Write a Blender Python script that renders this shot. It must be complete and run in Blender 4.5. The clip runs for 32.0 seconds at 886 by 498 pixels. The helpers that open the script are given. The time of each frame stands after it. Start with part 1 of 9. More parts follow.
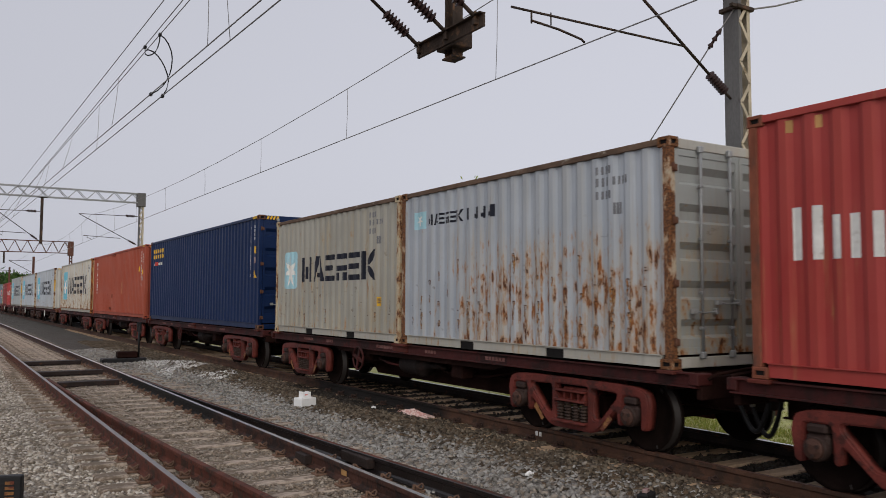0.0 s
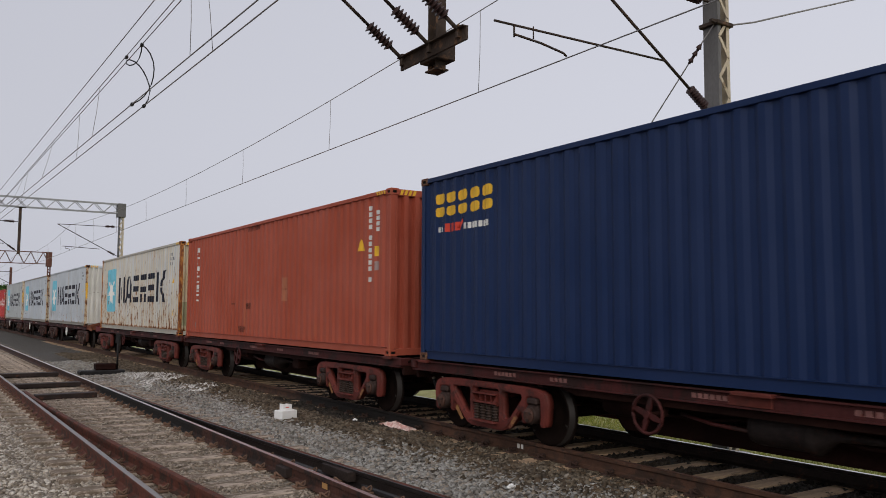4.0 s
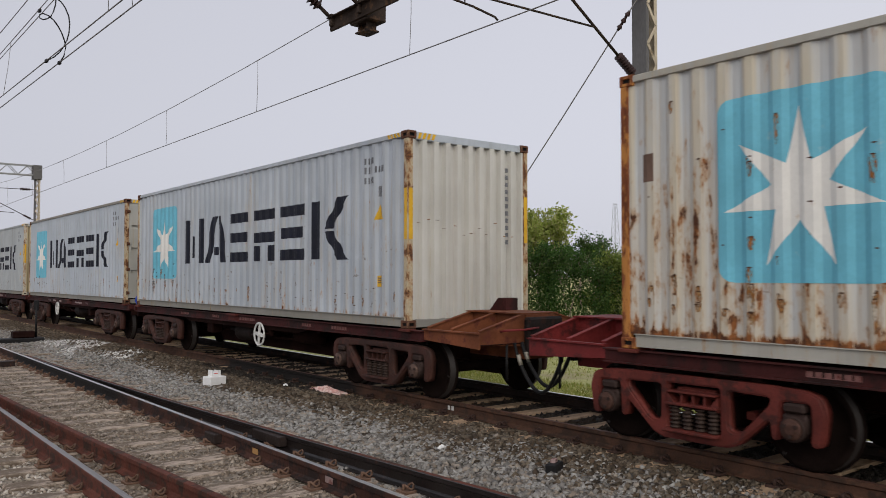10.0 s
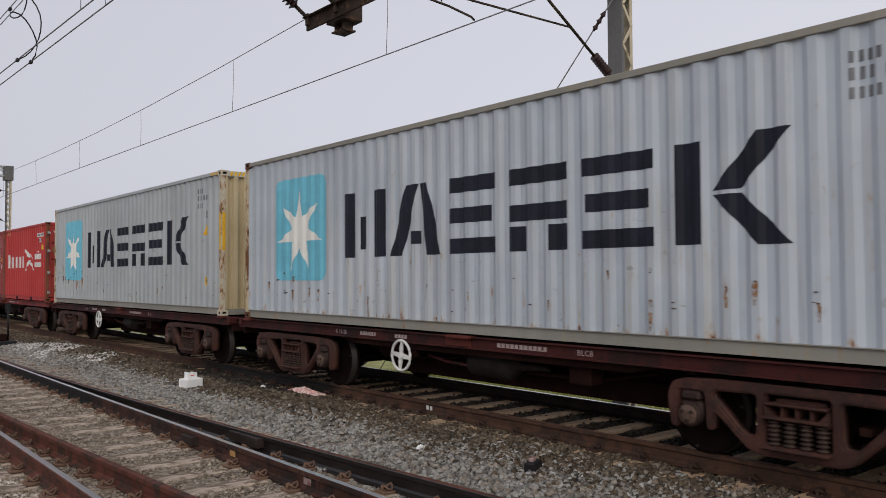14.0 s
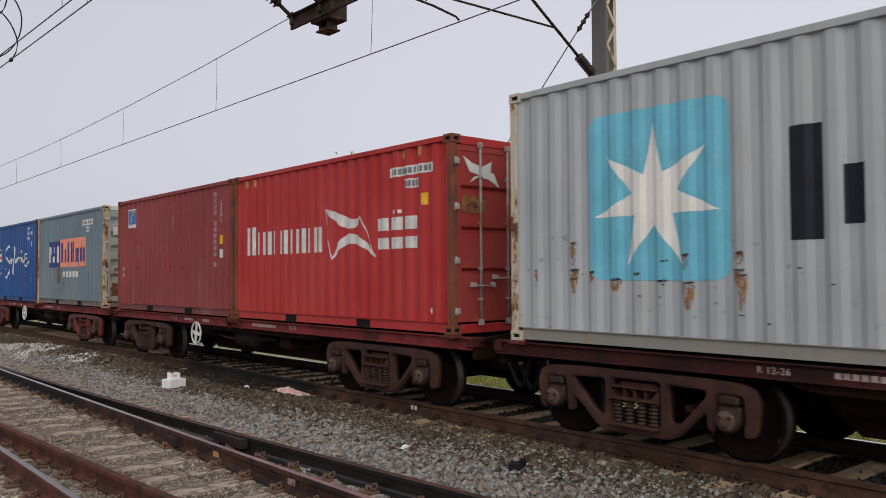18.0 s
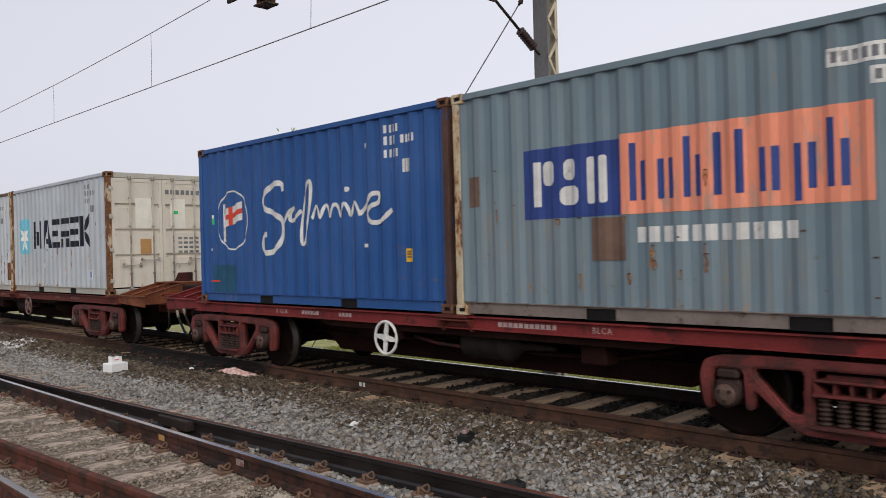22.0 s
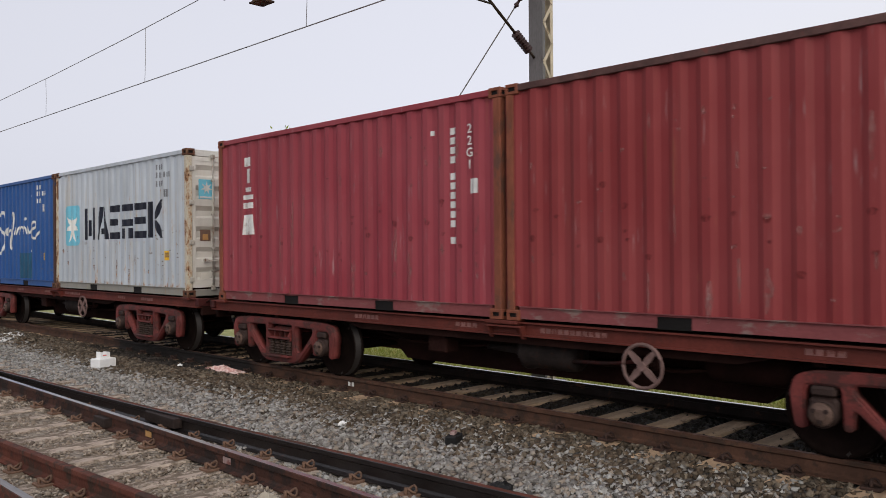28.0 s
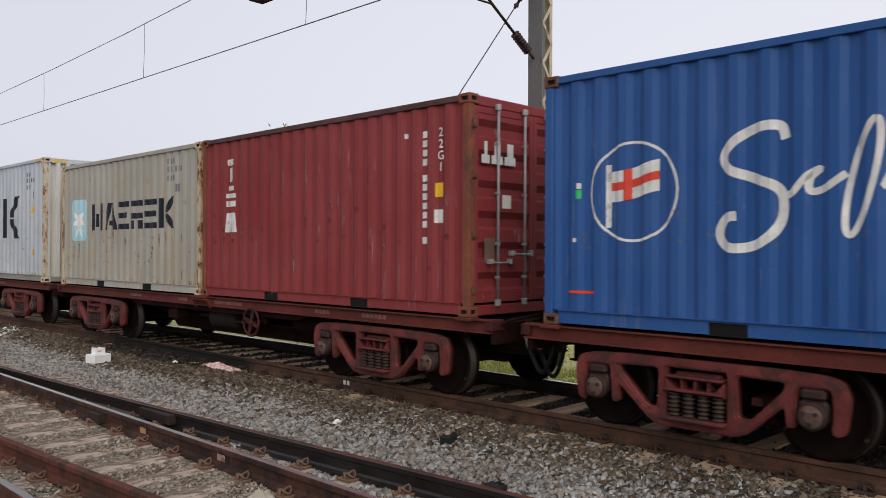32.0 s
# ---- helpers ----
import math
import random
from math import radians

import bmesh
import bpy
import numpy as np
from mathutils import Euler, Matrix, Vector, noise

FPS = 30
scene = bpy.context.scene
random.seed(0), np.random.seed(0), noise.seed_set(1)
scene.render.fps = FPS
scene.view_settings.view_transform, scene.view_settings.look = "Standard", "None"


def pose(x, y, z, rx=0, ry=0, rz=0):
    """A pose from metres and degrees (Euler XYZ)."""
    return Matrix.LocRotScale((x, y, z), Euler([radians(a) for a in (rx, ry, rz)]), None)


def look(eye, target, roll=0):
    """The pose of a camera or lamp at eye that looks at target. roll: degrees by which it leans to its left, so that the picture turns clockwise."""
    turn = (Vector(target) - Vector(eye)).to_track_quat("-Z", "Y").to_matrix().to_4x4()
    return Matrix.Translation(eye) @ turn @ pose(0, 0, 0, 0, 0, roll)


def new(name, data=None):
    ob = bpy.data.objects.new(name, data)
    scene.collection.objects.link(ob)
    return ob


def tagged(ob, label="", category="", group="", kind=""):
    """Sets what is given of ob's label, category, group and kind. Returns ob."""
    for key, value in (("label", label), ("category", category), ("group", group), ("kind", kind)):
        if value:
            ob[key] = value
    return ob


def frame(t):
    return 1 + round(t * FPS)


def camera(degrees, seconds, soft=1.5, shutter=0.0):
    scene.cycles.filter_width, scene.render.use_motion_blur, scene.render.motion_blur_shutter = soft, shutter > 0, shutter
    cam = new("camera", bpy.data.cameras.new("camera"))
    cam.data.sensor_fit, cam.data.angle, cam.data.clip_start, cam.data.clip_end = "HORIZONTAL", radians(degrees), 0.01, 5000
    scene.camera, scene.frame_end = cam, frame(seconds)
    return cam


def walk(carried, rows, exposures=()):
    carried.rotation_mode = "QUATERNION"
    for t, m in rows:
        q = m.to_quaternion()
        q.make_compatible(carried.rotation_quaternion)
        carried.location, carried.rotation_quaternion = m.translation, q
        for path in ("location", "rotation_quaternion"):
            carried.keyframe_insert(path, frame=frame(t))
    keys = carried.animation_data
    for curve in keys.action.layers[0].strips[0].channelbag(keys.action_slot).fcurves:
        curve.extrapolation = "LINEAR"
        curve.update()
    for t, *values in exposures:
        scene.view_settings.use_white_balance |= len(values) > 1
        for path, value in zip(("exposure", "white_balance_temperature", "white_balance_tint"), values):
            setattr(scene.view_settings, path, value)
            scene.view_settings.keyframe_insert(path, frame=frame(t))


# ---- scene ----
# The lens and the way of the camera: it stands beside the track and turns slowly after the train.
cam = camera(57.90, 32.0, soft=0.9, shutter=0.15)
EYE = 1.760
PATH = [
    (0, -32.16, 3.63, -0.18), (0.5, -32.27, 4.01, -0.14), (1, -32.36, 4.32, -0.22), (1.5, -32.36, 4.48, -0.22), (2, -32.42, 4.41, -0.22), (2.5, -32.46, 4.43, -0.21),
    (4.5, -33.66, 4.45, -0.25), (5, -33.71, 4.40, -0.18), (5.5, -33.81, 4.43, -0.05), (6, -34.22, 3.89, 0.71), (6.5, -34.16, 3.58, 2.57), (7, -33.75, 3.10, 2.45),
    (7.5, -34.78, 2.23, 2.01), (8, -35.14, 2.09, 1.17), (8.5, -35.49, 2.17, 1.01), (9, -35.34, 2.09, 1.34), (9.5, -36.76, 1.93, 0.24), (10, -38.35, 1.95, -0.01),
    (10.5, -39.19, 1.95, 0.07), (11, -39.24, 1.97, 0.16), (11.5, -39.25, 1.97, 0.20), (12, -39.26, 1.96, 0.23), (12.5, -39.38, 1.97, 0.27), (13, -39.70, 1.90, 0.37),
    (13.5, -39.84, 1.91, 0.34), (15.5, -40.42, 1.89, 0.38), (16, -40.65, 1.86, 0.38), (16.5, -40.80, 1.93, 0.36), (17, -41.08, 1.92, 0.33), (17.5, -41.05, 1.92, 0.30),
    (18, -41.03, 1.91, 0.34), (18.5, -41.13, 1.92, 0.28), (19, -41.31, 1.95, 0.30), (19.5, -41.49, 1.96, 0.30), (20, -41.79, 1.83, 0.26), (20.5, -42.01, 1.47, 0.29),
    (21, -42.32, 1.21, 0.78), (21.5, -43.37, 0.70, 1.19), (22, -44.91, 0.12, 1.48), (22.5, -45.49, 0.16, 1.33), (23, -45.51, 0.13, 1.45), (23.5, -45.48, 0.12, 1.45),
    (24, -45.43, 0.15, 1.36), (24.5, -45.45, 0.19, 1.27), (26.5, -45.46, 0.16, 0.85), (27, -45.48, 0.15, 0.81), (27.5, -45.50, 0.15, 0.69), (28, -45.52, 0.19, 0.42),
    (28.5, -45.65, 0.17, 0.38), (29, -45.60, 0.14, 0.26), (29.5, -45.60, 0.13, 0.23), (30, -45.59, 0.16, 0.22), (30.5, -45.61, 0.14, 0.08), (31, -45.66, 0.12, -0.20),
    (31.5, -45.68, 0.14, -0.18), (32, -45.74, 0.16, -0.25),
]
walk(cam, [(t, pose(0, 0, EYE, 90 + p, r, y)) for t, y, p, r in PATH], exposures=[(0.0, -0.06), (3.0, -0.05), (6.0, 0.0), (18.0, 0.03), (20.0, 0.11), (21.0, 0.16), (22.0, 0.25), (23.0, 0.29), (24.0, 0.15), (27.0, 0.18), (28.0, 0.27), (29.0, 0.26), (31.0, 0.20), (32.0, 0.26)])

# ---- sky and light: an overcast afternoon ----
SUN_UP, SUN_TURN = 31, 216
world = bpy.data.worlds.new("overcast_sky")
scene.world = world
world.use_nodes = True
wn = world.node_tree.nodes
wl = world.node_tree.links
wn.clear()
sky = wn.new("ShaderNodeTexSky")
sky.sky_type = "NISHITA"
sky.sun_disc = False
sky.sun_elevation = radians(SUN_UP)
sky.sun_rotation = radians(SUN_TURN)
sky.dust_density = 4.0
hsv = wn.new("ShaderNodeHueSaturation")
hsv.inputs["Saturation"].default_value = 0.22
hsv.inputs["Value"].default_value = 0.10
cloud = wn.new("ShaderNodeMixRGB")
cloud.inputs["Fac"].default_value = 0.82
cloud.inputs["Color2"].default_value = (0.680, 0.690, 0.780, 1)
back = wn.new("ShaderNodeBackground")
back.inputs["Strength"].default_value = 1.0
wout = wn.new("ShaderNodeOutputWorld")
wl.new(sky.outputs["Color"], hsv.inputs["Color"])
wl.new(hsv.outputs["Color"], cloud.inputs["Color1"])
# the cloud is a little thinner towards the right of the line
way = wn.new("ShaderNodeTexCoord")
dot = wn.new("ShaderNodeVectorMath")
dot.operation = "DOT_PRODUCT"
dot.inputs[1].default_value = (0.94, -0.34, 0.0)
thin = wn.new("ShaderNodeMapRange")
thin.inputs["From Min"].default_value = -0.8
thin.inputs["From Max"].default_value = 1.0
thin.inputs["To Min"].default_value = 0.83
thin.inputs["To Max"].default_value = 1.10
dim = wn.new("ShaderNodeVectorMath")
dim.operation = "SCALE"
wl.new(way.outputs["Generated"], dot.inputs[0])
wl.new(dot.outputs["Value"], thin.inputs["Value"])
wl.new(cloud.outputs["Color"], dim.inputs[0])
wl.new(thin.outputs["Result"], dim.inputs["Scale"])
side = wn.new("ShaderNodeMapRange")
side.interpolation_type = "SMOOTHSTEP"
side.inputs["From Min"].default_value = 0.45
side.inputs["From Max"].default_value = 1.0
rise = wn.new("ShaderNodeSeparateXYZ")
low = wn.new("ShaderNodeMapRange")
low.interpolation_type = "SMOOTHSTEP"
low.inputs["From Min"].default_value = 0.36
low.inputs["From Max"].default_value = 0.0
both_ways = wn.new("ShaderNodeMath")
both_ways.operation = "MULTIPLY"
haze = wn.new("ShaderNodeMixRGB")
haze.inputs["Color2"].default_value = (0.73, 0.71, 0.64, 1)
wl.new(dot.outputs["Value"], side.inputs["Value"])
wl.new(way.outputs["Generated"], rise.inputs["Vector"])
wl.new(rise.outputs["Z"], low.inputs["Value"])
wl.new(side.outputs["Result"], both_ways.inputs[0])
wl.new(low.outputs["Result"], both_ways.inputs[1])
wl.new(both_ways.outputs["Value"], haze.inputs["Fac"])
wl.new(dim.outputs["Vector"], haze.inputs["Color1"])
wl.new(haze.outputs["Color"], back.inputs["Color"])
wl.new(back.outputs["Background"], wout.inputs["Surface"])
sun = new("sun", bpy.data.lights.new("sun", "SUN"))
sun.data.energy = 1.25
sun.data.angle = radians(50)
sun.data.color = (1.0, 0.92, 0.80)
sun.matrix_basis = look((-17.6, -24.3, 18), (0, 0, 0))


# ---- materials ----
def nodes_of(m):
    m.use_nodes = True
    nt = m.node_tree
    return nt, nt.nodes["Principled BSDF"]


def rgba(c):
    return (c[0], c[1], c[2], 1.0)


def noise_node(nt, scale, detail=5.0, stretch=(1, 1, 1), rough=0.6, shift=0.0):
    tc = nt.nodes.new("ShaderNodeTexCoord")
    mp = nt.nodes.new("ShaderNodeMapping")
    mp.inputs["Scale"].default_value = stretch
    mp.inputs["Location"].default_value = (shift, shift * 0.7, shift * 0.3)
    nz = nt.nodes.new("ShaderNodeTexNoise")
    nz.inputs["Scale"].default_value = scale
    nz.inputs["Detail"].default_value = detail
    nz.inputs["Roughness"].default_value = rough
    nt.links.new(tc.outputs["Object"], mp.inputs["Vector"])
    nt.links.new(mp.outputs["Vector"], nz.inputs["Vector"])
    return nz.outputs["Fac"]


def ramp(nt, fac, lo, hi):
    r = nt.nodes.new("ShaderNodeMapRange")
    r.interpolation_type = "SMOOTHSTEP"
    r.inputs["From Min"].default_value = lo
    r.inputs["From Max"].default_value = hi
    nt.links.new(fac, r.inputs["Value"])
    return r.outputs["Result"]


def mix(nt, fac, a, b, mode="MIX"):
    m = nt.nodes.new("ShaderNodeMixRGB")
    m.blend_type = mode
    for sock, v in (("Fac", fac), ("Color1", a), ("Color2", b)):
        if isinstance(v, (int, float)):
            m.inputs[sock].default_value = v
        elif isinstance(v, tuple):
            m.inputs[sock].default_value = rgba(v)
        else:
            nt.links.new(v, m.inputs[sock])
    return m.outputs["Color"]


def math_node(nt, op, a, b=0.0):
    m = nt.nodes.new("ShaderNodeMath")
    m.operation = op
    for i, v in enumerate((a, b)):
        if isinstance(v, (int, float)):
            m.inputs[i].default_value = v
        else:
            nt.links.new(v, m.inputs[i])
    return m.outputs["Value"]


def bumped(nt, bsdf, fac, strength, dist=0.01):
    b = nt.nodes.new("ShaderNodeBump")
    b.inputs["Strength"].default_value = strength
    b.inputs["Distance"].default_value = dist
    nt.links.new(fac, b.inputs["Height"])
    nt.links.new(b.outputs["Normal"], bsdf.inputs["Normal"])


def shade(c, k):
    return tuple(max(0.0, min(1.0, v * k)) for v in c)


def surf(name, base, rough=0.7, metal=0.0, var=0.25, scale=2.0, fine=30.0, bump=0.2, second=None, amount=0.5, stretch=(1, 1, 1), dist=0.01, spec=0.25):
    """A surface of one base colour with two scales of variation, and a second colour in patches."""
    m = bpy.data.materials.new(name)
    nt, b = nodes_of(m)
    big = noise_node(nt, scale, 5, stretch)
    small = noise_node(nt, fine, 3, stretch, shift=3.1)
    col = mix(nt, ramp(nt, big, 0.3, 0.7), shade(base, 1 - var), shade(base, 1 + var))
    col = mix(nt, math_node(nt, "MULTIPLY", ramp(nt, small, 0.35, 0.7), 0.35), col, shade(base, 1 - 1.4 * var))
    if second:
        patch = noise_node(nt, scale * 1.7, 7, stretch, 0.7, shift=7.7)
        col = mix(nt, ramp(nt, patch, 0.72 - 0.4 * amount, 0.80 - 0.35 * amount), col, second)
    nt.links.new(col, b.inputs["Base Color"])
    r = nt.nodes.new("ShaderNodeMapRange")
    r.inputs["To Min"].default_value = max(0.05, rough - 0.12)
    r.inputs["To Max"].default_value = min(1.0, rough + 0.12)
    nt.links.new(small, r.inputs["Value"])
    nt.links.new(r.outputs["Result"], b.inputs["Roughness"])
    b.inputs["Metallic"].default_value = metal
    b.inputs["Specular IOR Level"].default_value = spec if metal < 0.5 else 0.5
    if bump:
        bumped(nt, b, small, bump, dist)
    return m


RUST = (0.26, 0.095, 0.028)
RUST_DARK = (0.07, 0.028, 0.014)


def paint(name, base, rust=0.0, low=0.0, chalk=0.12, grime=(0.16, 0.13, 0.10), rough=0.5, spots=0.0, shift=0.0, ridge=0.28, ridge_col=None, scuff=0.0, lead=0.0, hem=0.05):
    """Weathered container paint: sun-bleached areas, streaks that run down, scrapes, and rust that gathers low on the panel."""
    m = bpy.data.materials.new(name)
    nt, b = nodes_of(m)
    tc = nt.nodes.new("ShaderNodeTexCoord")
    sep = nt.nodes.new("ShaderNodeSeparateXYZ")
    nt.links.new(tc.outputs["Object"], sep.inputs["Vector"])
    big = noise_node(nt, 0.55, 4, (1, 1, 1), shift=shift)
    streak = noise_node(nt, 1.0, 6, (4, 7, 0.35), 0.65, shift=shift + 2.0)
    speck = noise_node(nt, 9.0, 6, (1, 1, 0.8), 0.7, shift=shift + 5.0)
    fine = noise_node(nt, 60.0, 3, shift=shift)
    grey = sum(base) / 3
    bleached = tuple(v + (min(1, grey * 1.1 + 0.01) - v) * 0.12 for v in shade(base, 1.12))
    col = mix(nt, ramp(nt, big, 0.3, 0.72), shade(base, 0.90), bleached)
    col = mix(nt, math_node(nt, "MULTIPLY", ramp(nt, streak, 0.48, 0.80), 0.45 + chalk), col, tuple(0.55 * v + 0.45 * g for v, g in zip(base, grime)))
    col = mix(nt, math_node(nt, "MULTIPLY", ramp(nt, speck, 0.60, 0.72), 0.35), col, shade(bleached, 1.08))
    ridges = ramp(nt, sep.outputs["X"], 0.052, 0.028)
    if ridge > 0:
        # the outer flats shift towards ridge_col in uneven patches
        ridge_noise = noise_node(nt, 1.2, 4, (1, 3, 0.5), 0.6, shift=shift + 31.0)
        k = math_node(nt, "MULTIPLY", ridges, math_node(nt, "MULTIPLY", ramp(nt, ridge_noise, 0.30, 0.62), ridge * 0.7))
        col = mix(nt, k, col, ridge_col or tuple(0.5 * v + 0.5 * g for v, g in zip(base, (0.42, 0.37, 0.27))))
    if rust > 0:
        height = nt.nodes.new("ShaderNodeMapRange")
        height.inputs["From Min"].default_value = 0.0
        height.inputs["From Max"].default_value = 2.4
        height.inputs["To Min"].default_value = low
        height.inputs["To Max"].default_value = -0.35 * low
        nt.links.new(sep.outputs["Z"], height.inputs["Value"])
        clump = noise_node(nt, 0.8, 4, (1, 1, 0.8), 0.6, shift=shift + 11.0)
        drip = noise_node(nt, 1.6, 5, (4, 8, 0.30), 0.7, shift=shift + 13.0)
        spot = noise_node(nt, 7.0, 4, (1, 1.5, 0.55), 0.65, shift=shift + 17.0)
        lip = ramp(nt, sep.outputs["Z"], 0.26, 0.17)
        stain = math_node(nt, "ADD", math_node(nt, "MULTIPLY", clump, 0.35), math_node(nt, "MULTIPLY", drip, 0.65))
        stain = math_node(nt, "ADD", stain, height.outputs["Result"])
        if lead > 0:
            k = math_node(nt, "MULTIPLY", ramp(nt, sep.outputs["Y"], 5.2, 3.7), ramp(nt, sep.outputs["Z"], 2.1, 1.1))
            stain = math_node(nt, "ADD", stain, math_node(nt, "MULTIPLY", k, lead))
        halo = ramp(nt, stain, 0.62 - 0.20 * rust, 0.80 - 0.20 * rust)
        s = math_node(nt, "ADD", math_node(nt, "MULTIPLY", clump, 0.15), math_node(nt, "MULTIPLY", drip, 0.33))
        s = math_node(nt, "ADD", s, math_node(nt, "MULTIPLY", spot, 0.52))
        s = math_node(nt, "ADD", s, math_node(nt, "MULTIPLY", height.outputs["Result"], 0.8))
        s = math_node(nt, "ADD", s, math_node(nt, "MULTIPLY", lip, hem * rust))
        if lead > 0:
            s = math_node(nt, "ADD", s, math_node(nt, "MULTIPLY", k, lead))
        edge = ramp(nt, s, 0.655 - 0.13 * rust, 0.735 - 0.13 * rust)
        core = ramp(nt, s, 0.722 - 0.13 * rust, 0.745 - 0.13 * rust)
        tint = tuple(0.45 * v + 0.55 * g for v, g in zip(base, (0.46, 0.32, 0.13)))
        col = mix(nt, math_node(nt, "MULTIPLY", halo, 0.60), col, tint)
        col = mix(nt, math_node(nt, "MULTIPLY", edge, 0.65), col, (0.36, 0.185, 0.066))
        col = mix(nt, core, col, mix(nt, ramp(nt, speck, 0.4, 0.6), RUST, RUST_DARK))
    if scuff > 0:
        knock = noise_node(nt, 2.6, 5, (1, 2.2, 3.2), 0.62, shift=shift + 37.0)
        where = noise_node(nt, 0.9, 3, (1, 1, 1.2), 0.5, shift=shift + 41.0)
        k = math_node(nt, "MULTIPLY", ramp(nt, knock, 0.635, 0.665), ramp(nt, where, 0.40, 0.60))
        k = math_node(nt, "MULTIPLY", k, ramp(nt, sep.outputs["Z"], 2.2, 1.0))
        col = mix(nt, math_node(nt, "MULTIPLY", k, scuff), col, (0.15, 0.11, 0.075))
    if spots > 0:
        scar = noise_node(nt, 1.5, 5, (5, 13, 0.9), 0.7, shift=shift + 23.0)
        where = noise_node(nt, 1.1, 2, (1, 1, 1.6), 0.5, shift=shift + 27.0)
        k = math_node(nt, "MULTIPLY", ramp(nt, scar, 0.60, 0.70), ramp(nt, where, 0.42, 0.62))
        col = mix(nt, math_node(nt, "MULTIPLY", k, spots), col, tuple(min(1, 0.55 * v + 0.25) for v in base))
    nt.links.new(col, b.inputs["Base Color"])
    rr = nt.nodes.new("ShaderNodeMapRange")
    rr.inputs["To Min"].default_value = rough - 0.12
    rr.inputs["To Max"].default_value = rough + 0.18
    nt.links.new(streak, rr.inputs["Value"])
    nt.links.new(rr.outputs["Result"], b.inputs["Roughness"])
    b.inputs["Specular IOR Level"].default_value = 0.22
    dent = noise_node(nt, 1.3, 2, (1, 1, 0.6), 0.5, shift=shift + 9)
    both = math_node(nt, "ADD", math_node(nt, "MULTIPLY", dent, 3.0), math_node(nt, "MULTIPLY", fine, 0.10))
    bumped(nt, b, both, 0.35, 0.02)
    return m


def worn_post(name, base, eaten, shift=0.0, rust=(0.36, 0.17, 0.060)):
    """Corner post: old cream paint, bled through by orange rust and flaked off to brown steel in uneven patches."""
    m = bpy.data.materials.new(name)
    nt, b = nodes_of(m)
    large = noise_node(nt, 1.4, 4, (1, 1, 1), 0.6, shift)
    flake = noise_node(nt, 6.0, 6, (1.6, 1.6, 0.7), 0.72, shift + 4.0)
    fine = noise_node(nt, 40.0, 3, (1, 1, 1), 0.6, shift + 9.0)
    k = math_node(nt, "ADD", math_node(nt, "MULTIPLY", large, 0.45), math_node(nt, "MULTIPLY", flake, 0.55))
    col = mix(nt, ramp(nt, fine, 0.3, 0.7), shade(base, 0.88), shade(base, 1.1))
    col = mix(nt, math_node(nt, "MULTIPLY", ramp(nt, k, 0.60 - eaten, 0.68 - eaten), 0.8), col, rust)
    col = mix(nt, ramp(nt, k, 0.655 - eaten, 0.685 - eaten), col, mix(nt, ramp(nt, fine, 0.4, 0.6), (0.20, 0.085, 0.035), (0.085, 0.040, 0.022)))
    nt.links.new(col, b.inputs["Base Color"])
    b.inputs["Roughness"].default_value = 0.75
    b.inputs["Specular IOR Level"].default_value = 0.2
    bumped(nt, b, flake, 0.35, 0.008)
    return m


def island(name, cols, rough=0.85, var=0.2, fine=25.0, bump=0.4, grit=0.0):
    """Loose pieces, each with its own shade out of a few colours."""
    m = bpy.data.materials.new(name)
    nt, b = nodes_of(m)
    geo = nt.nodes.new("ShaderNodeNewGeometry")
    cr = nt.nodes.new("ShaderNodeValToRGB")
    cr.color_ramp.interpolation = "CONSTANT"
    els = cr.color_ramp.elements
    els[0].color, els[1].color = rgba(cols[0]), rgba(cols[-1])
    for i, c in enumerate(cols[1:-1]):
        e = els.new((i + 1) / len(cols))
        e.color = rgba(c)
    els[len(cols) - 1].position = (len(cols) - 1) / len(cols)
    nt.links.new(geo.outputs["Random Per Island"], cr.inputs["Fac"])
    small = noise_node(nt, fine, 4)
    big = noise_node(nt, 0.7, 4)
    clump = noise_node(nt, 5.0, 4, shift=11.0)
    col = mix(nt, math_node(nt, "MULTIPLY", ramp(nt, small, 0.3, 0.7), var), cr.outputs["Color"], (0.05, 0.045, 0.04))
    col = mix(nt, math_node(nt, "MULTIPLY", ramp(nt, big, 0.45, 0.7), 0.35), col, (0.12, 0.09, 0.065))
    if grit:
        col = mix(nt, math_node(nt, "MULTIPLY", ramp(nt, clump, 0.50, 0.66), grit), col, (0.055, 0.043, 0.033))
    nt.links.new(col, b.inputs["Base Color"])
    b.inputs["Roughness"].default_value = rough
    b.inputs["Specular IOR Level"].default_value = 0.2
    bumped(nt, b, small, bump, 0.006)
    return m


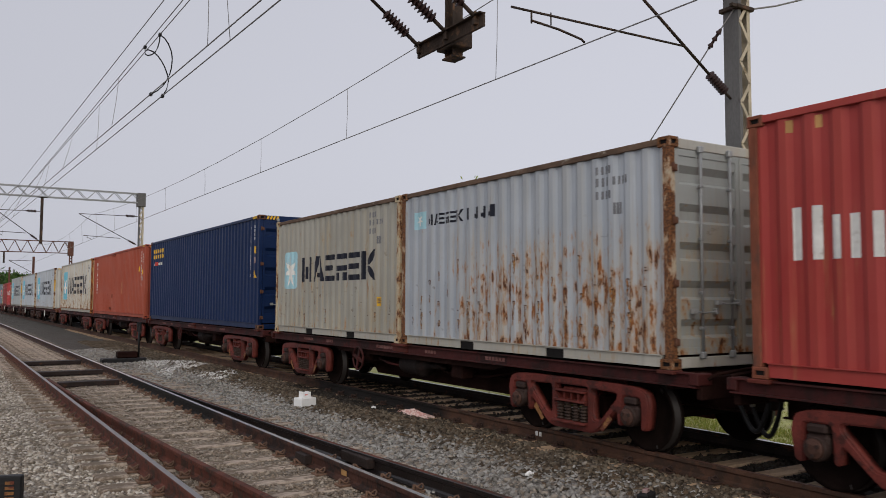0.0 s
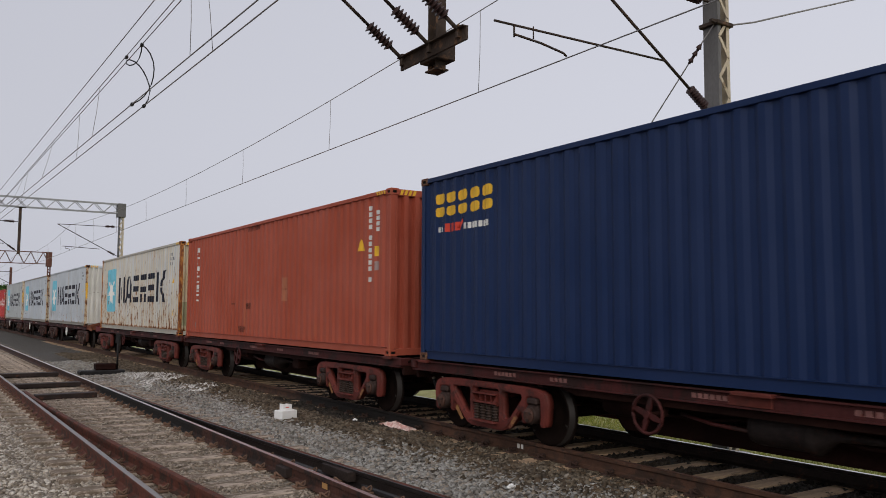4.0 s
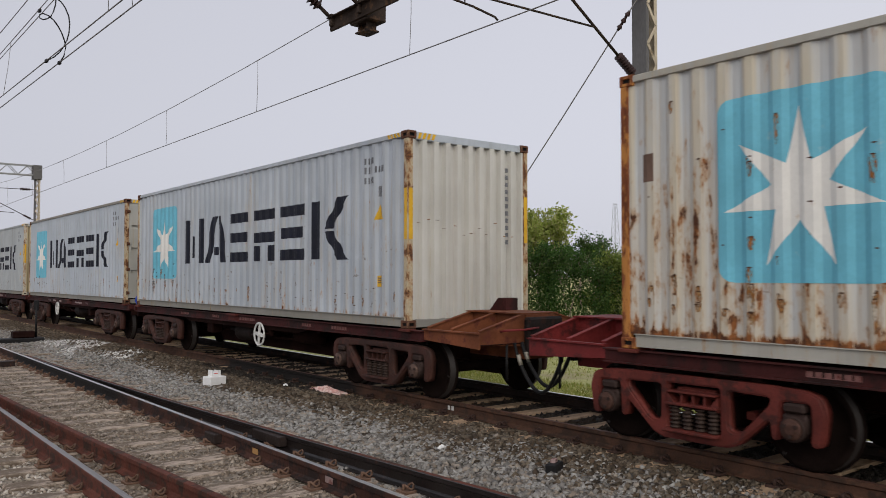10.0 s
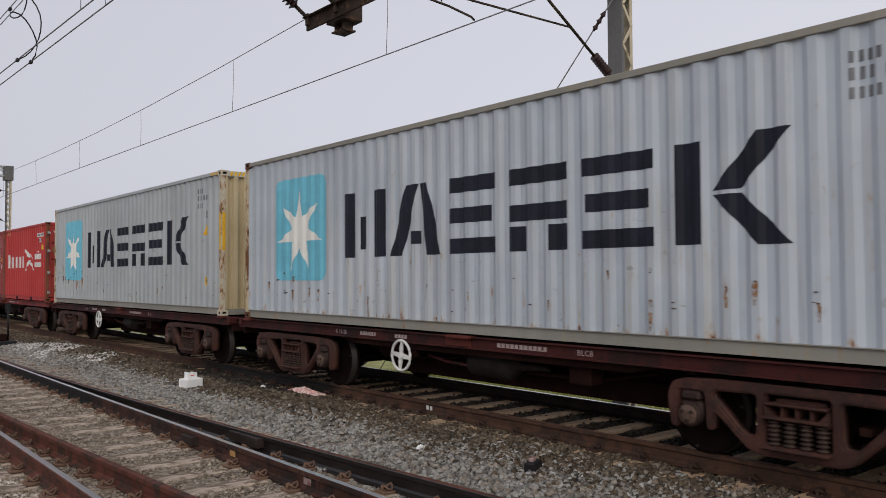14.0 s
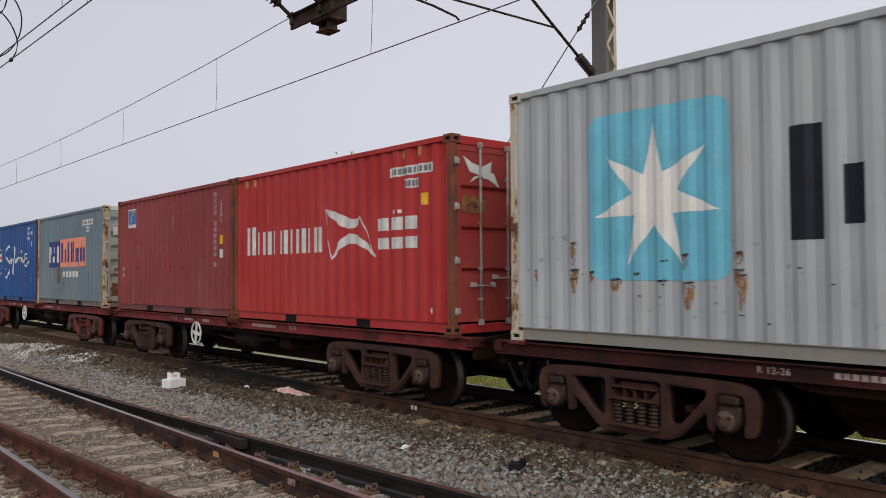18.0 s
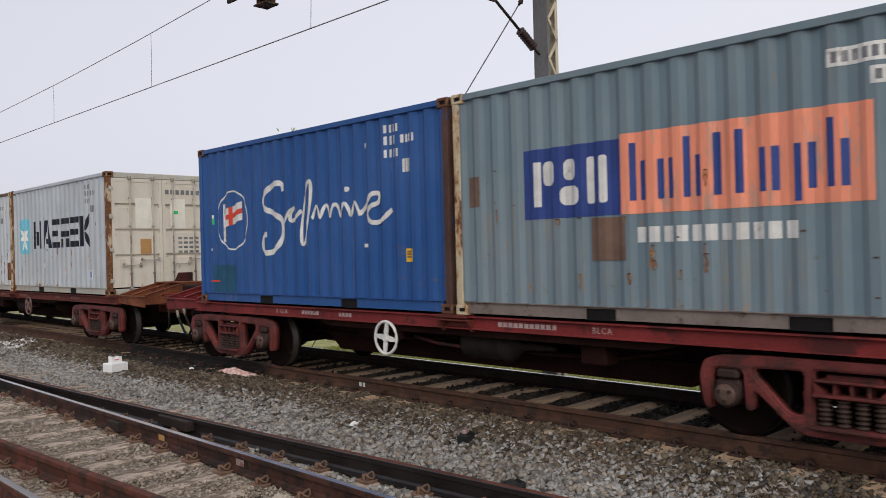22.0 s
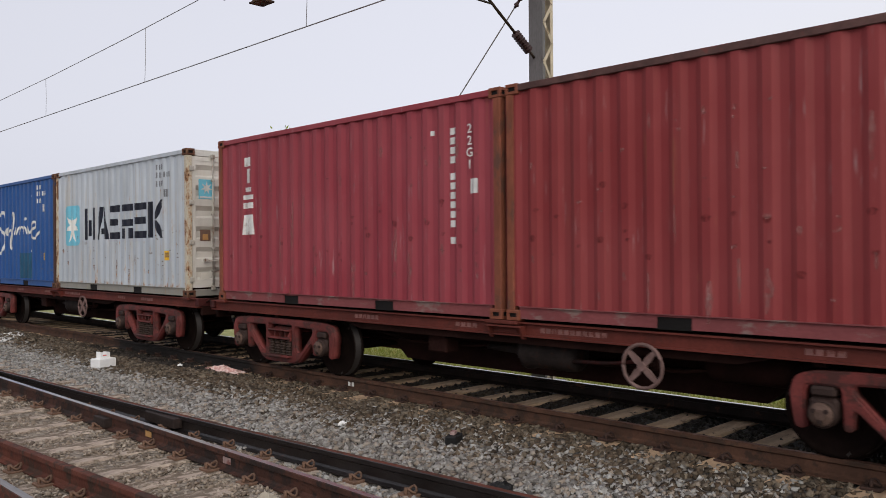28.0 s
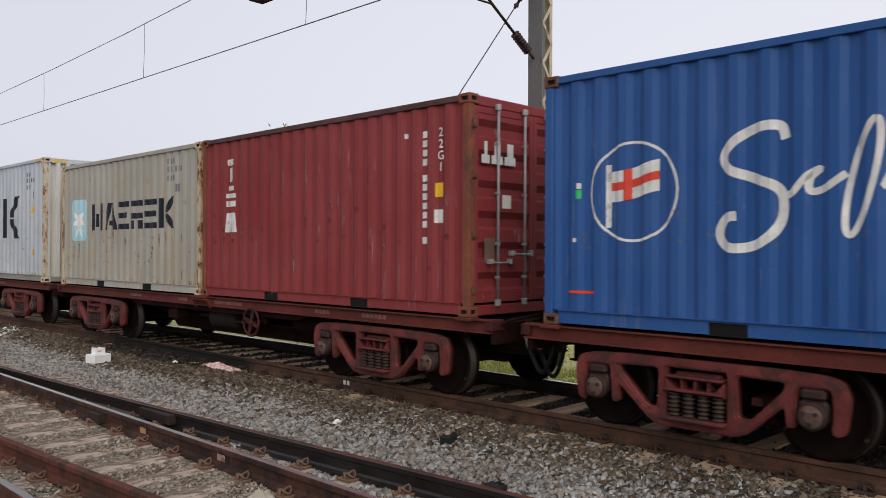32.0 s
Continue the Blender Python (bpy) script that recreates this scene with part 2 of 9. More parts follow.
M_STEEL = surf("rail_steel_worn", (0.70, 0.69, 0.69), 0.36, 1.0, 0.10, 3, 60, 0.05, stretch=(1, 0.05, 1))
M_RAILRUN = surf("rail_dark_brown", (0.078, 0.038, 0.024), 0.8, 0.0, 0.30, 3, 45, 0.4, second=(0.040, 0.023, 0.016), amount=0.6)
def grease(m, y0, y1):
    """Blackens a rail between two places along the line."""
    nt = m.node_tree
    b = nt.nodes["Principled BSDF"]
    col = b.inputs["Base Color"].links[0].from_socket
    tc = nt.nodes.new("ShaderNodeTexCoord")
    sep = nt.nodes.new("ShaderNodeSeparateXYZ")
    nt.links.new(tc.outputs["Object"], sep.inputs["Vector"])
    y = math_node(nt, "ADD", sep.outputs["Y"], math_node(nt, "MULTIPLY", noise_node(nt, 1.5, 4), 1.2))
    k = math_node(nt, "MULTIPLY", ramp(nt, y, y0, y0 + 0.6), ramp(nt, y, y1 + 0.6, y1))
    nt.links.new(mix(nt, k, col, (0.010, 0.008, 0.007)), b.inputs["Base Color"])


grease(M_RAILRUN, 11.6, 17.0)
M_RAILRUST = surf("rail_rust", (0.110, 0.036, 0.024), 0.85, 0.0, 0.30, 3, 45, 0.4, second=(0.047, 0.027, 0.020), amount=0.6)
M_RAILWEB = surf("rail_web_brown_black", (0.062, 0.026, 0.018), 0.75, 0.0, 0.30, 3, 45, 0.4, second=(0.022, 0.014, 0.012), amount=0.65)
grease(M_RAILWEB, 13.0, 21.0)
M_TOPGREY = surf("rail_top_grey", (0.24, 0.225, 0.22), 0.4, 0.6, 0.15, 3, 60, 0.05, stretch=(1, 0.05, 1))
M_TOPDULL = surf("rail_top_brown", (0.125, 0.062, 0.045), 0.55, 0.15, 0.2, 3, 60, 0.1, stretch=(1, 0.05, 1))
M_LACE = surf("mast_lacing_cream", (0.52, 0.45, 0.34), 0.7, 0.1, 0.2, 2, 30, 0.15, second=(0.20, 0.15, 0.09), amount=0.4)
M_RAILDARK = surf("rail_greasy_black", (0.028, 0.020, 0.018), 0.6, 0.0, 0.3, 3, 45, 0.3, second=(0.075, 0.035, 0.022), amount=0.4, spec=0.15)
M_RAILGREASE = surf("rail_grease_wet", (0.014, 0.011, 0.011), 0.32, 0.0, 0.3, 3, 45, 0.3, second=(0.060, 0.028, 0.020), amount=0.3, spec=0.5)
M_SLEEPER = surf("sleeper_dusty", (0.39, 0.318, 0.258), 0.9, 0, 0.30, 4.5, 28, 0.6, second=(0.15, 0.115, 0.085), amount=0.7, stretch=(0.8, 1.6, 1))
M_SLEEPER_TRAIN = surf("sleeper_brown", (0.44, 0.305, 0.197), 0.9, 0, 0.3, 2.5, 28, 0.6, second=(0.10, 0.065, 0.042), amount=0.4, stretch=(0.5, 2, 1))
M_CLIPDARK = surf("rail_clip_dark", (0.040, 0.022, 0.017), 0.8, 0, 0.3, 8, 60, 0.3)
M_CLIP = surf("rail_clip_rust", (0.145, 0.085, 0.058), 0.8, 0, 0.3, 8, 60, 0.3)
M_STONE = island("ballast_stone", [(0.17, 0.161, 0.149), (0.355, 0.348, 0.331), (0.25, 0.239, 0.223), (0.415, 0.408, 0.391), (0.31, 0.262, 0.215), (0.37, 0.361, 0.340), (0.23, 0.219, 0.203), (0.34, 0.328, 0.306), (0.14, 0.129, 0.118), (0.35, 0.306, 0.258)], grit=0.35)
M_STONE_DARK = island("ballast_oily", [(0.045, 0.034, 0.023), (0.125, 0.097, 0.068), (0.068, 0.049, 0.033), (0.190, 0.154, 0.114), (0.098, 0.066, 0.041), (0.145, 0.118, 0.088)], grit=0.55)
# serves the oil patch and, for the train's shade, the stones between the rails
M_STONE_OILSHADE = island("ballast_oil_and_shade", [(0.008, 0.007, 0.006), (0.022, 0.018, 0.015), (0.013, 0.010, 0.008), (0.042, 0.035, 0.029)])
M_STONE_PALE = island("gravel_pale", [(0.32, 0.277, 0.228), (0.54, 0.487, 0.42), (0.41, 0.355, 0.29), (0.22, 0.183, 0.143), (0.61, 0.56, 0.495)], grit=0.55)
M_STONE_DUST = island("dusty_tan_stone", [(0.265, 0.212, 0.164), (0.375, 0.312, 0.250), (0.175, 0.138, 0.108), (0.430, 0.372, 0.308), (0.305, 0.246, 0.190)], grit=0.55)
M_LIME = island("lime_rubble", [(0.66, 0.65, 0.63), (0.50, 0.48, 0.46), (0.74, 0.73, 0.71)])
M_WAGON = surf("wagon_oxide_red", (0.052, 0.0105, 0.0095), 0.7, 0, 0.25, 1.5, 30, 0.25, second=(0.022, 0.008, 0.007), amount=0.6, stretch=(1, 1, 0.6))
M_WAGON_BRIGHT = surf("wagon_oxide_orange", (0.112, 0.024, 0.017), 0.7, 0, 0.25, 1.5, 30, 0.25, second=(0.085, 0.022, 0.016), amount=0.5)
M_WAGON_MID = surf("wagon_oxide_maroon", (0.190, 0.025, 0.025), 0.65, 0, 0.25, 1.5, 30, 0.25, second=(0.070, 0.016, 0.015), amount=0.5)
M_BOGIE = surf("bogie_oxide_red", (0.128, 0.028, 0.025), 0.6, 0, 0.35, 2.6, 35, 0.3, second=(0.058, 0.021, 0.018), amount=0.6)
M_AXLEBOX = surf("axle_box_grease", (0.030, 0.017, 0.014), 0.7, 0, 0.3, 4, 40, 0.3)
M_BOGIE_BROWN = surf("bogie_brown", (0.060, 0.024, 0.018), 0.7, 0, 0.3, 2.5, 35, 0.3, second=(0.036, 0.018, 0.015), amount=0.6)
# oxide red taken near black: the shade under the wagons is in the colour
M_UNDER = surf("underframe_shade_dark", (0.019, 0.0075, 0.006), 0.85, 0, 0.35, 2, 30, 0.3, spec=0.08)
M_WHEEL = surf("wheel_dark_steel", (0.010, 0.006, 0.005), 0.9, 0.0, 0.3, 4, 40, 0.2, spec=0.05)
M_TREAD = surf("wheel_tread", (0.035, 0.030, 0.028), 0.5, 0.3, 0.1, 4, 60, 0.05)
M_BLACK = surf("black_rubber", (0.014, 0.014, 0.015), 0.55, 0, 0.3, 4, 40, 0.2)
M_CAP = surf("axle_cap_steel", (0.105, 0.066, 0.052), 0.6, 0.3, 0.35, 9, 60, 0.3)
M_SPRING = surf("spring_steel", (0.045, 0.028, 0.022), 0.6, 0.2, 0.3, 9, 60, 0.2)
M_WHITE = surf("white_marking", (0.66, 0.66, 0.64), 0.6, 0, 0.15, 2.5, 25, 0.1, second=(0.42, 0.39, 0.36), amount=0.35)
M_DIMWHITE = surf("faded_marking", (0.33, 0.24, 0.23), 0.7, 0, 0.2, 4, 25, 0.1, second=(0.2, 0.09, 0.08), amount=0.5)
M_INK = surf("dark_marking", (0.011, 0.013, 0.024), 0.55, 0, 0.3, 1.8, 25, 0.1, second=(0.07, 0.07, 0.085), amount=0.12)
M_GREYINK = surf("grey_marking", (0.17, 0.175, 0.19), 0.6, 0, 0.25, 3, 25, 0.1, second=(0.3, 0.3, 0.31), amount=0.4)
M_STARBLUE = surf("sky_blue_marking", (0.16, 0.49, 0.63), 0.55, 0, 0.12, 1.5, 25, 0.1, second=(0.28, 0.52, 0.60), amount=0.3)
M_STAR = surf("star_white", (0.78, 0.77, 0.73), 0.6, 0, 0.06, 2.5, 25, 0.1, second=(0.62, 0.53, 0.42), amount=0.30)
M_STARPALE = surf("pale_blue_marking", (0.36, 0.60, 0.68), 0.6, 0, 0.12, 1.5, 25, 0.1, second=(0.5, 0.58, 0.60), amount=0.4)
M_YELLOW = surf("yellow_marking", (0.72, 0.42, 0.03), 0.5, 0, 0.12, 3, 30, 0.1, second=(0.45, 0.24, 0.03), amount=0.25)
M_ORANGE = surf("orange_marking", (0.82, 0.29, 0.18), 0.55, 0, 0.1, 1.5, 30, 0.1, second=(0.52, 0.29, 0.22), amount=0.5, stretch=(1, 3, 0.5))
M_NAVY = surf("navy_marking", (0.028, 0.055, 0.22), 0.5, 0, 0.15, 2, 30, 0.1)
M_REDMARK = surf("red_marking", (0.62, 0.06, 0.035), 0.5, 0, 0.12, 2, 30, 0.1)
M_BLUEMARK = surf("blue_marking", (0.05, 0.17, 0.45), 0.5, 0, 0.12, 2, 30, 0.1)
M_TEAL = surf("teal_touch_up", (0.014, 0.076, 0.145), 0.5, 0, 0.2, 2, 30, 0.1)
M_TAN = surf("tan_patch", (0.46, 0.26, 0.10), 0.65, 0, 0.15, 2, 30, 0.1)
M_TAN_WORN = surf("worn_tan_paint", (0.25, 0.12, 0.045), 0.75, 0, 0.3, 6, 40, 0.2, second=(0.11, 0.03, 0.02), amount=0.6)
M_BROWN = surf("brown_patch", (0.16, 0.10, 0.075), 0.7, 0, 0.2, 2, 30, 0.1)
M_SCORCH = surf("scorched_paint", (0.085, 0.030, 0.022), 0.8, 0, 0.3, 4, 30, 0.1)
M_PLACARD = surf("white_placard", (0.72, 0.69, 0.62), 0.55, 0, 0.08, 3, 30, 0.05)
M_GREEN = surf("green_tag", (0.04, 0.48, 0.14), 0.5, 0, 0.1, 2, 30, 0.05)
M_POST_RUST = worn_post("rusted_post", (0.46, 0.39, 0.29), 0.215, 29.0, (0.28, 0.125, 0.05))
M_CASTING = surf("rusted_casting", (0.115, 0.052, 0.032), 0.85, 0, 0.35, 6, 45, 0.4, second=(0.22, 0.13, 0.075), amount=0.4)
# near-black colour in place of the shade inside openings
M_HOLESHADE = surf("hole_shade", (0.008, 0.007, 0.007), 0.9, 0, 0.2, 4, 40, 0)
M_GALV = surf("galvanised_steel", (0.33, 0.34, 0.345), 0.55, 0.5, 0.15, 1.2, 30, 0.15, second=(0.20, 0.19, 0.18), amount=0.35, stretch=(1, 1, 0.4))
M_MASTDARK = surf("mast_channel_dull", (0.135, 0.132, 0.132), 0.7, 0.2, 0.2, 1.2, 30, 0.15, second=(0.10, 0.09, 0.085), amount=0.4, stretch=(1, 1, 0.4))
M_RUSTSTRUCT = surf("portal_rust_brown", (0.115, 0.052, 0.038), 0.8, 0, 0.25, 1.5, 30, 0.2)
M_DROPARM = surf("drop_arm_weathered", (0.052, 0.038, 0.031), 0.75, 0.1, 0.3, 3, 35, 0.3, second=(0.13, 0.075, 0.045), amount=0.45, spec=0.12)
M_WIRE = surf("weathered_wire", (0.24, 0.23, 0.23), 0.6, 0.3, 0.15, 1, 30, 0)
M_INSUL = surf("brown_porcelain", (0.040, 0.021, 0.020), 0.5, 0, 0.2, 6, 40, 0, spec=0.2)
def leafy(m):
    """Adds light that passes through the leaf."""
    nt = m.node_tree
    b = nt.nodes["Principled BSDF"]
    col = b.inputs["Base Color"].links[0].from_socket
    tr = nt.nodes.new("ShaderNodeBsdfTranslucent")
    nt.links.new(mix(nt, 1.0, col, (1.3, 1.35, 0.8), "MULTIPLY"), tr.inputs["Color"])
    ms = nt.nodes.new("ShaderNodeMixShader")
    ms.inputs["Fac"].default_value = 0.45
    out = [n for n in nt.nodes if n.type == "OUTPUT_MATERIAL"][0]
    nt.links.new(b.outputs["BSDF"], ms.inputs[1])
    nt.links.new(tr.outputs["BSDF"], ms.inputs[2])
    nt.links.new(ms.outputs["Shader"], out.inputs["Surface"])


M_BARK = surf("bark", (0.30, 0.24, 0.185), 0.95, 0, 0.3, 4, 30, 0.6, stretch=(1, 1, 0.3))
M_LEAF = island("leaves_mid_green", [(0.10, 0.14, 0.03), (0.18, 0.24, 0.055), (0.14, 0.19, 0.04), (0.24, 0.28, 0.09)], 0.6, 0.1)
M_LEAF_LIGHT = island("leaves_light_green", [(0.22, 0.27, 0.06), (0.34, 0.39, 0.11), (0.27, 0.33, 0.08), (0.40, 0.40, 0.17)], 0.6, 0.1)
M_LEAF_DARK = island("leaves_dark_green", [(0.025, 0.065, 0.016), (0.055, 0.12, 0.028), (0.04, 0.09, 0.02), (0.08, 0.15, 0.04)], 0.6, 0.1)
M_LEAF_DRY = island("leaves_dry", [(0.22, 0.17, 0.08), (0.30, 0.24, 0.12), (0.18, 0.16, 0.06)], 0.7, 0.1)
M_GRASS = island("grass_blades", [(0.22, 0.25, 0.06), (0.34, 0.35, 0.11), (0.27, 0.30, 0.08), (0.44, 0.40, 0.18)], 0.7, 0.1)
for leaf_mat in (M_LEAF, M_LEAF_LIGHT, M_LEAF_DARK, M_LEAF_DRY, M_GRASS):
    leafy(leaf_mat)
M_WALLW = surf("lime_washed_wall", (0.62, 0.60, 0.57), 0.9, 0, 0.1, 0.3, 8, 0.1, second=(0.45, 0.43, 0.40), amount=0.35, stretch=(1, 1, 0.4))
M_WALLG = surf("grey_render_wall", (0.40, 0.40, 0.40), 0.9, 0, 0.12, 0.3, 8, 0.1, second=(0.28, 0.27, 0.26), amount=0.35, stretch=(1, 1, 0.4))
M_WALLP = surf("brick_pink_wall", (0.48, 0.30, 0.23), 0.9, 0, 0.12, 0.3, 8, 0.1, second=(0.36, 0.22, 0.17), amount=0.35)
M_WINDOW = surf("dark_window", (0.05, 0.055, 0.06), 0.3, 0, 0.2, 1, 8, 0)
M_CONC = surf("concrete_block", (0.40, 0.36, 0.30), 0.9, 0, 0.12, 1.2, 20, 0.2, second=(0.28, 0.24, 0.2), amount=0.4)
M_FOAM = surf("white_foam", (0.80, 0.80, 0.80), 0.7, 0, 0.05, 4, 50, 0.1)
M_CLOTH = surf("pink_cloth", (0.50, 0.27, 0.24), 0.9, 0, 0.3, 9, 60, 0.4, second=(0.68, 0.54, 0.50), amount=0.65)
M_BLUEBAG = surf("blue_plastic_bag", (0.03, 0.08, 0.42), 0.35, 0, 0.2, 9, 60, 0.3)
M_HOSECOUP = surf("hose_coupling_pale", (0.40, 0.37, 0.31), 0.5, 0.3, 0.2, 9, 60, 0.2)


def ground_material():
    """Gravel on the near side, oily ballast along the running track, grass beyond it; shade between stones and under
    the train is in the colours.
    """
    m = bpy.data.materials.new("yard_ground")
    nt, b = nodes_of(m)
    tc = nt.nodes.new("ShaderNodeTexCoord")
    sep = nt.nodes.new("ShaderNodeSeparateXYZ")
    nt.links.new(tc.outputs["Object"], sep.inputs["Vector"])
    vor = nt.nodes.new("ShaderNodeTexVoronoi")
    vor.inputs["Scale"].default_value = 22.0
    nt.links.new(tc.outputs["Object"], vor.inputs["Vector"])
    big = noise_node(nt, 0.5, 6)
    mid = noise_node(nt, 3.0, 6, shift=4)
    fine = noise_node(nt, 40.0, 4, shift=2)
    cell = nt.nodes.new("ShaderNodeSeparateColor")
    nt.links.new(vor.outputs["Color"], cell.inputs["Color"])
    pale = mix(nt, cell.outputs["Red"], (0.125, 0.100, 0.076), (0.31, 0.262, 0.208))
    pale = mix(nt, ramp(nt, mid, 0.45, 0.7), pale, (0.125, 0.097, 0.070))
    # darker than the stones on it: the shade in their gaps is coloured in
    dark = mix(nt, cell.outputs["Red"], (0.026, 0.021, 0.017), (0.095, 0.082, 0.070))
    dark = mix(nt, ramp(nt, big, 0.45, 0.65), dark, mix(nt, cell.outputs["Red"], (0.036, 0.032, 0.028), (0.11, 0.102, 0.094)))
    grass = mix(nt, ramp(nt, mid, 0.3, 0.7), (0.29, 0.30, 0.095), (0.47, 0.46, 0.19))
    grass = mix(nt, ramp(nt, big, 0.52, 0.72), grass, (0.36, 0.31, 0.17))
    wob = math_node(nt, "MULTIPLY", math_node(nt, "SUBTRACT", big, 0.5), 2.2)
    x = math_node(nt, "ADD", sep.outputs["X"], wob)
    col = mix(nt, ramp(nt, x, 3.6, 4.8), pale, dark)
    col = mix(nt, ramp(nt, x, 9.9, 10.7), col, grass)
    # near-black band between the rails: oil, with the train's shade in the colour
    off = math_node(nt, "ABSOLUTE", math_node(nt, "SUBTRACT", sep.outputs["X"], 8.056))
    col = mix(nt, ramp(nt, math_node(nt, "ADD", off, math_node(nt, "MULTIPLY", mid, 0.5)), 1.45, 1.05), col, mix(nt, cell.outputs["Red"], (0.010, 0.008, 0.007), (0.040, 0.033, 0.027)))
    dx = math_node(nt, "MULTIPLY", math_node(nt, "SUBTRACT", sep.outputs["X"], 7.4), 0.9)
    dy = math_node(nt, "MULTIPLY", math_node(nt, "SUBTRACT", sep.outputs["Y"], 13.8), 0.45)
    rad = math_node(nt, "ADD", math_node(nt, "MULTIPLY", dx, dx), math_node(nt, "MULTIPLY", dy, dy))
    oil = ramp(nt, math_node(nt, "ADD", rad, math_node(nt, "MULTIPLY", mid, 1.2)), 2.1, 1.6)
    col = mix(nt, math_node(nt, "MULTIPLY", oil, 0.85), col, (0.012, 0.011, 0.010))
    lx = math_node(nt, "MULTIPLY", math_node(nt, "SUBTRACT", sep.outputs["X"], 5.75), 1.25)
    ly = math_node(nt, "MULTIPLY", math_node(nt, "SUBTRACT", sep.outputs["Y"], 22.3), 0.235)
    heap = math_node(nt, "ADD", math_node(nt, "MULTIPLY", lx, lx), math_node(nt, "MULTIPLY", ly, ly))
    heap = math_node(nt, "ADD", heap, math_node(nt, "MULTIPLY", mid, 1.3))
    lime = noise_node(nt, 1.0, 4, (1.6, 0.5, 1), 0.6, shift=6.0)
    col = mix(nt, math_node(nt, "MULTIPLY", ramp(nt, heap, 1.35, 0.85), ramp(nt, lime, 0.50, 0.60)), col, (0.60, 0.59, 0.565))
    nt.links.new(col, b.inputs["Base Color"])
    b.inputs["Roughness"].default_value = 0.95
    h = math_node(nt, "ADD", math_node(nt, "MULTIPLY", vor.outputs["Distance"], -1.2), math_node(nt, "MULTIPLY", fine, 0.4))
    bumped(nt, b, h, 0.9, 0.03)
    return m


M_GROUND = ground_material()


# ---- mesh helpers ----
def mesh_object(name, bm, material, smooth=False):
    me = bpy.data.meshes.new(name)
    bm.to_mesh(me)
    bm.free()
    for m in (material if isinstance(material, (list, tuple)) else (material,)):
        me.materials.append(m)
    if smooth:
        for f in me.polygons:
            f.use_smooth = True
    return me


def part(name, bm, material, parent=None, label="", at=None, smooth=False):
    """One mesh object out of a bmesh or a finished mesh, under a thing or a part."""
    me = mesh_object(name, bm, material, smooth) if isinstance(bm, bmesh.types.BMesh) else bm
    ob = new(name, me)
    if parent is not None:
        ob.parent = parent
    if at is not None:
        ob.matrix_basis = at
    if label:
        tagged(ob, label)
    return ob


def thing(name, label, category, group="", kind="", at=None):
    ob = new(name)
    ob.empty_display_size = 0.2
    if at is not None:
        ob.matrix_basis = at
    return tagged(ob, label, category, group, kind)


def box(bm, x0, x1, y0, y1, z0, z1, bevel=0.0, slot=0):
    """An axis-aligned block, with its edges taken off by bevel."""
    vs = [bm.verts.new((x, y, z)) for x in (x0, x1) for y in (y0, y1) for z in (z0, z1)]
    fs = []
    for q in ((0, 1, 3, 2), (4, 6, 7, 5), (0, 4, 5, 1), (2, 3, 7, 6), (0, 2, 6, 4), (1, 5, 7, 3)):
        f = bm.faces.new([vs[i] for i in q])
        f.material_index = slot
        fs.append(f)
    if bevel > 0:
        es = list({e for f in fs for e in f.edges})
        bmesh.ops.bevel(bm, geom=es, offset=bevel, segments=1, affect="EDGES")
    return fs


def prism(bm, pts, axis, a, b, slot=0):
    """A flat outline, given as pairs, pushed from a to b along an axis."""
    def at(p, h):
        if axis == "x":
            return (h, p[0], p[1])
        if axis == "y":
            return (p[0], h, p[1])
        return (p[0], p[1], h)
    lo = [bm.verts.new(at(p, a)) for p in pts]
    hi = [bm.verts.new(at(p, b)) for p in pts]
    n = len(pts)
    fs = [bm.faces.new(lo), bm.faces.new(hi[::-1])]
    for i in range(n):
        fs.append(bm.faces.new((lo[i], hi[i], hi[(i + 1) % n], lo[(i + 1) % n])))
    for f in fs:
        f.material_index = slot
    return fs


def tube(bm, a, b, r, n=8, r2=None, slot=0, caps=True):
    """A round bar between two points."""
    a, b = Vector(a), Vector(b)
    d = (b - a).normalized()
    s = d.cross(Vector((0, 0, 1)) if abs(d.z) < 0.9 else Vector((1, 0, 0))).normalized()
    t = d.cross(s)
    r2 = r if r2 is None else r2
    ra = [bm.verts.new(a + (s * math.cos(k) + t * math.sin(k)) * r) for k in [2 * math.pi * i / n for i in range(n)]]
    rb = [bm.verts.new(b + (s * math.cos(k) + t * math.sin(k)) * r2) for k in [2 * math.pi * i / n for i in range(n)]]
    for i in range(n):
        f = bm.faces.new((ra[i], ra[(i + 1) % n], rb[(i + 1) % n], rb[i]))
        f.material_index = slot
        f.smooth = True
    if caps:
        for loop in (ra[::-1], rb):
            f = bm.faces.new(loop)
            f.material_index = slot


def pipe(bm, pts, r, n=6, slot=0):
    """A bent round bar through several points."""
    pts = [Vector(p) for p in pts]
    rings = []
    for i, p in enumerate(pts):
        d = (pts[min(i + 1, len(pts) - 1)] - pts[max(i - 1, 0)]).normalized()
        s = d.cross(Vector((0, 0, 1)) if abs(d.z) < 0.95 else Vector((1, 0, 0))).normalized()
        t = d.cross(s)
        rings.append([bm.verts.new(p + (s * math.cos(k) + t * math.sin(k)) * r) for k in [2 * math.pi * j / n for j in range(n)]])
    for a, b in zip(rings, rings[1:]):
        for j in range(n):
            f = bm.faces.new((a[j], a[(j + 1) % n], b[(j + 1) % n], b[j]))
            f.material_index = slot
            f.smooth = True
    bm.faces.new(rings[0][::-1]).material_index = slot
    bm.faces.new(rings[-1]).material_index = slot


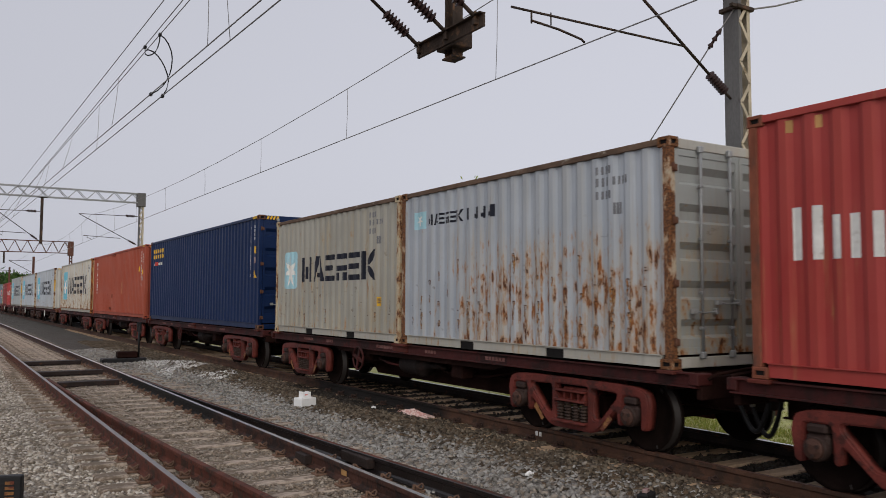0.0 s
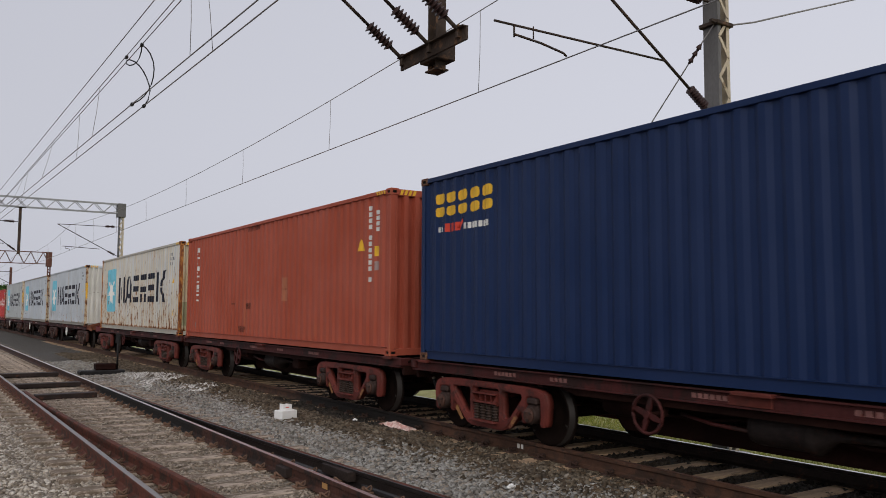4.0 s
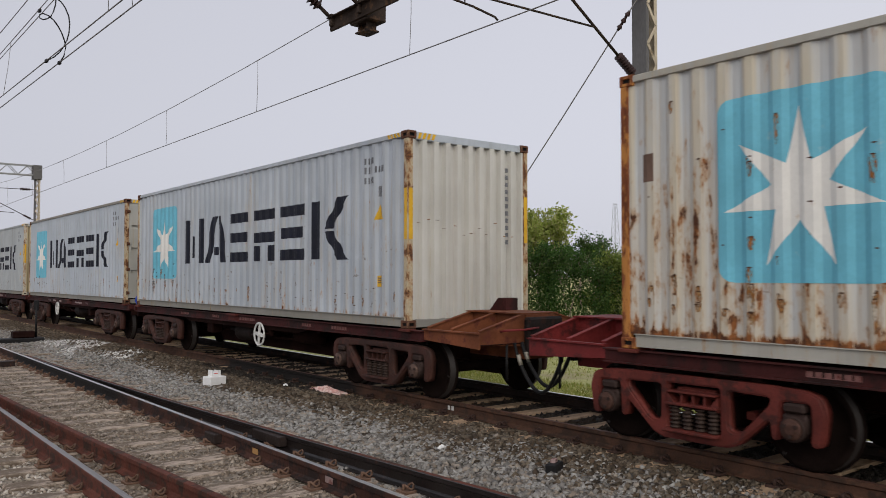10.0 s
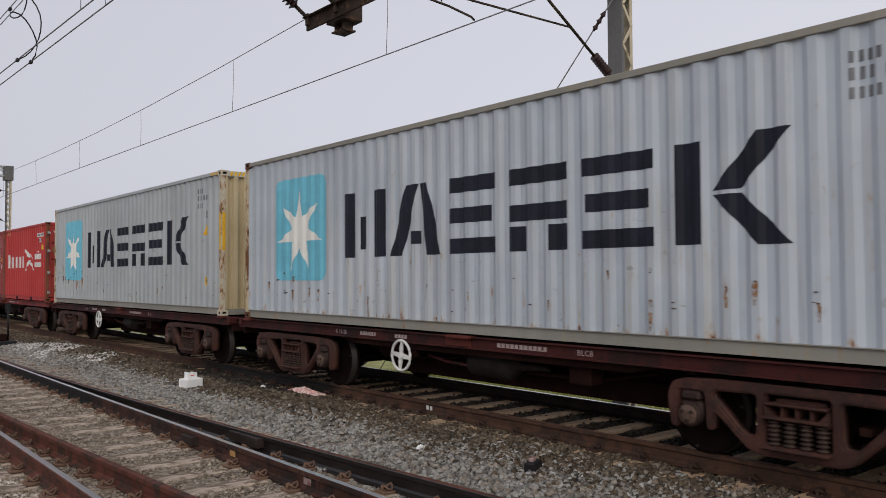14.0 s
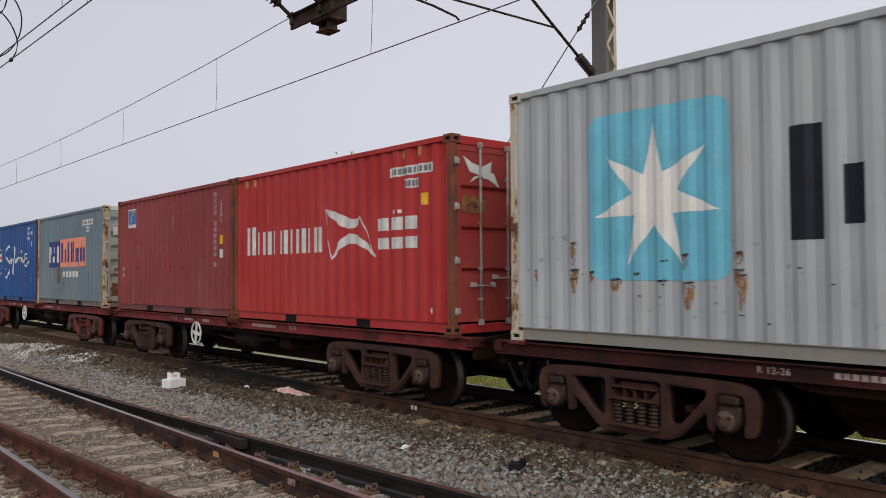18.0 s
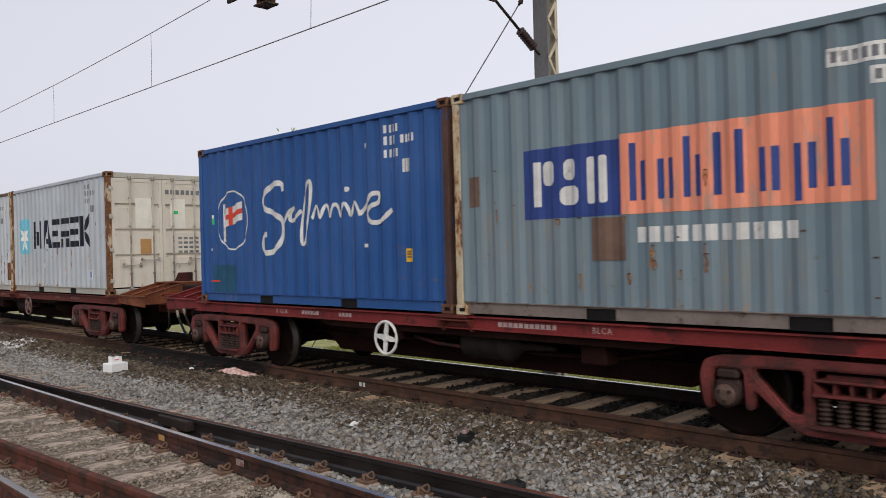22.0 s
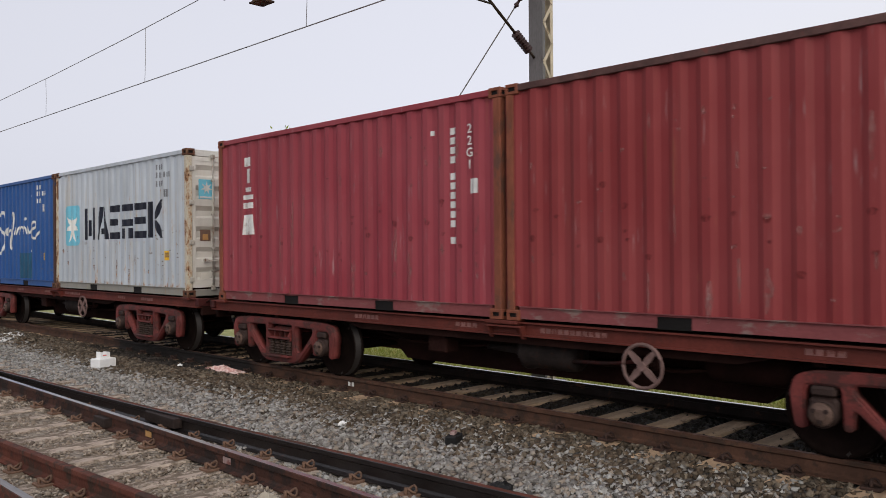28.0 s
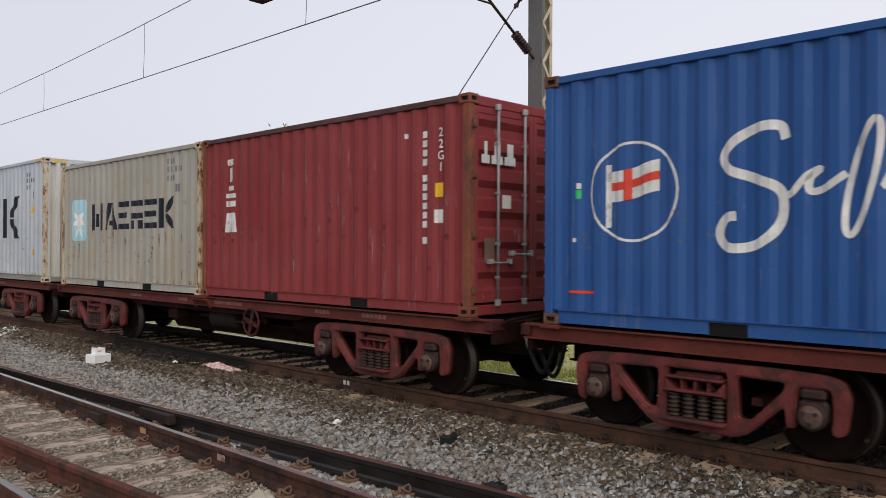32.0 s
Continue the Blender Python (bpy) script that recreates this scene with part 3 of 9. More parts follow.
def lathe(bm, prof, axis_at, axis="x", n=24, slot=0, smooth=True):
    """Turns a profile of (along, radius) about an axis through axis_at."""
    rings = []
    o = Vector(axis_at)
    for h, r in prof:
        ring = []
        for i in range(n):
            c, s = math.cos(2 * math.pi * i / n), math.sin(2 * math.pi * i / n)
            v = Vector((h, r * c, r * s)) if axis == "x" else (Vector((r * c, h, r * s)) if axis == "y" else Vector((r * c, r * s, h)))
            ring.append(bm.verts.new(o + v))
        rings.append(ring)
    for a, b in zip(rings, rings[1:]):
        for i in range(n):
            f = bm.faces.new((a[i], a[(i + 1) % n], b[(i + 1) % n], b[i]))
            f.material_index = slot
            f.smooth = smooth
    for ring in (rings[0][::-1], rings[-1]):
        bm.faces.new(ring).material_index = slot


def fixed(bm):
    bmesh.ops.recalc_face_normals(bm, faces=bm.faces)
    return bm


def letters(text, height, material, parent, name, origin, spread=1.0, line=1.2, middle=False):
    """Painted characters on a face that looks towards -x; they read along -y from the origin."""
    cu = bpy.data.curves.new(name, "FONT")
    cu.body = text
    cu.size = height / 0.70
    cu.space_character = spread
    cu.space_line = line
    cu.extrude = 0.0008
    cu.resolution_u = 2
    cu.offset = height * 0.012
    if middle:
        cu.align_x = "CENTER"
    tmp = bpy.data.objects.new(name, cu)
    me = bpy.data.meshes.new_from_object(tmp)
    bpy.data.objects.remove(tmp)
    bpy.data.curves.remove(cu)
    me.materials.clear()
    me.materials.append(material)
    turn = Matrix(((0, 0, -1, origin[0]), (-1, 0, 0, origin[1]), (0, 1, 0, origin[2]), (0, 0, 0, 1)))
    return part(name, me, None, parent, at=turn)


# ---- the ground: one sheet ----
TRACK_X = 8.000          # centre of the running track
NEAR_TOP = -0.02         # rail top of the siding


def ground_height(x, y):
    z = -0.245
    if x < 1.2:
        z = -0.235 + 0.05 * min(1, (1.2 - x) / 3)
    if 4.3 < x < 7.0:
        bulge = math.sin((x - 4.3) / 2.7 * math.pi)
        z += 0.03 * bulge + 0.10 * bulge * max(0.0, noise.noise((x * 0.4, y * 0.12, 3.3)) + 0.25)
    d = ((x - 5.8) / 1.0) ** 2 + ((y - 22.3) / 4.6) ** 2
    if d < 1:
        z += 0.12 * (1 - d)
    z += 0.07 * math.exp(-((x - 6.2) / 0.4) ** 2) * max(0.0, min(1.0, (y - 8.5) / 3, (26 - y) / 4))
    if 1.8 < x < 4.5:
        z += 0.045 * min(1, (x - 1.8) / 0.2, (4.5 - x) / 0.2) * (0.7 + 0.8 * noise.noise((x * 2.1, y * 2.1, 8.0)))
    if 6.3 < x < 9.8:
        z += 0.045 * min(1, (x - 6.3) / 0.3, (9.8 - x) / 0.3)
    if x > 9.7:
        z -= 0.32 * min(1, (x - 9.7) / 1.6)
    if 13 < x:
        z += 0.15 * noise.noise((x * 0.06, y * 0.06, 1.0))
    z += 0.018 * noise.noise((x * 1.3, y * 1.3, 0.0))
    return z


def build_ground():
    xs = [-2500, -600, -150, -50, -20, -10] + [-6 + 0.3 * i for i in range(62)] + [13 + 1.5 * i for i in range(20)] + [48, 70, 110, 200, 600, 2500]
    ys = [-2500, -500, -100, -30, -10, -4] + [-1 + 0.35 * i for i in range(90)] + [31 + 2 * i for i in range(30)] + [100, 130, 180, 300, 700, 2500]
    bm = bmesh.new()
    grid = [[bm.verts.new((x, y, ground_height(x, y))) for y in ys] for x in xs]
    for i in range(len(xs) - 1):
        for j in range(len(ys) - 1):
            bm.faces.new((grid[i][j], grid[i + 1][j], grid[i + 1][j + 1], grid[i][j + 1]))
    ob = part("ground", bm, M_GROUND, smooth=True)
    tagged(ob, "railway yard ground of gravel, oily ballast and rough grass", "ground", kind="structure")


build_ground()


# ---- containers ----
WIDE = 2.438
INSET = 0.024          # the side panel lies this far behind the castings


def corrugation(a0, a1, pitch, depth):
    """Breakpoints (along, inset) of a pressed steel panel that begins and ends on an outer flat."""
    n = max(1, round((a1 - a0) / pitch))
    p = (a1 - a0) / n
    out = [(a0, 0.0)]
    for i in range(n):
        s = a0 + i * p
        out += [(s + 0.14 * p, 0.0), (s + 0.36 * p, depth), (s + 0.64 * p, depth), (s + 0.86 * p, 0.0)]
    out.append((a1, 0.0))
    return out


def sheet(prof, z0, z1, place, close=0.0):
    """A pressed sheet, 4 mm thick, from breakpoints; place maps (along, inset, z) to the container. close: height over which the pressing runs out at foot and top."""
    bm = bmesh.new()
    levels = [(z0, 1.0), (z1, 1.0)] if close == 0 else [(z0, 0.0), (z0 + 0.012, 0.0), (z0 + close, 1.0), (z1 - close, 1.0), (z1 - 0.012, 0.0), (z1, 0.0)]
    rows = []
    for a, d in prof:
        front = [bm.verts.new(place(a, d * k, z)) for z, k in levels]
        back = [bm.verts.new(place(a, d * k + 0.004, z)) for z, k in levels[::-1]]
        rows.append(front + back)
    n = len(rows[0])
    for r, s in zip(rows, rows[1:]):
        for i in range(n):
            bm.faces.new((r[i], s[i], s[(i + 1) % n], r[(i + 1) % n]))
    bm.faces.new(rows[0])
    bm.faces.new(rows[-1][::-1])
    return fixed(bm)


def end_profile(d=0.078):
    """The deep, steep pressing of a plain end wall."""
    a0, a1 = 0.106, WIDE - 0.106
    n = 10
    p = (a1 - a0) / n
    out = [(a0, 0.0)]
    for i in range(n):
        k = a0 + i * p
        out += [(k + 0.20 * p, 0.0), (k + 0.27 * p, d), (k + 0.73 * p, d), (k + 0.80 * p, 0.0)]
    return out + [(a1, 0.0)]


def side_profile(length):
    return corrugation(0.10, length - 0.10, 0.278, 0.031)


def clip(poly, k, keep_above, axis=0):
    out = []
    for i, p in enumerate(poly):
        q = poly[(i + 1) % len(poly)]
        pin = (p[axis] >= k) == keep_above or p[axis] == k
        qin = (q[axis] >= k) == keep_above or q[axis] == k
        if pin:
            out.append(p)
        if pin != qin:
            f = (k - p[axis]) / (q[axis] - p[axis])
            out.append((p[0] + f * (q[0] - p[0]), p[1] + f * (q[1] - p[1])))
    return out


SINGLE = {"dent", "rust_stain", "rust_patch", "scuff"}


def marking(name, polys, length, material, parent, label="", lift=0.003):
    """Paint on the near side panel: convex outlines (u from the rear end, v up), laid on the pressed sheet."""
    prof = side_profile(length)
    bm = bmesh.new()
    for poly in polys:
        ys = [(length - u, v) for u, v in poly]
        lo, hi = min(p[0] for p in ys), max(p[0] for p in ys)
        for (a, da), (b, db) in zip(prof, prof[1:]):
            if b <= lo or a >= hi or b - a < 1e-6:
                continue
            c = clip(clip(ys, a, True), b, False)
            if len(c) < 3:
                continue
            vs = [bm.verts.new((INSET - lift + da + (db - da) * (y - a) / (b - a), y, v)) for y, v in c]
            try:
                bm.faces.new(vs)
            except ValueError:
                pass
    bmesh.ops.remove_doubles(bm, verts=bm.verts, dist=0.0004)
    bmesh.ops.recalc_face_normals(bm, faces=bm.faces)
    for f in bm.faces:
        if f.normal.x > 0:
            f.normal_flip()
    if name in SINGLE:
        return part(name, bm, material, parent, label)
    # each separate patch of paint is a part of its own
    left, first = set(bm.verts), None
    while left:
        seed = left.pop()
        group, heap = {seed}, [seed]
        while heap:
            for e in heap.pop().link_edges:
                for v in e.verts:
                    if v not in group:
                        group.add(v)
                        heap.append(v)
        left -= group
        piece, twin = bmesh.new(), {}
        faces = {f for v in group for f in v.link_faces}
        if not faces:
            piece.free()
            continue
        for f in sorted(faces, key=lambda q: q.index):
            for v in f.verts:
                if v not in twin:
                    twin[v] = piece.verts.new(v.co)
            piece.faces.new([twin[v] for v in f.verts])
        ob = part(name, piece, material, parent, label)
        first = first or ob
    bm.free()
    return first


def rect(u0, v0, u1, v1):
    return [(u0, v0), (u1, v0), (u1, v1), (u0, v1)]


def rounded(u0, v0, u1, v1, r):
    out = []
    for cu, cv, s in ((u1 - r, v0 + r, -90), (u1 - r, v1 - r, 0), (u0 + r, v1 - r, 90), (u0 + r, v0 + r, 180)):
        for k in range(5):
            a = radians(s + 22.5 * k)
            out.append((cu + r * math.cos(a), cv + r * math.sin(a)))
    return out


def star(cu, cv, ro, ri, n=7, up=90):
    out = []
    for i in range(n):
        a, b, c = (radians(up + 360 / n * (i + k)) for k in (-0.5, 0, 0.5))
        out.append([(cu, cv), (cu + ri * math.cos(a), cv + ri * math.sin(a)), (cu + ro * math.cos(b), cv + ro * math.sin(b)), (cu + ri * math.cos(c), cv + ri * math.sin(c))])
    return out


def stroke(pts, widths):
    """A painted brush line as short four-sided pieces."""
    out = []
    w = widths if isinstance(widths, (list, tuple)) else [widths] * len(pts)
    side = []
    for i, p in enumerate(pts):
        a, b = pts[max(0, i - 1)], pts[min(len(pts) - 1, i + 1)]
        du, dv = b[0] - a[0], b[1] - a[1]
        m = math.hypot(du, dv) or 1
        side.append((-dv / m * w[i] / 2, du / m * w[i] / 2))
    for i in range(len(pts) - 1):
        p, q, s, t = pts[i], pts[i + 1], side[i], side[i + 1]
        out.append([(p[0] + s[0], p[1] + s[1]), (p[0] - s[0], p[1] - s[1]), (q[0] - t[0], q[1] - t[1]), (q[0] + t[0], q[1] + t[1])])
    return out


def smooth(pts, n):
    """A rounded line through a few points."""
    out = []
    for i in range(len(pts) - 1):
        p = [pts[max(0, min(len(pts) - 1, i + k))] for k in (-1, 0, 1, 2)]
        for j in range(n):
            t = j / n
            out.append(tuple(0.5 * (2 * p[1][c] + (p[2][c] - p[0][c]) * t + (2 * p[0][c] - 5 * p[1][c] + 4 * p[2][c] - p[3][c]) * t * t + (3 * p[1][c] - p[0][c] - 3 * p[2][c] + p[3][c]) * t ** 3) for c in (0, 1)))
    return out + [pts[-1]]


def curve(fn, n):
    return [fn(i / n) for i in range(n + 1)]


def block_row(u0, v0, u1, v1):
    """Six groups of broad plain shapes in a row: leaning bars, a hollow wedge, ledges, an open frame, steps, a split wedge."""
    w, h = u1 - u0, v1 - v0

    def R(a, b, c, d):
        return rect(u0 + a * w, v0 + b * h, u0 + c * w, v0 + d * h)

    def Q(*pts):
        return [(u0 + a * w, v0 + b * h) for a, b in pts]
    return [
        [R(0, 0, 0.040, 1), R(0.112, 0, 0.152, 1), Q((0.064, 0.12), (0.088, 0.12), (0.088, 0.62), (0.064, 0.62))],
        [Q((0.172, 0), (0.212, 0), (0.262, 1), (0.222, 1)), Q((0.290, 0), (0.330, 0), (0.288, 1), (0.264, 1)), R(0.236, 0.16, 0.268, 0.34)],
        [R(0.352, 0, 0.478, 0.20), R(0.352, 0.40, 0.465, 0.60), R(0.352, 0.80, 0.478, 1)],
        [R(0.508, 0.80, 0.640, 1), R(0.508, 0.36, 0.640, 0.56), R(0.508, 0, 0.548, 0.30), R(0.600, 0, 0.640, 0.30)],
        [R(0.668, 0, 0.80, 0.20), R(0.676, 0.40, 0.792, 0.60), R(0.668, 0.80, 0.80, 1)],
        [R(0.835, 0, 0.875, 1), Q((0.890, 0.51), (0.932, 0.51), (1.0, 1.03), (0.955, 1.03)), Q((0.890, 0.47), (0.955, -0.02), (1.0, -0.02), (0.932, 0.47))],
    ]


def wordmark(groups, L, th, label):
    for g in groups:
        for k in g:
            marking("wordmark_shape", [k], L, M_INK, th, label)


def bars(u0, v0, u1, v1, n, fill=0.72, upright=False):
    """A line of illegible characters: n plain bars along u, or down v."""
    out = []
    for i in range(n):
        if upright:
            d = (v1 - v0) / n
            out.append(rect(u0, v1 - (i + fill) * d, u1, v1 - i * d))
        else:
            d = (u1 - u0) / n
            out.append(rect(u0 + i * d, v0, u0 + (i + fill) * d, v1))
    return out


def code_lines(u0, v0, u1, v1):
    """Owner's code in three short lines of bars."""
    w, h = u1 - u0, v1 - v0
    out = bars(u0, v0 + 0.74 * h, u0 + 0.52 * w, v1 - 0.02 * h, 4, 0.55)
    out += bars(u0, v0 + 0.38 * h, u0 + 0.42 * w, v0 + 0.64 * h, 3, 0.55) + bars(u0 + 0.52 * w, v0 + 0.38 * h, u1, v0 + 0.62 * h, 4, 0.55)
    out += bars(u0, v0, u0 + 0.52 * w, v0 + 0.24 * h, 4, 0.55)
    return out


def upright_code(u, top, pitch, w=0.10, fill=0.72):
    """An upright code: four bars, six bars and one, with gaps between the groups."""
    out, v = [], top
    for n in (4, 6, 1):
        for _ in range(n):
            out.append(rect(u, v - pitch * fill, u + w, v))
            v -= pitch
        v -= 0.75 * pitch
    return out


def triangle(u, v, s):
    return [(u - s / 2, v - s * 0.42), (u + s / 2, v - s * 0.42), (u + 0.04 * s, v + s * 0.5), (u - 0.04 * s, v + s * 0.5)]


M_KNOCK = surf("knock_dark_rust", (0.09, 0.045, 0.025), 0.9, 0, 0.3, 8, 40, 0.2)
M_DRIP = surf("rust_drip", (0.30, 0.132, 0.042), 0.9, 0, 0.4, 7, 40, 0.2, second=(0.42, 0.255, 0.105), amount=0.55)


def ragged(m, lo, hi, most=1.0):
    """Eats into the edges of a stain, so that the paint shows through it."""
    nt = m.node_tree
    out = [n for n in nt.nodes if n.type == "OUTPUT_MATERIAL"][0]
    clear = nt.nodes.new("ShaderNodeBsdfTransparent")
    ms = nt.nodes.new("ShaderNodeMixShader")
    grain = math_node(nt, "ADD", math_node(nt, "MULTIPLY", noise_node(nt, 14.0, 5, (1, 2.4, 0.6), 0.7), 0.6), math_node(nt, "MULTIPLY", noise_node(nt, 45.0, 3, (1, 1, 0.5), 0.6, 3.0), 0.4))
    nt.links.new(math_node(nt, "MULTIPLY", ramp(nt, grain, lo, hi), most), ms.inputs["Fac"])
    nt.links.new(clear.outputs["BSDF"], ms.inputs[1])
    nt.links.new(nt.nodes["Principled BSDF"].outputs["BSDF"], ms.inputs[2])
    nt.links.new(ms.outputs["Shader"], out.inputs["Surface"])


ragged(M_DRIP, 0.43, 0.58)
ragged(M_KNOCK, 0.36, 0.46)
ragged(M_SCORCH, 0.38, 0.60, 0.75)
M_PALESCUFF = surf("pale_scuffed_paint", (0.40, 0.19, 0.18), 0.8, 0, 0.3, 6, 40, 0.1, second=(0.50, 0.36, 0.34), amount=0.4)
ragged(M_PALESCUFF, 0.36, 0.62, 0.55)
M_REDDENT = surf("dented_dark_red", (0.15, 0.018, 0.018), 0.7, 0, 0.3, 6, 40, 0.2)
ragged(M_REDDENT, 0.36, 0.62, 0.6)


def knocks(n, seed, low=0.30, high=1.25, rusty=0.6, front=0.0):
    """Small dents on the ridges of the near side, some with rust running down from them."""
    def put(th, L, H):
        rnd = random.Random(seed)
        count = max(1, round((L - 0.2) / 0.278))
        p = (L - 0.2) / count
        dents, drips = [], []
        for _ in range(n):
            i = int(count * (rnd.random() ** (1.0 + front))) if front else rnd.randrange(count)
            u = L - (0.10 + p * (i + rnd.uniform(-0.08, 0.08)))
            if not 0.25 < u < L - 0.25:
                continue
            v = rnd.triangular(low, high, low + 0.25 * (high - low))
            w = rnd.uniform(0.012, 0.034)
            dents.append([(u - w, v), (u + w * 0.6, v - 0.004), (u + w, v + 0.004), (u + w * 0.5, v + rnd.uniform(0.008, 0.014)), (u - w * 0.7, v + 0.010)])
            if rnd.random() < rusty:
                d = rnd.uniform(0.05, 0.14) if rnd.random() < 0.65 else rnd.uniform(0.14, 0.34)
                k, q = rnd.uniform(-0.5, 0.5) * w, w * rnd.uniform(1.0, 1.7)
                drips.append([(u - q * 0.8, v + 0.004), (u - q * 0.95 + k * 0.3, v - d * 0.2), (u - q * 0.8 + k, v - d * 0.6), (u - q * 0.45 + k, v - d), (u + q * 0.40 + k, v - d * 0.96), (u + q * 0.75 + k, v - d * 0.5), (u + q * 0.9 + k * 0.3, v - d * 0.2), (u + q * 0.7, v + 0.004)])
        tagged(marking("dent", dents, L, M_KNOCK, th, lift=0.0055), "small dark dents in the panel", kind="stuff")
        if drips:
            tagged(marking("rust_stain", drips, L, M_DRIP, th, lift=0.0045), "rust stains under the dents", kind="stuff")
    return put


def scuffs(n, seed, low=0.3, high=2.2):
    """Pale upright rubs on the ridges of a red container, wide and faint or short and clear."""
    def put(th, L, H):
        rnd = random.Random(seed)
        count = max(1, round((L - 0.2) / 0.278))
        p = (L - 0.2) / count
        out = []
        for _ in range(n):
            u = L - (0.10 + p * (rnd.randrange(1, count) + rnd.uniform(-0.12, 0.12)))
            v = rnd.uniform(low, high)
            w, d = rnd.uniform(0.012, 0.034), rnd.choice((0.02, 0.03, 0.05, 0.08, 0.15, 0.40))
            k = rnd.uniform(-0.6, 0.6) * w
            out.append([(u - w * 0.6, v), (u - w + k, v - d * 0.5), (u - w * 0.4 + k, v - d), (u + w * 0.5 + k, v - d * 0.95), (u + w, v - d * 0.4), (u + w * 0.5, v)])
        hits = []
        for _ in range(n // 2):
            u = L - (0.10 + p * (rnd.randrange(1, count) + rnd.uniform(-0.10, 0.10)))
            v, w = rnd.triangular(0.5, 1.5, 1.0), rnd.uniform(0.02, 0.055)
            hits.append([(u - w, v), (u - w * 0.5, v - w * 0.7), (u + w * 0.4, v - w * 0.8), (u + w, v + 0.01), (u + w * 0.3, v + w * 0.6), (u - w * 0.6, v + w * 0.5)])
        tagged(marking("dent", hits, L, M_REDDENT, th, lift=0.0016), "dark dents pushed into the ridges", kind="stuff")
        tagged(marking("scuff", out, L, M_PALESCUFF, th, lift=0.004), "pale rubbed streaks in the paint", kind="stuff")
    return put


def gouges(u0, u1, v0, v1, n, seed):
    """Dark scratches torn into the ridges low on the star panel."""
    def put(th, L, H):
        rnd = random.Random(seed)
        p = (L - 0.2) / max(1, round((L - 0.2) / 0.278))
        out, drips = [], []
        for i in range(n):
            u = L - (0.10 + p * round((L - rnd.uniform(u0, u1) - 0.10) / p)) + rnd.uniform(-0.03, 0.03)
            v = rnd.triangular(v0, v1, v0 + 0.35 * (v1 - v0))
            w, h = rnd.uniform(0.035, 0.075), rnd.uniform(0.014, 0.028)
            out.append([(u - w, v + 0.008), (u - w * 0.4, v - h * 0.3), (u + w * 0.5, v - h * 0.2), (u + w, v + 0.012), (u + w * 0.5, v + h), (u - w * 0.4, v + h * 0.7)])
            if rnd.random() < 0.6:
                d, q = rnd.uniform(0.08, 0.30), w * rnd.uniform(0.55, 1.1)
                drips.append([(u - q, v), (u - q * 0.9, v - d * 0.5), (u - q * 0.3, v - d), (u + q * 0.4, v - d * 0.95), (u + q * 0.8, v - d * 0.5), (u + q, v)])
        tagged(marking("dent", out, L, M_GOUGE, th, lift=0.0065), "dark scratches across the star panel", kind="stuff")
        tagged(marking("rust_stain", drips, L, M_DRIP, th, lift=0.0058), "rust run down from the scratches", kind="stuff")
    return put


M_GOUGE = surf("gouge_dark", (0.055, 0.050, 0.045), 0.9, 0, 0.3, 8, 40, 0.2)
ragged(M_GOUGE, 0.40, 0.50)
SHARED = {}


def shared(key, make):
    if key not in SHARED:
        SHARED[key] = make()
    return SHARED[key]


def casting_mesh(mat):
    def make():
        bm = bmesh.new()
        box(bm, 0, 0.162, 0, 0.178, 0, 0.118, 0.008)
        for f in list(bm.faces):
            c = f.calc_center_median()
            if f.calc_area() > 0.012 and (abs(f.normal.x) > 0.9 or abs(f.normal.y) > 0.9):
                # shallow recess, its floor painted with the shade of a deep hole
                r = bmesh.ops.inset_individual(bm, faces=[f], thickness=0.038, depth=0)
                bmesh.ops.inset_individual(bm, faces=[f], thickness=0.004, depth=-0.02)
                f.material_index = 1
        return mesh_object("corner_casting", bm, [mat, M_HOLESHADE])
    return shared(("casting", mat.name), make)


def hinge_mesh(mat):
    def make():
        bm = bmesh.new()
        box(bm, -0.045, 0.045, -0.028, 0.004, -0.04, 0.04, 0.008)
        tube(bm, (-0.03, -0.03, -0.05), (-0.03, -0.03, 0.05), 0.016, 8)
        return mesh_object("hinge", bm, mat)
    return shared(("hinge", mat.name), make)


def rod_mesh(height, mat):
    def make():
        bm = bmesh.new()
        tube(bm, (0, -0.045, 0.13), (0, -0.045, height - 0.09), 0.017, 8)
        for z in (0.15, height - 0.12):
            box(bm, -0.035, 0.035, -0.068, -0.012, z - 0.04, z + 0.04, 0.01)
        for z in (0.45, 0.85, 1.45, 2.05):
            box(bm, -0.028, 0.028, -0.062, -0.010, z - 0.018, z + 0.018, 0.006)
        return mesh_object("lock_rod", bm, mat)
    return shared(("rod", round(height, 2), mat.name), make)


def handle_mesh(mat):
    def make():
        bm = bmesh.new()
        pipe(bm, [(0, -0.06, 0), (0.12, -0.075, -0.015), (0.30, -0.07, -0.01), (0.38, -0.06, 0)], 0.011, 6)
        box(bm, 0.34, 0.39, -0.08, -0.02, -0.035, 0.035, 0.008)
        box(bm, -0.03, 0.04, -0.085, -0.02, -0.03, 0.03, 0.006)
        return mesh_object("door_handle", bm, mat)
    return shared(("handle", mat.name), make)


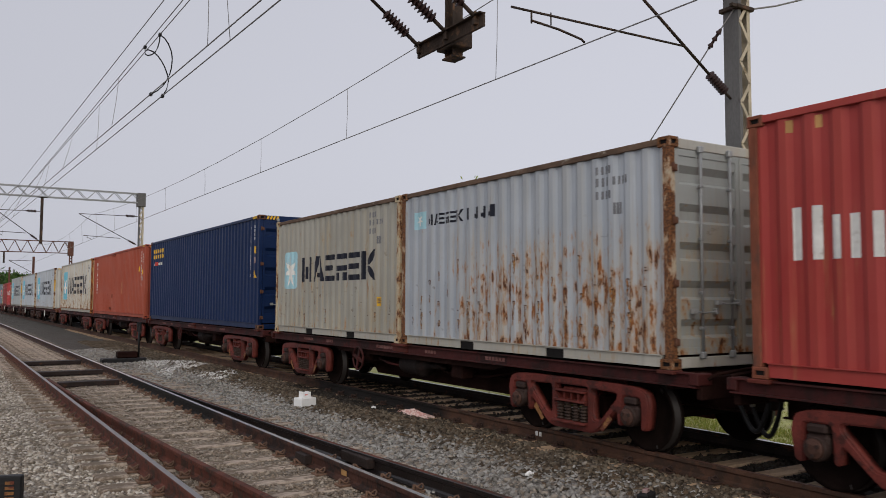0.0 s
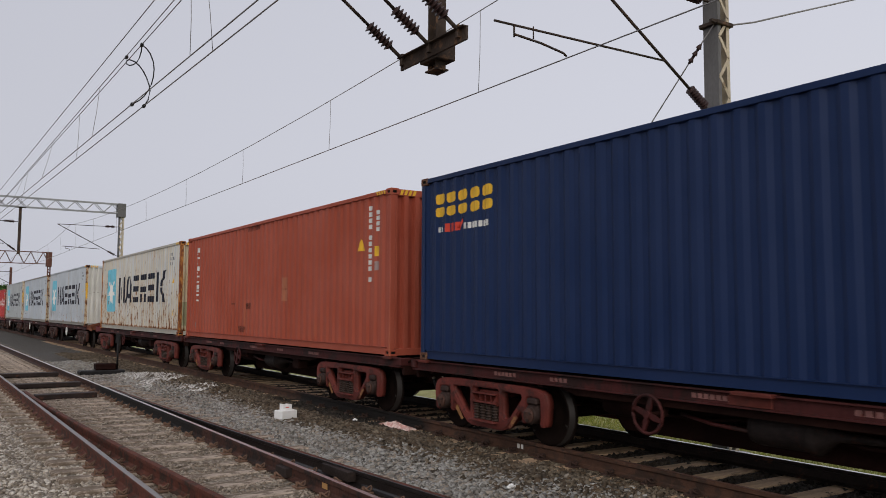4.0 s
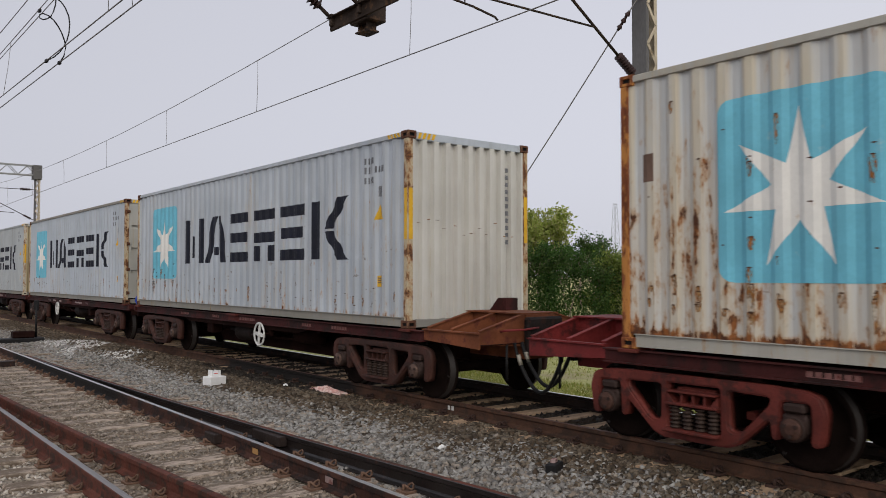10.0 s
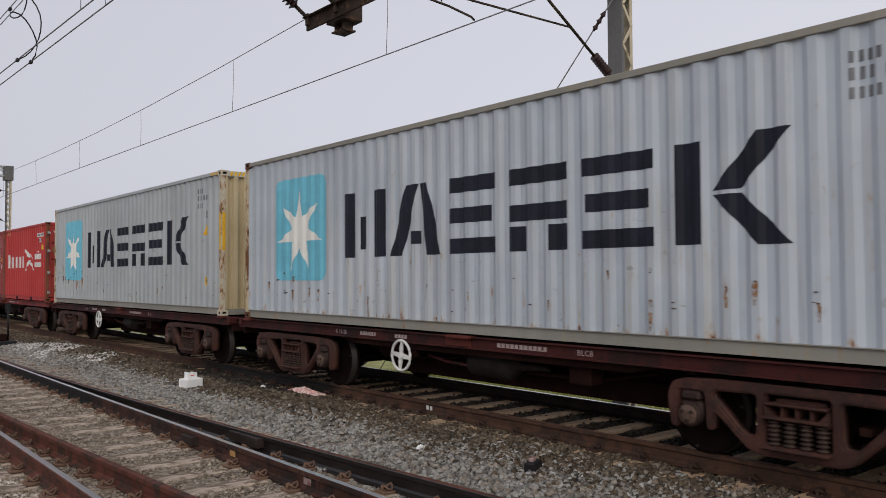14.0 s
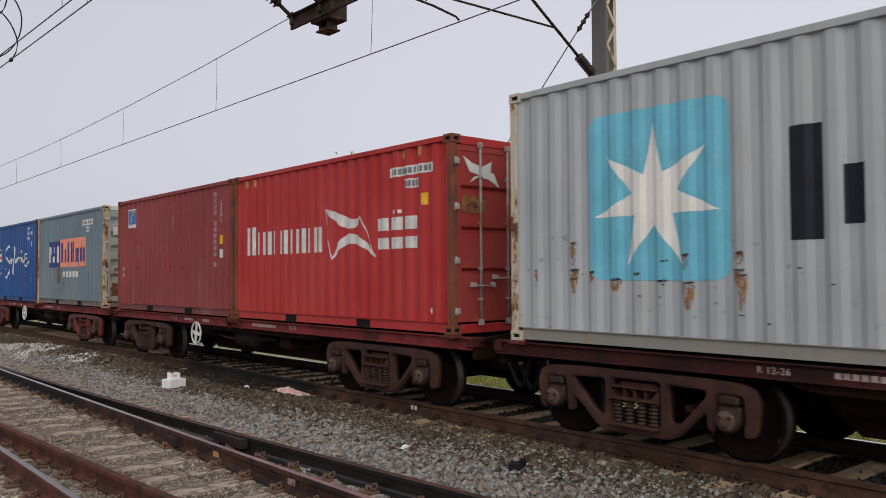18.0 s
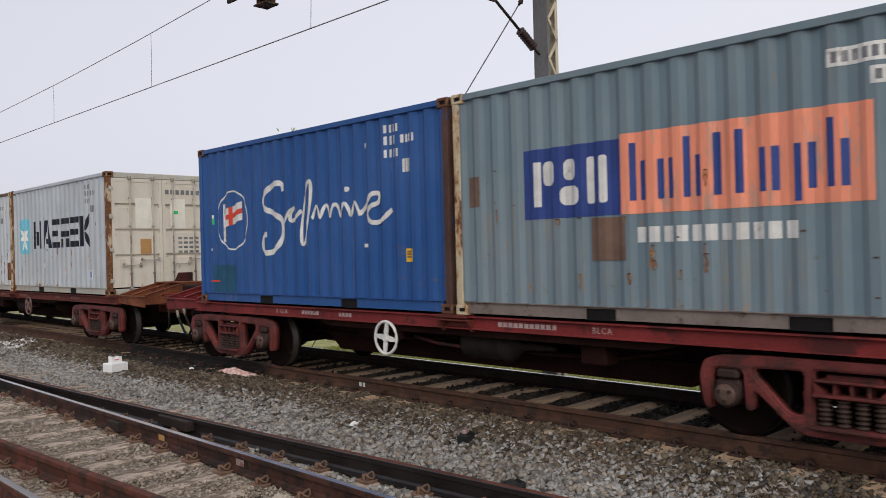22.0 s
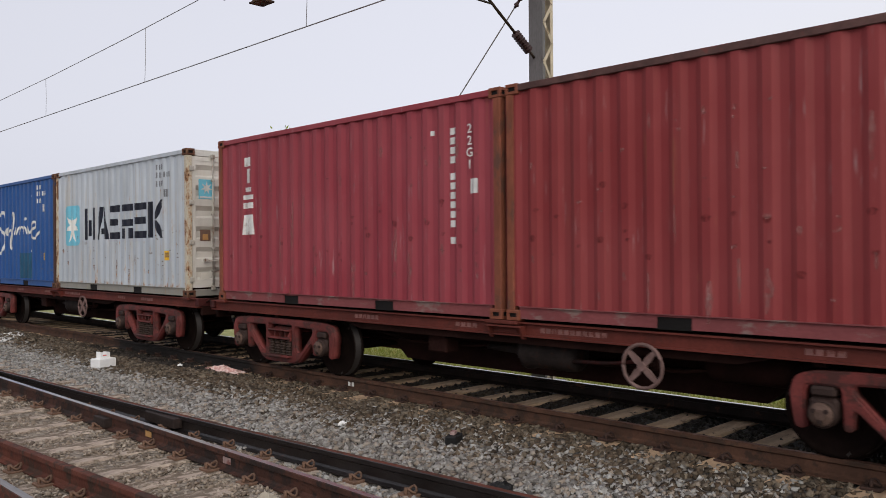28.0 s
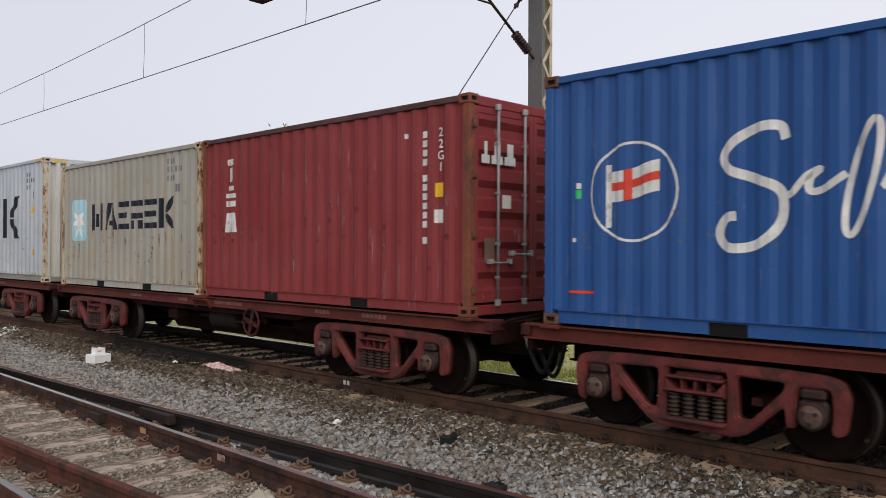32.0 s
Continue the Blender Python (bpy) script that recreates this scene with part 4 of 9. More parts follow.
def door_mesh(width, height, ribs, mat):
    """A door leaf with pressed ribs or flat panels between thin ledges."""
    def make():
        bm = bmesh.new()
        z0, z1 = 0.16, height - 0.13
        a, b = z0 + 0.07, z1 - 0.07
        prof = [(a, 0.010)]
        if ribs == "flat":
            for k in (0.27, 0.52, 0.77):
                z = a + (b - a) * k
                prof += [(z - 0.050, 0.010), (z - 0.042, 0.060), (z + 0.008, 0.062), (z + 0.045, 0.010)]
        else:
            n = ribs
            for k in range(n):
                z = a + (b - a) * (k + 0.5) / n
                prof += [(z - 0.112, 0.008), (z - 0.075, 0.062), (z + 0.025, 0.064), (z + 0.105, 0.008)]
        prof.append((b, 0.010))
        rows = [(bm.verts.new((0.06, d, z)), bm.verts.new((width - 0.06, d, z))) for z, d in prof]
        for r, s in zip(rows, rows[1:]):
            bm.faces.new((r[0], r[1], s[1], s[0]))
        n = len(rows)
        back = [(bm.verts.new((0.06, 0.072, z)), bm.verts.new((width - 0.06, 0.072, z))) for z, d in (prof[0], prof[-1])]
        bm.faces.new((back[0][0], back[1][0], back[1][1], back[0][1]))
        bm.faces.new((rows[0][0], back[0][0], back[0][1], rows[0][1]))
        bm.faces.new((rows[-1][1], back[1][1], back[1][0], rows[-1][0]))
        return mesh_object("door", bm, mat)
    return shared(("door", round(width, 2), round(height, 2), ribs, mat.name), make)


def door_frame_mesh(width, height, mat):
    """The folded rim round a door leaf."""
    def make():
        bm = bmesh.new()
        z0, z1 = 0.16, height - 0.13
        loops = []
        for y in (0.0, 0.05):
            loops.append([bm.verts.new((x, y, z)) for x, z in ((0, z0), (width, z0), (width, z1), (0, z1))])
            loops.append([bm.verts.new((x, y, z)) for x, z in ((0.065, z0 + 0.075), (width - 0.065, z0 + 0.075), (width - 0.065, z1 - 0.075), (0.065, z1 - 0.075))])
        for a, b in ((0, 1), (1, 3), (3, 2), (2, 0)):
            for i in range(4):
                bm.faces.new((loops[a][i], loops[a][(i + 1) % 4], loops[b][(i + 1) % 4], loops[b][i]))
        return mesh_object("door_frame", fixed(bm), mat)
    return shared(("door_frame", round(width, 2), round(height, 2), mat.name), make)


def container(label, length, height, body, post=None, front="wall", ribs=5, casting=None, door=None, rod=None, marks=None, group="containers on the train", rear_post=None, rail=None, foot=None, top=None):
    """A shipping container on its own base point (near front bottom corner). front: 'wall' or 'door' faces the way it travels."""
    th = thing("shipping_container", label, "container", group)
    post = post or body
    rear_post = rear_post or post
    casting = casting or post
    rail = rail or body
    door = door or body
    foot = foot or rail
    L, H = length, height
    for x in (0.0, WIDE - 0.162):
        for y in (0.0, L - 0.178):
            for z in (0.0, H - 0.118):
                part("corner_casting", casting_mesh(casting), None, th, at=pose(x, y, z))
    for x in (0.006, WIDE - 0.106):
        for y in (0.010, L - 0.11):
            bm = bmesh.new()
            box(bm, x, x + 0.10, y, y + 0.10, 0.112, H - 0.112, 0.008)
            part("corner_post", bm, post if y < 1 else rear_post, th)
    prof = side_profile(L)
    part("side_panel", sheet(prof, 0.159, H - 0.070, lambda a, d, z: (INSET + d, a, z)), body, th)
    part("side_panel", sheet([(0.1, 0), (L - 0.1, 0)], 0.155, H - 0.075, lambda a, d, z: (WIDE - 0.03 + d, a, z)), body, th)
    for x in (0.008, WIDE - 0.068):
        bm = bmesh.new()
        box(bm, x, x + 0.06, 0.17, L - 0.17, H - 0.085, H - 0.012, 0.006)
        part("top_rail", bm, top or rail, th)
        pockets = [(L / 2 - 1.205, L / 2 - 0.845), (L / 2 + 0.845, L / 2 + 1.205)] if L < 8 else []
        line = [(0.17, 0.149), (0.17, 0.022)]
        for a, b in pockets:
            line += [(a, 0.022), (a, 0.132), (b, 0.132), (b, 0.022)]
        line += [(L - 0.17, 0.022), (L - 0.17, 0.149)]
        bm = bmesh.new()
        prism(bm, line, "x", x + (0.022 if x < 1 else 0.0), x + 0.05)
        box(bm, x - 0.002 if x < 1 else x + 0.01, x + 0.05, 0.17, L - 0.17, 0.150, 0.1585)
        part("bottom_rail", fixed(bm), foot, th)
        for a, b in pockets:
            # a solid block fills each pocket with painted shade
            bm = bmesh.new()
            box(bm, x + 0.035, x + 0.30, a - 0.01, b + 0.01, 0.012, 0.131, 0.0)
            part("forklift_pocket_shade", bm, M_HOLESHADE, th)
    bm = bmesh.new()
    box(bm, 0.05, WIDE - 0.05, 0.05, L - 0.05, H - 0.03, H - 0.014)
    for i in range(int(L / 0.6)):
        y = 0.3 + i * 0.6
        box(bm, 0.25, WIDE - 0.25, y, y + 0.28, H - 0.014, H - 0.002, 0.005)
    part("roof", bm, body, th)
    comb = [(0.12, 0.15), (0.12, 0.10)]
    for i in range(int(L / 0.6)):
        y = 0.25 + i * 0.6
        comb += [(y, 0.10), (y, 0.03), (y + 0.05, 0.03), (y + 0.05, 0.10)]
    bm = bmesh.new()
    prism(bm, comb + [(L - 0.12, 0.10), (L - 0.12, 0.15)], "x", 0.07, WIDE - 0.07)
    bm = fixed(bm)
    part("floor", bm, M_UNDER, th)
    # the rear end, always turned away
    part("end_wall", sheet(corrugation(0.10, WIDE - 0.10, 0.25, 0.045), 0.13, H - 0.11, lambda a, d, z: (a, L - 0.02 - d, z)), body, th)
    for z0, z1, nm in ((0.01, 0.13, "sill"), (H - 0.125, H - 0.01, "header")):
        for y in (0.02, L - 0.10):
            bm = bmesh.new()
            box(bm, 0.165, WIDE - 0.165, y, y + 0.08, z0, z1, 0.008)
            part(nm, bm, foot if nm == "sill" else rail, th)
    if front == "wall":
        part("end_wall", sheet(end_profile(), 0.13, H - 0.12, lambda a, d, z: (a, 0.022 + d, z)), door, th)
    else:
        w = (WIDE - 0.24) / 2
        for k in range(2):
            x0 = 0.115 + k * (w + 0.01)
            leaf = part("door", door_mesh(w, H, ribs, door), None, th, at=pose(x0, 0.025, 0))
            part("door_frame", door_frame_mesh(w, H, door), None, leaf)
            for fx in (0.34, 0.80):
                part("lock_rod", rod_mesh(H, rod or M_GALV), None, leaf, at=pose(fx * w if k == 0 else (1 - fx) * w, 0, 0))
            for z in (0.68, 0.78):
                part("door_handle", handle_mesh(rod or M_GALV), None, leaf, at=pose(0.22 if z < 0.7 else 0.62, 0, z - 0.04))
            for z in (0.30, 0.95, 1.65, H - 0.35):
                part("hinge", hinge_mesh(rod or M_CASTING), None, leaf, at=pose(-0.02 if k == 0 else w + 0.02, 0.0, z))
    if marks:
        marks(th, L, H)
    return th


def plate(parent, x0, x1, z0, z1, material, y=0.018, name="placard", label=""):
    """A thin sign or sticker on the front end."""
    bm = bmesh.new()
    box(bm, x0, x1, y - 0.004, y + 0.002, z0, z1)
    return part(name, bm, material, parent, label)


def end_star(parent, x, z, r, y):
    """A small white star on a placard of the front end."""
    ring = [(x + q * math.sin(math.pi * i / 7), z + q * math.cos(math.pi * i / 7)) for i, q in enumerate((r, r * 0.38) * 7)]
    bm = bmesh.new()
    prism(bm, ring, "y", y - 0.004, y)
    part("placard_star", fixed(bm), M_WHITE, parent, "white seven-pointed star")


def stripes(th, H):
    """Yellow and black height warning on the top rail and header at the front."""
    for i in range(4):
        y = 0.20 + 0.085 * i
        bm = bmesh.new()
        prism(bm, [(y, H - 0.082), (y + 0.05, H - 0.082), (y + 0.085, H - 0.018), (y + 0.035, H - 0.018)], "x", 0.0045, 0.009)
        part("height_stripe", fixed(bm), M_YELLOW, th, "yellow diagonal warning stripe")
        x = 0.19 + 0.085 * i
        bm = bmesh.new()
        prism(bm, [(x, H - 0.11), (x + 0.05, H - 0.11), (x + 0.085, H - 0.02), (x + 0.035, H - 0.02)], "y", 0.0165, 0.021)
        part("height_stripe", fixed(bm), M_YELLOW, th, "yellow diagonal warning stripe")


# what is painted on each container -------------------------------------------------
def marks_long(tape=False):
    def put(th, L, H):
        dv = H - 2.896
        marking("emblem_panel", [rounded(1.16, 0.70, 2.78, 2.44, 0.16)], L, M_STARBLUE, th, "light blue rounded square panel")
        marking("emblem_star", star(1.96, 1.53, 0.75, 0.27), L, M_STAR, th, "white seven-pointed star", 0.005)
        wordmark(block_row(3.34, 1.05, 10.50, 2.04), L, th, "broad dark navy shape")
        marking("number_mark", code_lines(11.0, 2.20, 11.56, 2.61), L, M_GREYINK, th, "small dark bars of an illegible code")
        marking("size_mark", bars(11.36, 1.98, 11.48, 2.14, 3, 0.8), L, M_GREYINK, th)
        marking("warning_triangle", [triangle(11.40, 1.73, 0.24)], L, M_YELLOW, th, "yellow warning triangle")
        marking("yellow_label", [rect(11.34, 0.60, 11.47, 0.77)], L, M_YELLOW, th)
        marking("label_print", bars(11.355, 0.64, 11.455, 0.74, 3, 0.6, True), L, M_BROWN, th, lift=0.005)
        stripes(th, H)
        if tape:
            bm = bmesh.new()
            box(bm, 0.0025, 0.0060, 0.030, 0.095, 1.30, 2.05)
            part("post_tape", bm, M_YELLOW, th, "yellow tape on the corner post")
            for x in (0.030, WIDE - 0.095):
                bm = bmesh.new()
                box(bm, x, x + 0.065, 0.0045, 0.0085, 1.30, 2.05)
                part("post_tape", bm, M_YELLOW, th, "yellow tape on the corner post")
    return put


def marks_short(v0=1.06, v1=1.73, star_v=(0.95, 1.82), small=False, yel=True, dim=False):
    def put(th, L, H):
        if small:
            marking("emblem_panel", [rect(0.42, 1.94, 0.76, 2.23)], L, M_STARPALE, th, "faded pale blue square")
            marking("emblem_star", star(0.59, 2.085, 0.12, 0.05), L, M_STAR, th, lift=0.005)
            marking("wordmark", [q for g in block_row(0.84, 1.98, 1.88, 2.16) for q in g] + [rect(2.02 + 0.2 * i, 1.98, 2.02 + 0.2 * i + 0.05 + 0.04 * (i % 2), 2.16) for i in range(4)] + [rect(2.18 + 0.2 * i, 2.0, 2.24 + 0.2 * i, 2.06) for i in range(3)], L, M_INK, th, "row of small dark shapes")
        else:
            marking("emblem_panel", [rounded(0.47, star_v[0], 1.28, star_v[1], 0.07)], L, M_STARPALE if dim else M_STARBLUE, th, "light blue rounded square panel")
            marking("emblem_star", star(0.875, sum(star_v) / 2 - 0.02, 0.38, 0.14), L, M_STAR, th, "white seven-pointed star", 0.005)
            wordmark(block_row(1.56, v0, 5.12, v1), L, th, "broad dark navy shape")
        marking("number_mark", code_lines(4.86, 1.99, 5.42, 2.40), L, M_GREYINK, th, "small dark bars of an illegible code")
        marking("size_mark", bars(5.16, 1.79, 5.28, 1.93, 3, 0.8), L, M_GREYINK, th)
        if yel:
            marking("yellow_label", [rect(5.17, 0.64, 5.30, 0.81)], L, M_YELLOW, th)
            marking("label_print", bars(5.185, 0.68, 5.285, 0.78, 3, 0.6, True), L, M_BROWN, th, lift=0.005)
    return put


def marks_flag_red(th, L, H):
    ls = [0.46, 0.86, 1.24, 1.62, 1.98, 2.36, 2.70]
    polys = []
    for i, u in enumerate(ls):
        w = 0.25 if i else 0.30
        hi = 1.54 if i else 1.64
        polys += [rect(u, 1.14, u + 0.085, hi), rect(u + w - 0.085, 1.14, u + w, hi)]
    for u in (4.40, 4.72, 5.03):
        polys += [rect(u, 1.14, u + 0.26, 1.30), rect(u, 1.40, u + 0.26, 1.58)]
    polys += [rect(4.77, 1.63, 4.83, 1.68), rect(4.89, 1.63, 4.95, 1.68)]
    marking("wordmark", polys, L, M_WHITE, th, "row of white shapes across the red panel")
    def E(*pts):
        return [(3.02 + 1.34 * a, 1.02 + 0.80 * b) for a, b in pts]
    marking("flag_field", stroke(smooth(E((0.0, 0.98), (0.20, 0.84), (0.42, 0.70), (0.60, 0.66), (0.72, 0.76)), 4), [0.02 + 0.15 * math.sin(math.pi * i / 16) for i in range(17)]), L, M_WHITE, th, "white waving half of a flag")
    marking("flag_field", stroke(smooth(E((0.16, 0.02), (0.32, 0.26), (0.52, 0.38), (0.76, 0.28), (1.0, 0.04)), 4), [0.02 + 0.13 * math.sin(math.pi * i / 16) for i in range(17)]), L, M_WHITE, th, "white waving half of a flag")
    body = stroke(E((0.0, 1.0), (0.06, 0.5), (0.16, 0.0)), 0.022) + stroke(E((0.72, 0.78), (0.84, 0.45), (1.0, 0.02)), 0.022)
    marking("flag_emblem", body, L, M_WHITE, th, "thin white outline of a flag")
    marking("number_mark", [rect(4.69, 2.14, 5.66, 2.27), rect(5.04, 1.96, 5.35, 2.09)], L, M_WHITE, th, "white plates with an illegible code")
    marking("number_print", bars(4.74, 2.165, 5.62, 2.245, 11, 0.7) + bars(5.08, 1.985, 5.32, 2.065, 4, 0.7), L, M_GREYINK, th, lift=0.005)
    marking("yellow_label", [rect(5.41, 1.71, 5.53, 1.87)], L, M_YELLOW, th)
    marking("lifting_mark", [rect(4.98, 2.38, 5.06, 2.51), rect(5.34, 2.38, 5.42, 2.51), rect(0.42, 2.36, 0.48, 2.48), rect(0.72, 2.36, 0.78, 2.48)], L, M_TAN, th)
    marking("white_patch", [rounded(5.56, 0.26, 5.64, 0.34, 0.035)], L, M_WHITE, th)
    for ring in ([(0.22, 2.32), (0.38, 2.24), (0.56, 2.20), (0.74, 2.28), (0.72, 2.14), (0.52, 2.08), (0.34, 2.12)], [(0.34, 1.98), (0.50, 2.06), (0.68, 2.04), (0.88, 1.94), (0.78, 2.12), (0.72, 2.14), (0.52, 2.08), (0.42, 2.06)]):
        bm = bmesh.new()
        prism(bm, ring, "y", 0.026, 0.031)
        part("door_emblem", fixed(bm), M_WHITE, th, "white waving flag shape")
    plate(th, 0.20, 0.62, 1.58, 1.80, M_TAN_WORN, y=0.030)
    for i in range(3):
        plate(th, 1.70, 2.05, 1.05 + 0.38 * i, 1.30 + 0.38 * i, M_PLACARD, y=0.030)


def marks_small_flag(th, L, H):
    marking("flag_sticker", [rect(0.66, 1.92, 1.08, 2.36)], L, M_WHITE, th, "white-edged blue sticker")
    marking("sticker_field", [rect(0.69, 2.00, 1.05, 2.33)], L, M_BLUEMARK, th, lift=0.005)
    marking("sticker_bars", [[(0.76, 2.16), (0.98, 2.20), (1.0, 2.25), (0.78, 2.21)], [(0.80, 2.25), (1.02, 2.28), (1.03, 2.32), (0.84, 2.30)], [(0.74, 2.06), (0.79, 2.06), (0.83, 2.18), (0.77, 2.17)]], L, M_YELLOW, th, lift=0.007)
    marking("number_mark", upright_code(5.20, 2.40, 0.118, 0.11), L, M_DIMWHITE, th, "upright line of faded white bars")
    letters("2\n2\nG\n1", 0.082, M_WHITE, th, "size_mark", (INSET - 0.005, L - 5.57, 2.13), 1.0, 0.92, True)
    marking("yellow_label", [rect(5.47, 1.39, 5.62, 1.56)], L, M_YELLOW, th)
    marking("white_label", [rect(5.47, 1.13, 5.62, 1.29), rect(0.34, 0.78, 0.41, 0.86), rect(0.34, 0.92, 0.41, 1.02)], L, M_WHITE, th)


def marks_box_pair(th, L, H):
    marking("navy_panel", [rect(1.04, 1.07, 2.27, 1.82)], L, M_NAVY, th, "navy blue rectangle")
    marking("orange_panel", [rect(2.27, 1.07, 4.58, 1.86)], L, M_ORANGE, th, "orange-red rectangle")
    marking("navy_print", [rect(1.20, 1.20, 1.29, 1.68), rounded(1.31, 1.42, 1.47, 1.68, 0.06), rounded(1.54, 1.20, 1.78, 1.40, 0.07), rounded(1.58, 1.46, 1.74, 1.68, 0.06), rounded(1.87, 1.20, 1.96, 1.68, 0.03), rounded(2.03, 1.20, 2.12, 1.68, 0.03)], L, M_WHITE, th, lift=0.006)
    out = []
    for i, (a, h) in enumerate(((2.38, 0.60), (2.68, 0.42), (2.95, 0.60), (3.24, 0.60), (3.45, 0.60), (3.66, 0.42), (3.96, 0.42), (4.22, 0.60))):
        out += [rect(a, 1.20 if i != 6 else 1.10, a + 0.06, 1.16 + h), rect(a + 0.11, 1.20, a + 0.17, 1.16 + 0.42)] if i not in (3, 4) else [rect(a, 1.20, a + 0.07, 1.16 + h)]
    marking("orange_print", out, L, M_NAVY, th, lift=0.006)
    marking("web_line", bars(2.44, 0.79, 4.02, 0.94, 11, 0.72), L, M_WHITE, th)
    marking("number_mark", [rect(4.23, 2.16, 5.14, 2.31), rect(4.56, 1.98, 4.85, 2.12)], L, M_WHITE, th, "white plates with an illegible code")
    marking("number_print", bars(4.27, 2.19, 5.12, 2.28, 11, 0.6) + bars(4.6, 2.01, 4.82, 2.09, 3, 0.6), L, M_GREYINK, th, lift=0.005)
    marking("brown_patch", [rect(1.91, 0.62, 2.32, 1.05)], L, M_BROWN, th, lift=0.006)
    marking("grey_patch", [rect(0.22, 1.25, 0.40, 1.60)], L, M_BROWN, th)
    plate(th, 0.24, 0.58, 1.84, 2.06, M_WHITE, y=0.030)
    plate(th, 0.36, 0.57, 1.86, 1.97, M_NAVY, y=0.0255)
    plate(th, 0.68, 0.92, 1.86, 2.04, M_STARPALE, y=0.030)
    end_star(th, 0.80, 1.95, 0.065, 0.0255)
    plate(th, 0.28, 0.50, 0.84, 1.00, M_BROWN, y=0.030)
    plate(th, 0.30, 0.37, 0.86, 0.92, M_ORANGE, y=0.0255)
    plate(th, 0.22, 0.74, 0.30, 0.62, M_POST_RUST, y=0.031, name="rust_patch")


def marks_script(patch=(0.42, 0.17, 1.08, 0.62)):
    def put(th, L, H):
        ring = []
        for i in range(36):
            a, b = radians(10 * i), radians(10 * i + 10)
            ring.append([(1.045 + r * math.cos(k) * 0.49, 1.345 + r * math.sin(k) * 0.49) for k, r in ((a, 0.945), (a, 1.0), (b, 1.0), (b, 0.945))])
        marking("ring_emblem", ring + [rect(0.74, 1.00, 0.80, 1.62)], L, M_WHITE, th, "thin white ring with a flag pole")
        wave = lambda t: 0.05 * math.sin(t * 5.5)
        cells = [(0.80 + 0.075 * i, 0.80 + 0.075 * (i + 1)) for i in range(7)]
        marking("flag", [[(a, 1.30 + wave(a)), (b, 1.30 + wave(b)), (b, 1.60 + wave(b)), (a, 1.60 + wave(a))] for a, b in cells], L, M_WHITE, th, lift=0.005)
        marking("flag_cross", [[(a, 1.41 + wave(a)), (b, 1.41 + wave(b)), (b, 1.49 + wave(b)), (a, 1.49 + wave(a))] for a, b in cells], L, M_REDMARK, th, "orange-red cross", 0.007)
        marking("flag_cross", [[(0.955, 1.30 + wave(0.96)), (1.035, 1.30 + wave(1.03)), (1.035, 1.60 + wave(1.03)), (0.955, 1.60 + wave(0.96))]], L, M_REDMARK, th, "orange-red cross", 0.0095)
        # a running brush line of loops
        lines = []
        lines.append((smooth([(2.50, 1.72), (2.44, 1.84), (2.20, 1.82), (1.98, 1.66), (2.00, 1.50), (2.24, 1.40), (2.46, 1.28), (2.46, 1.02), (2.28, 0.84), (2.02, 0.80), (1.92, 0.92), (1.98, 1.06), (2.08, 1.08)], 5), 0.085))
        lines.append((smooth([(2.46, 1.28), (2.54, 1.25), (2.68, 1.40), (2.78, 1.45), (2.70, 1.38), (2.70, 1.27), (2.82, 1.29), (2.98, 1.40)], 6), 0.06))
        lines.append((curve(lambda t: (3.10 + 0.085 * math.sin(2 * math.pi * t) + 0.10 * math.cos(2 * math.pi * t), 1.36 + 0.46 * math.cos(2 * math.pi * t)), 40), 0.050))
        lines.append((curve(lambda t: (3.24 + 1.11 * t - 0.014 * math.sin(2 * math.pi * (5 * t)), 1.36 - 0.085 * math.cos(2 * math.pi * (5 * t))), 110), 0.050))
        lines.append((smooth([(4.34, 1.28), (4.46, 1.38), (4.60, 1.53), (4.74, 1.52), (4.71, 1.42), (4.58, 1.37), (4.50, 1.27), (4.60, 1.16), (4.80, 1.18), (4.98, 1.31)], 6), 0.062))
        for i, (pts, w) in enumerate(lines):
            marking("brush_line", stroke(pts, w), L, M_WHITE, th, "flowing white brush line", lift=0.003 + 0.0015 * i)
        marking("brush_dot", [rounded(4.02, 1.60, 4.10, 1.67, 0.03)], L, M_WHITE, th)
        marking("number_mark", code_lines(4.87, 1.98, 5.47, 2.41), L, M_WHITE, th, "white bars of an illegible code")
        marking("size_mark", bars(5.20, 1.77, 5.35, 1.94, 3, 0.8), L, M_WHITE, th)
        marking("yellow_label", [rect(5.22, 0.63, 5.37, 0.80)], L, M_YELLOW, th)
        marking("label_print", bars(5.24, 0.67, 5.35, 0.77, 3, 0.6, True), L, M_BROWN, th, lift=0.005)
        marking("green_tag", [rect(0.395, 1.30, 0.45, 1.39)], L, M_GREEN, th)
        marking("red_stroke", [rect(0.30, 0.335, 0.62, 0.365)], L, M_REDMARK, th, lift=0.006)
        marking("touch_up_patch", [rect(*patch)], L, M_TEAL, th, "dark teal touch-up paint")
        marking("paint_chip", [rect(0.40, 1.40, 0.45, 1.46), rect(4.40, 0.83, 4.50, 0.88), rect(0.36, 0.86, 0.40, 0.90), rect(4.45, 2.15, 4.51, 2.22)], L, M_WHITE, th, lift=0.005)
    return put


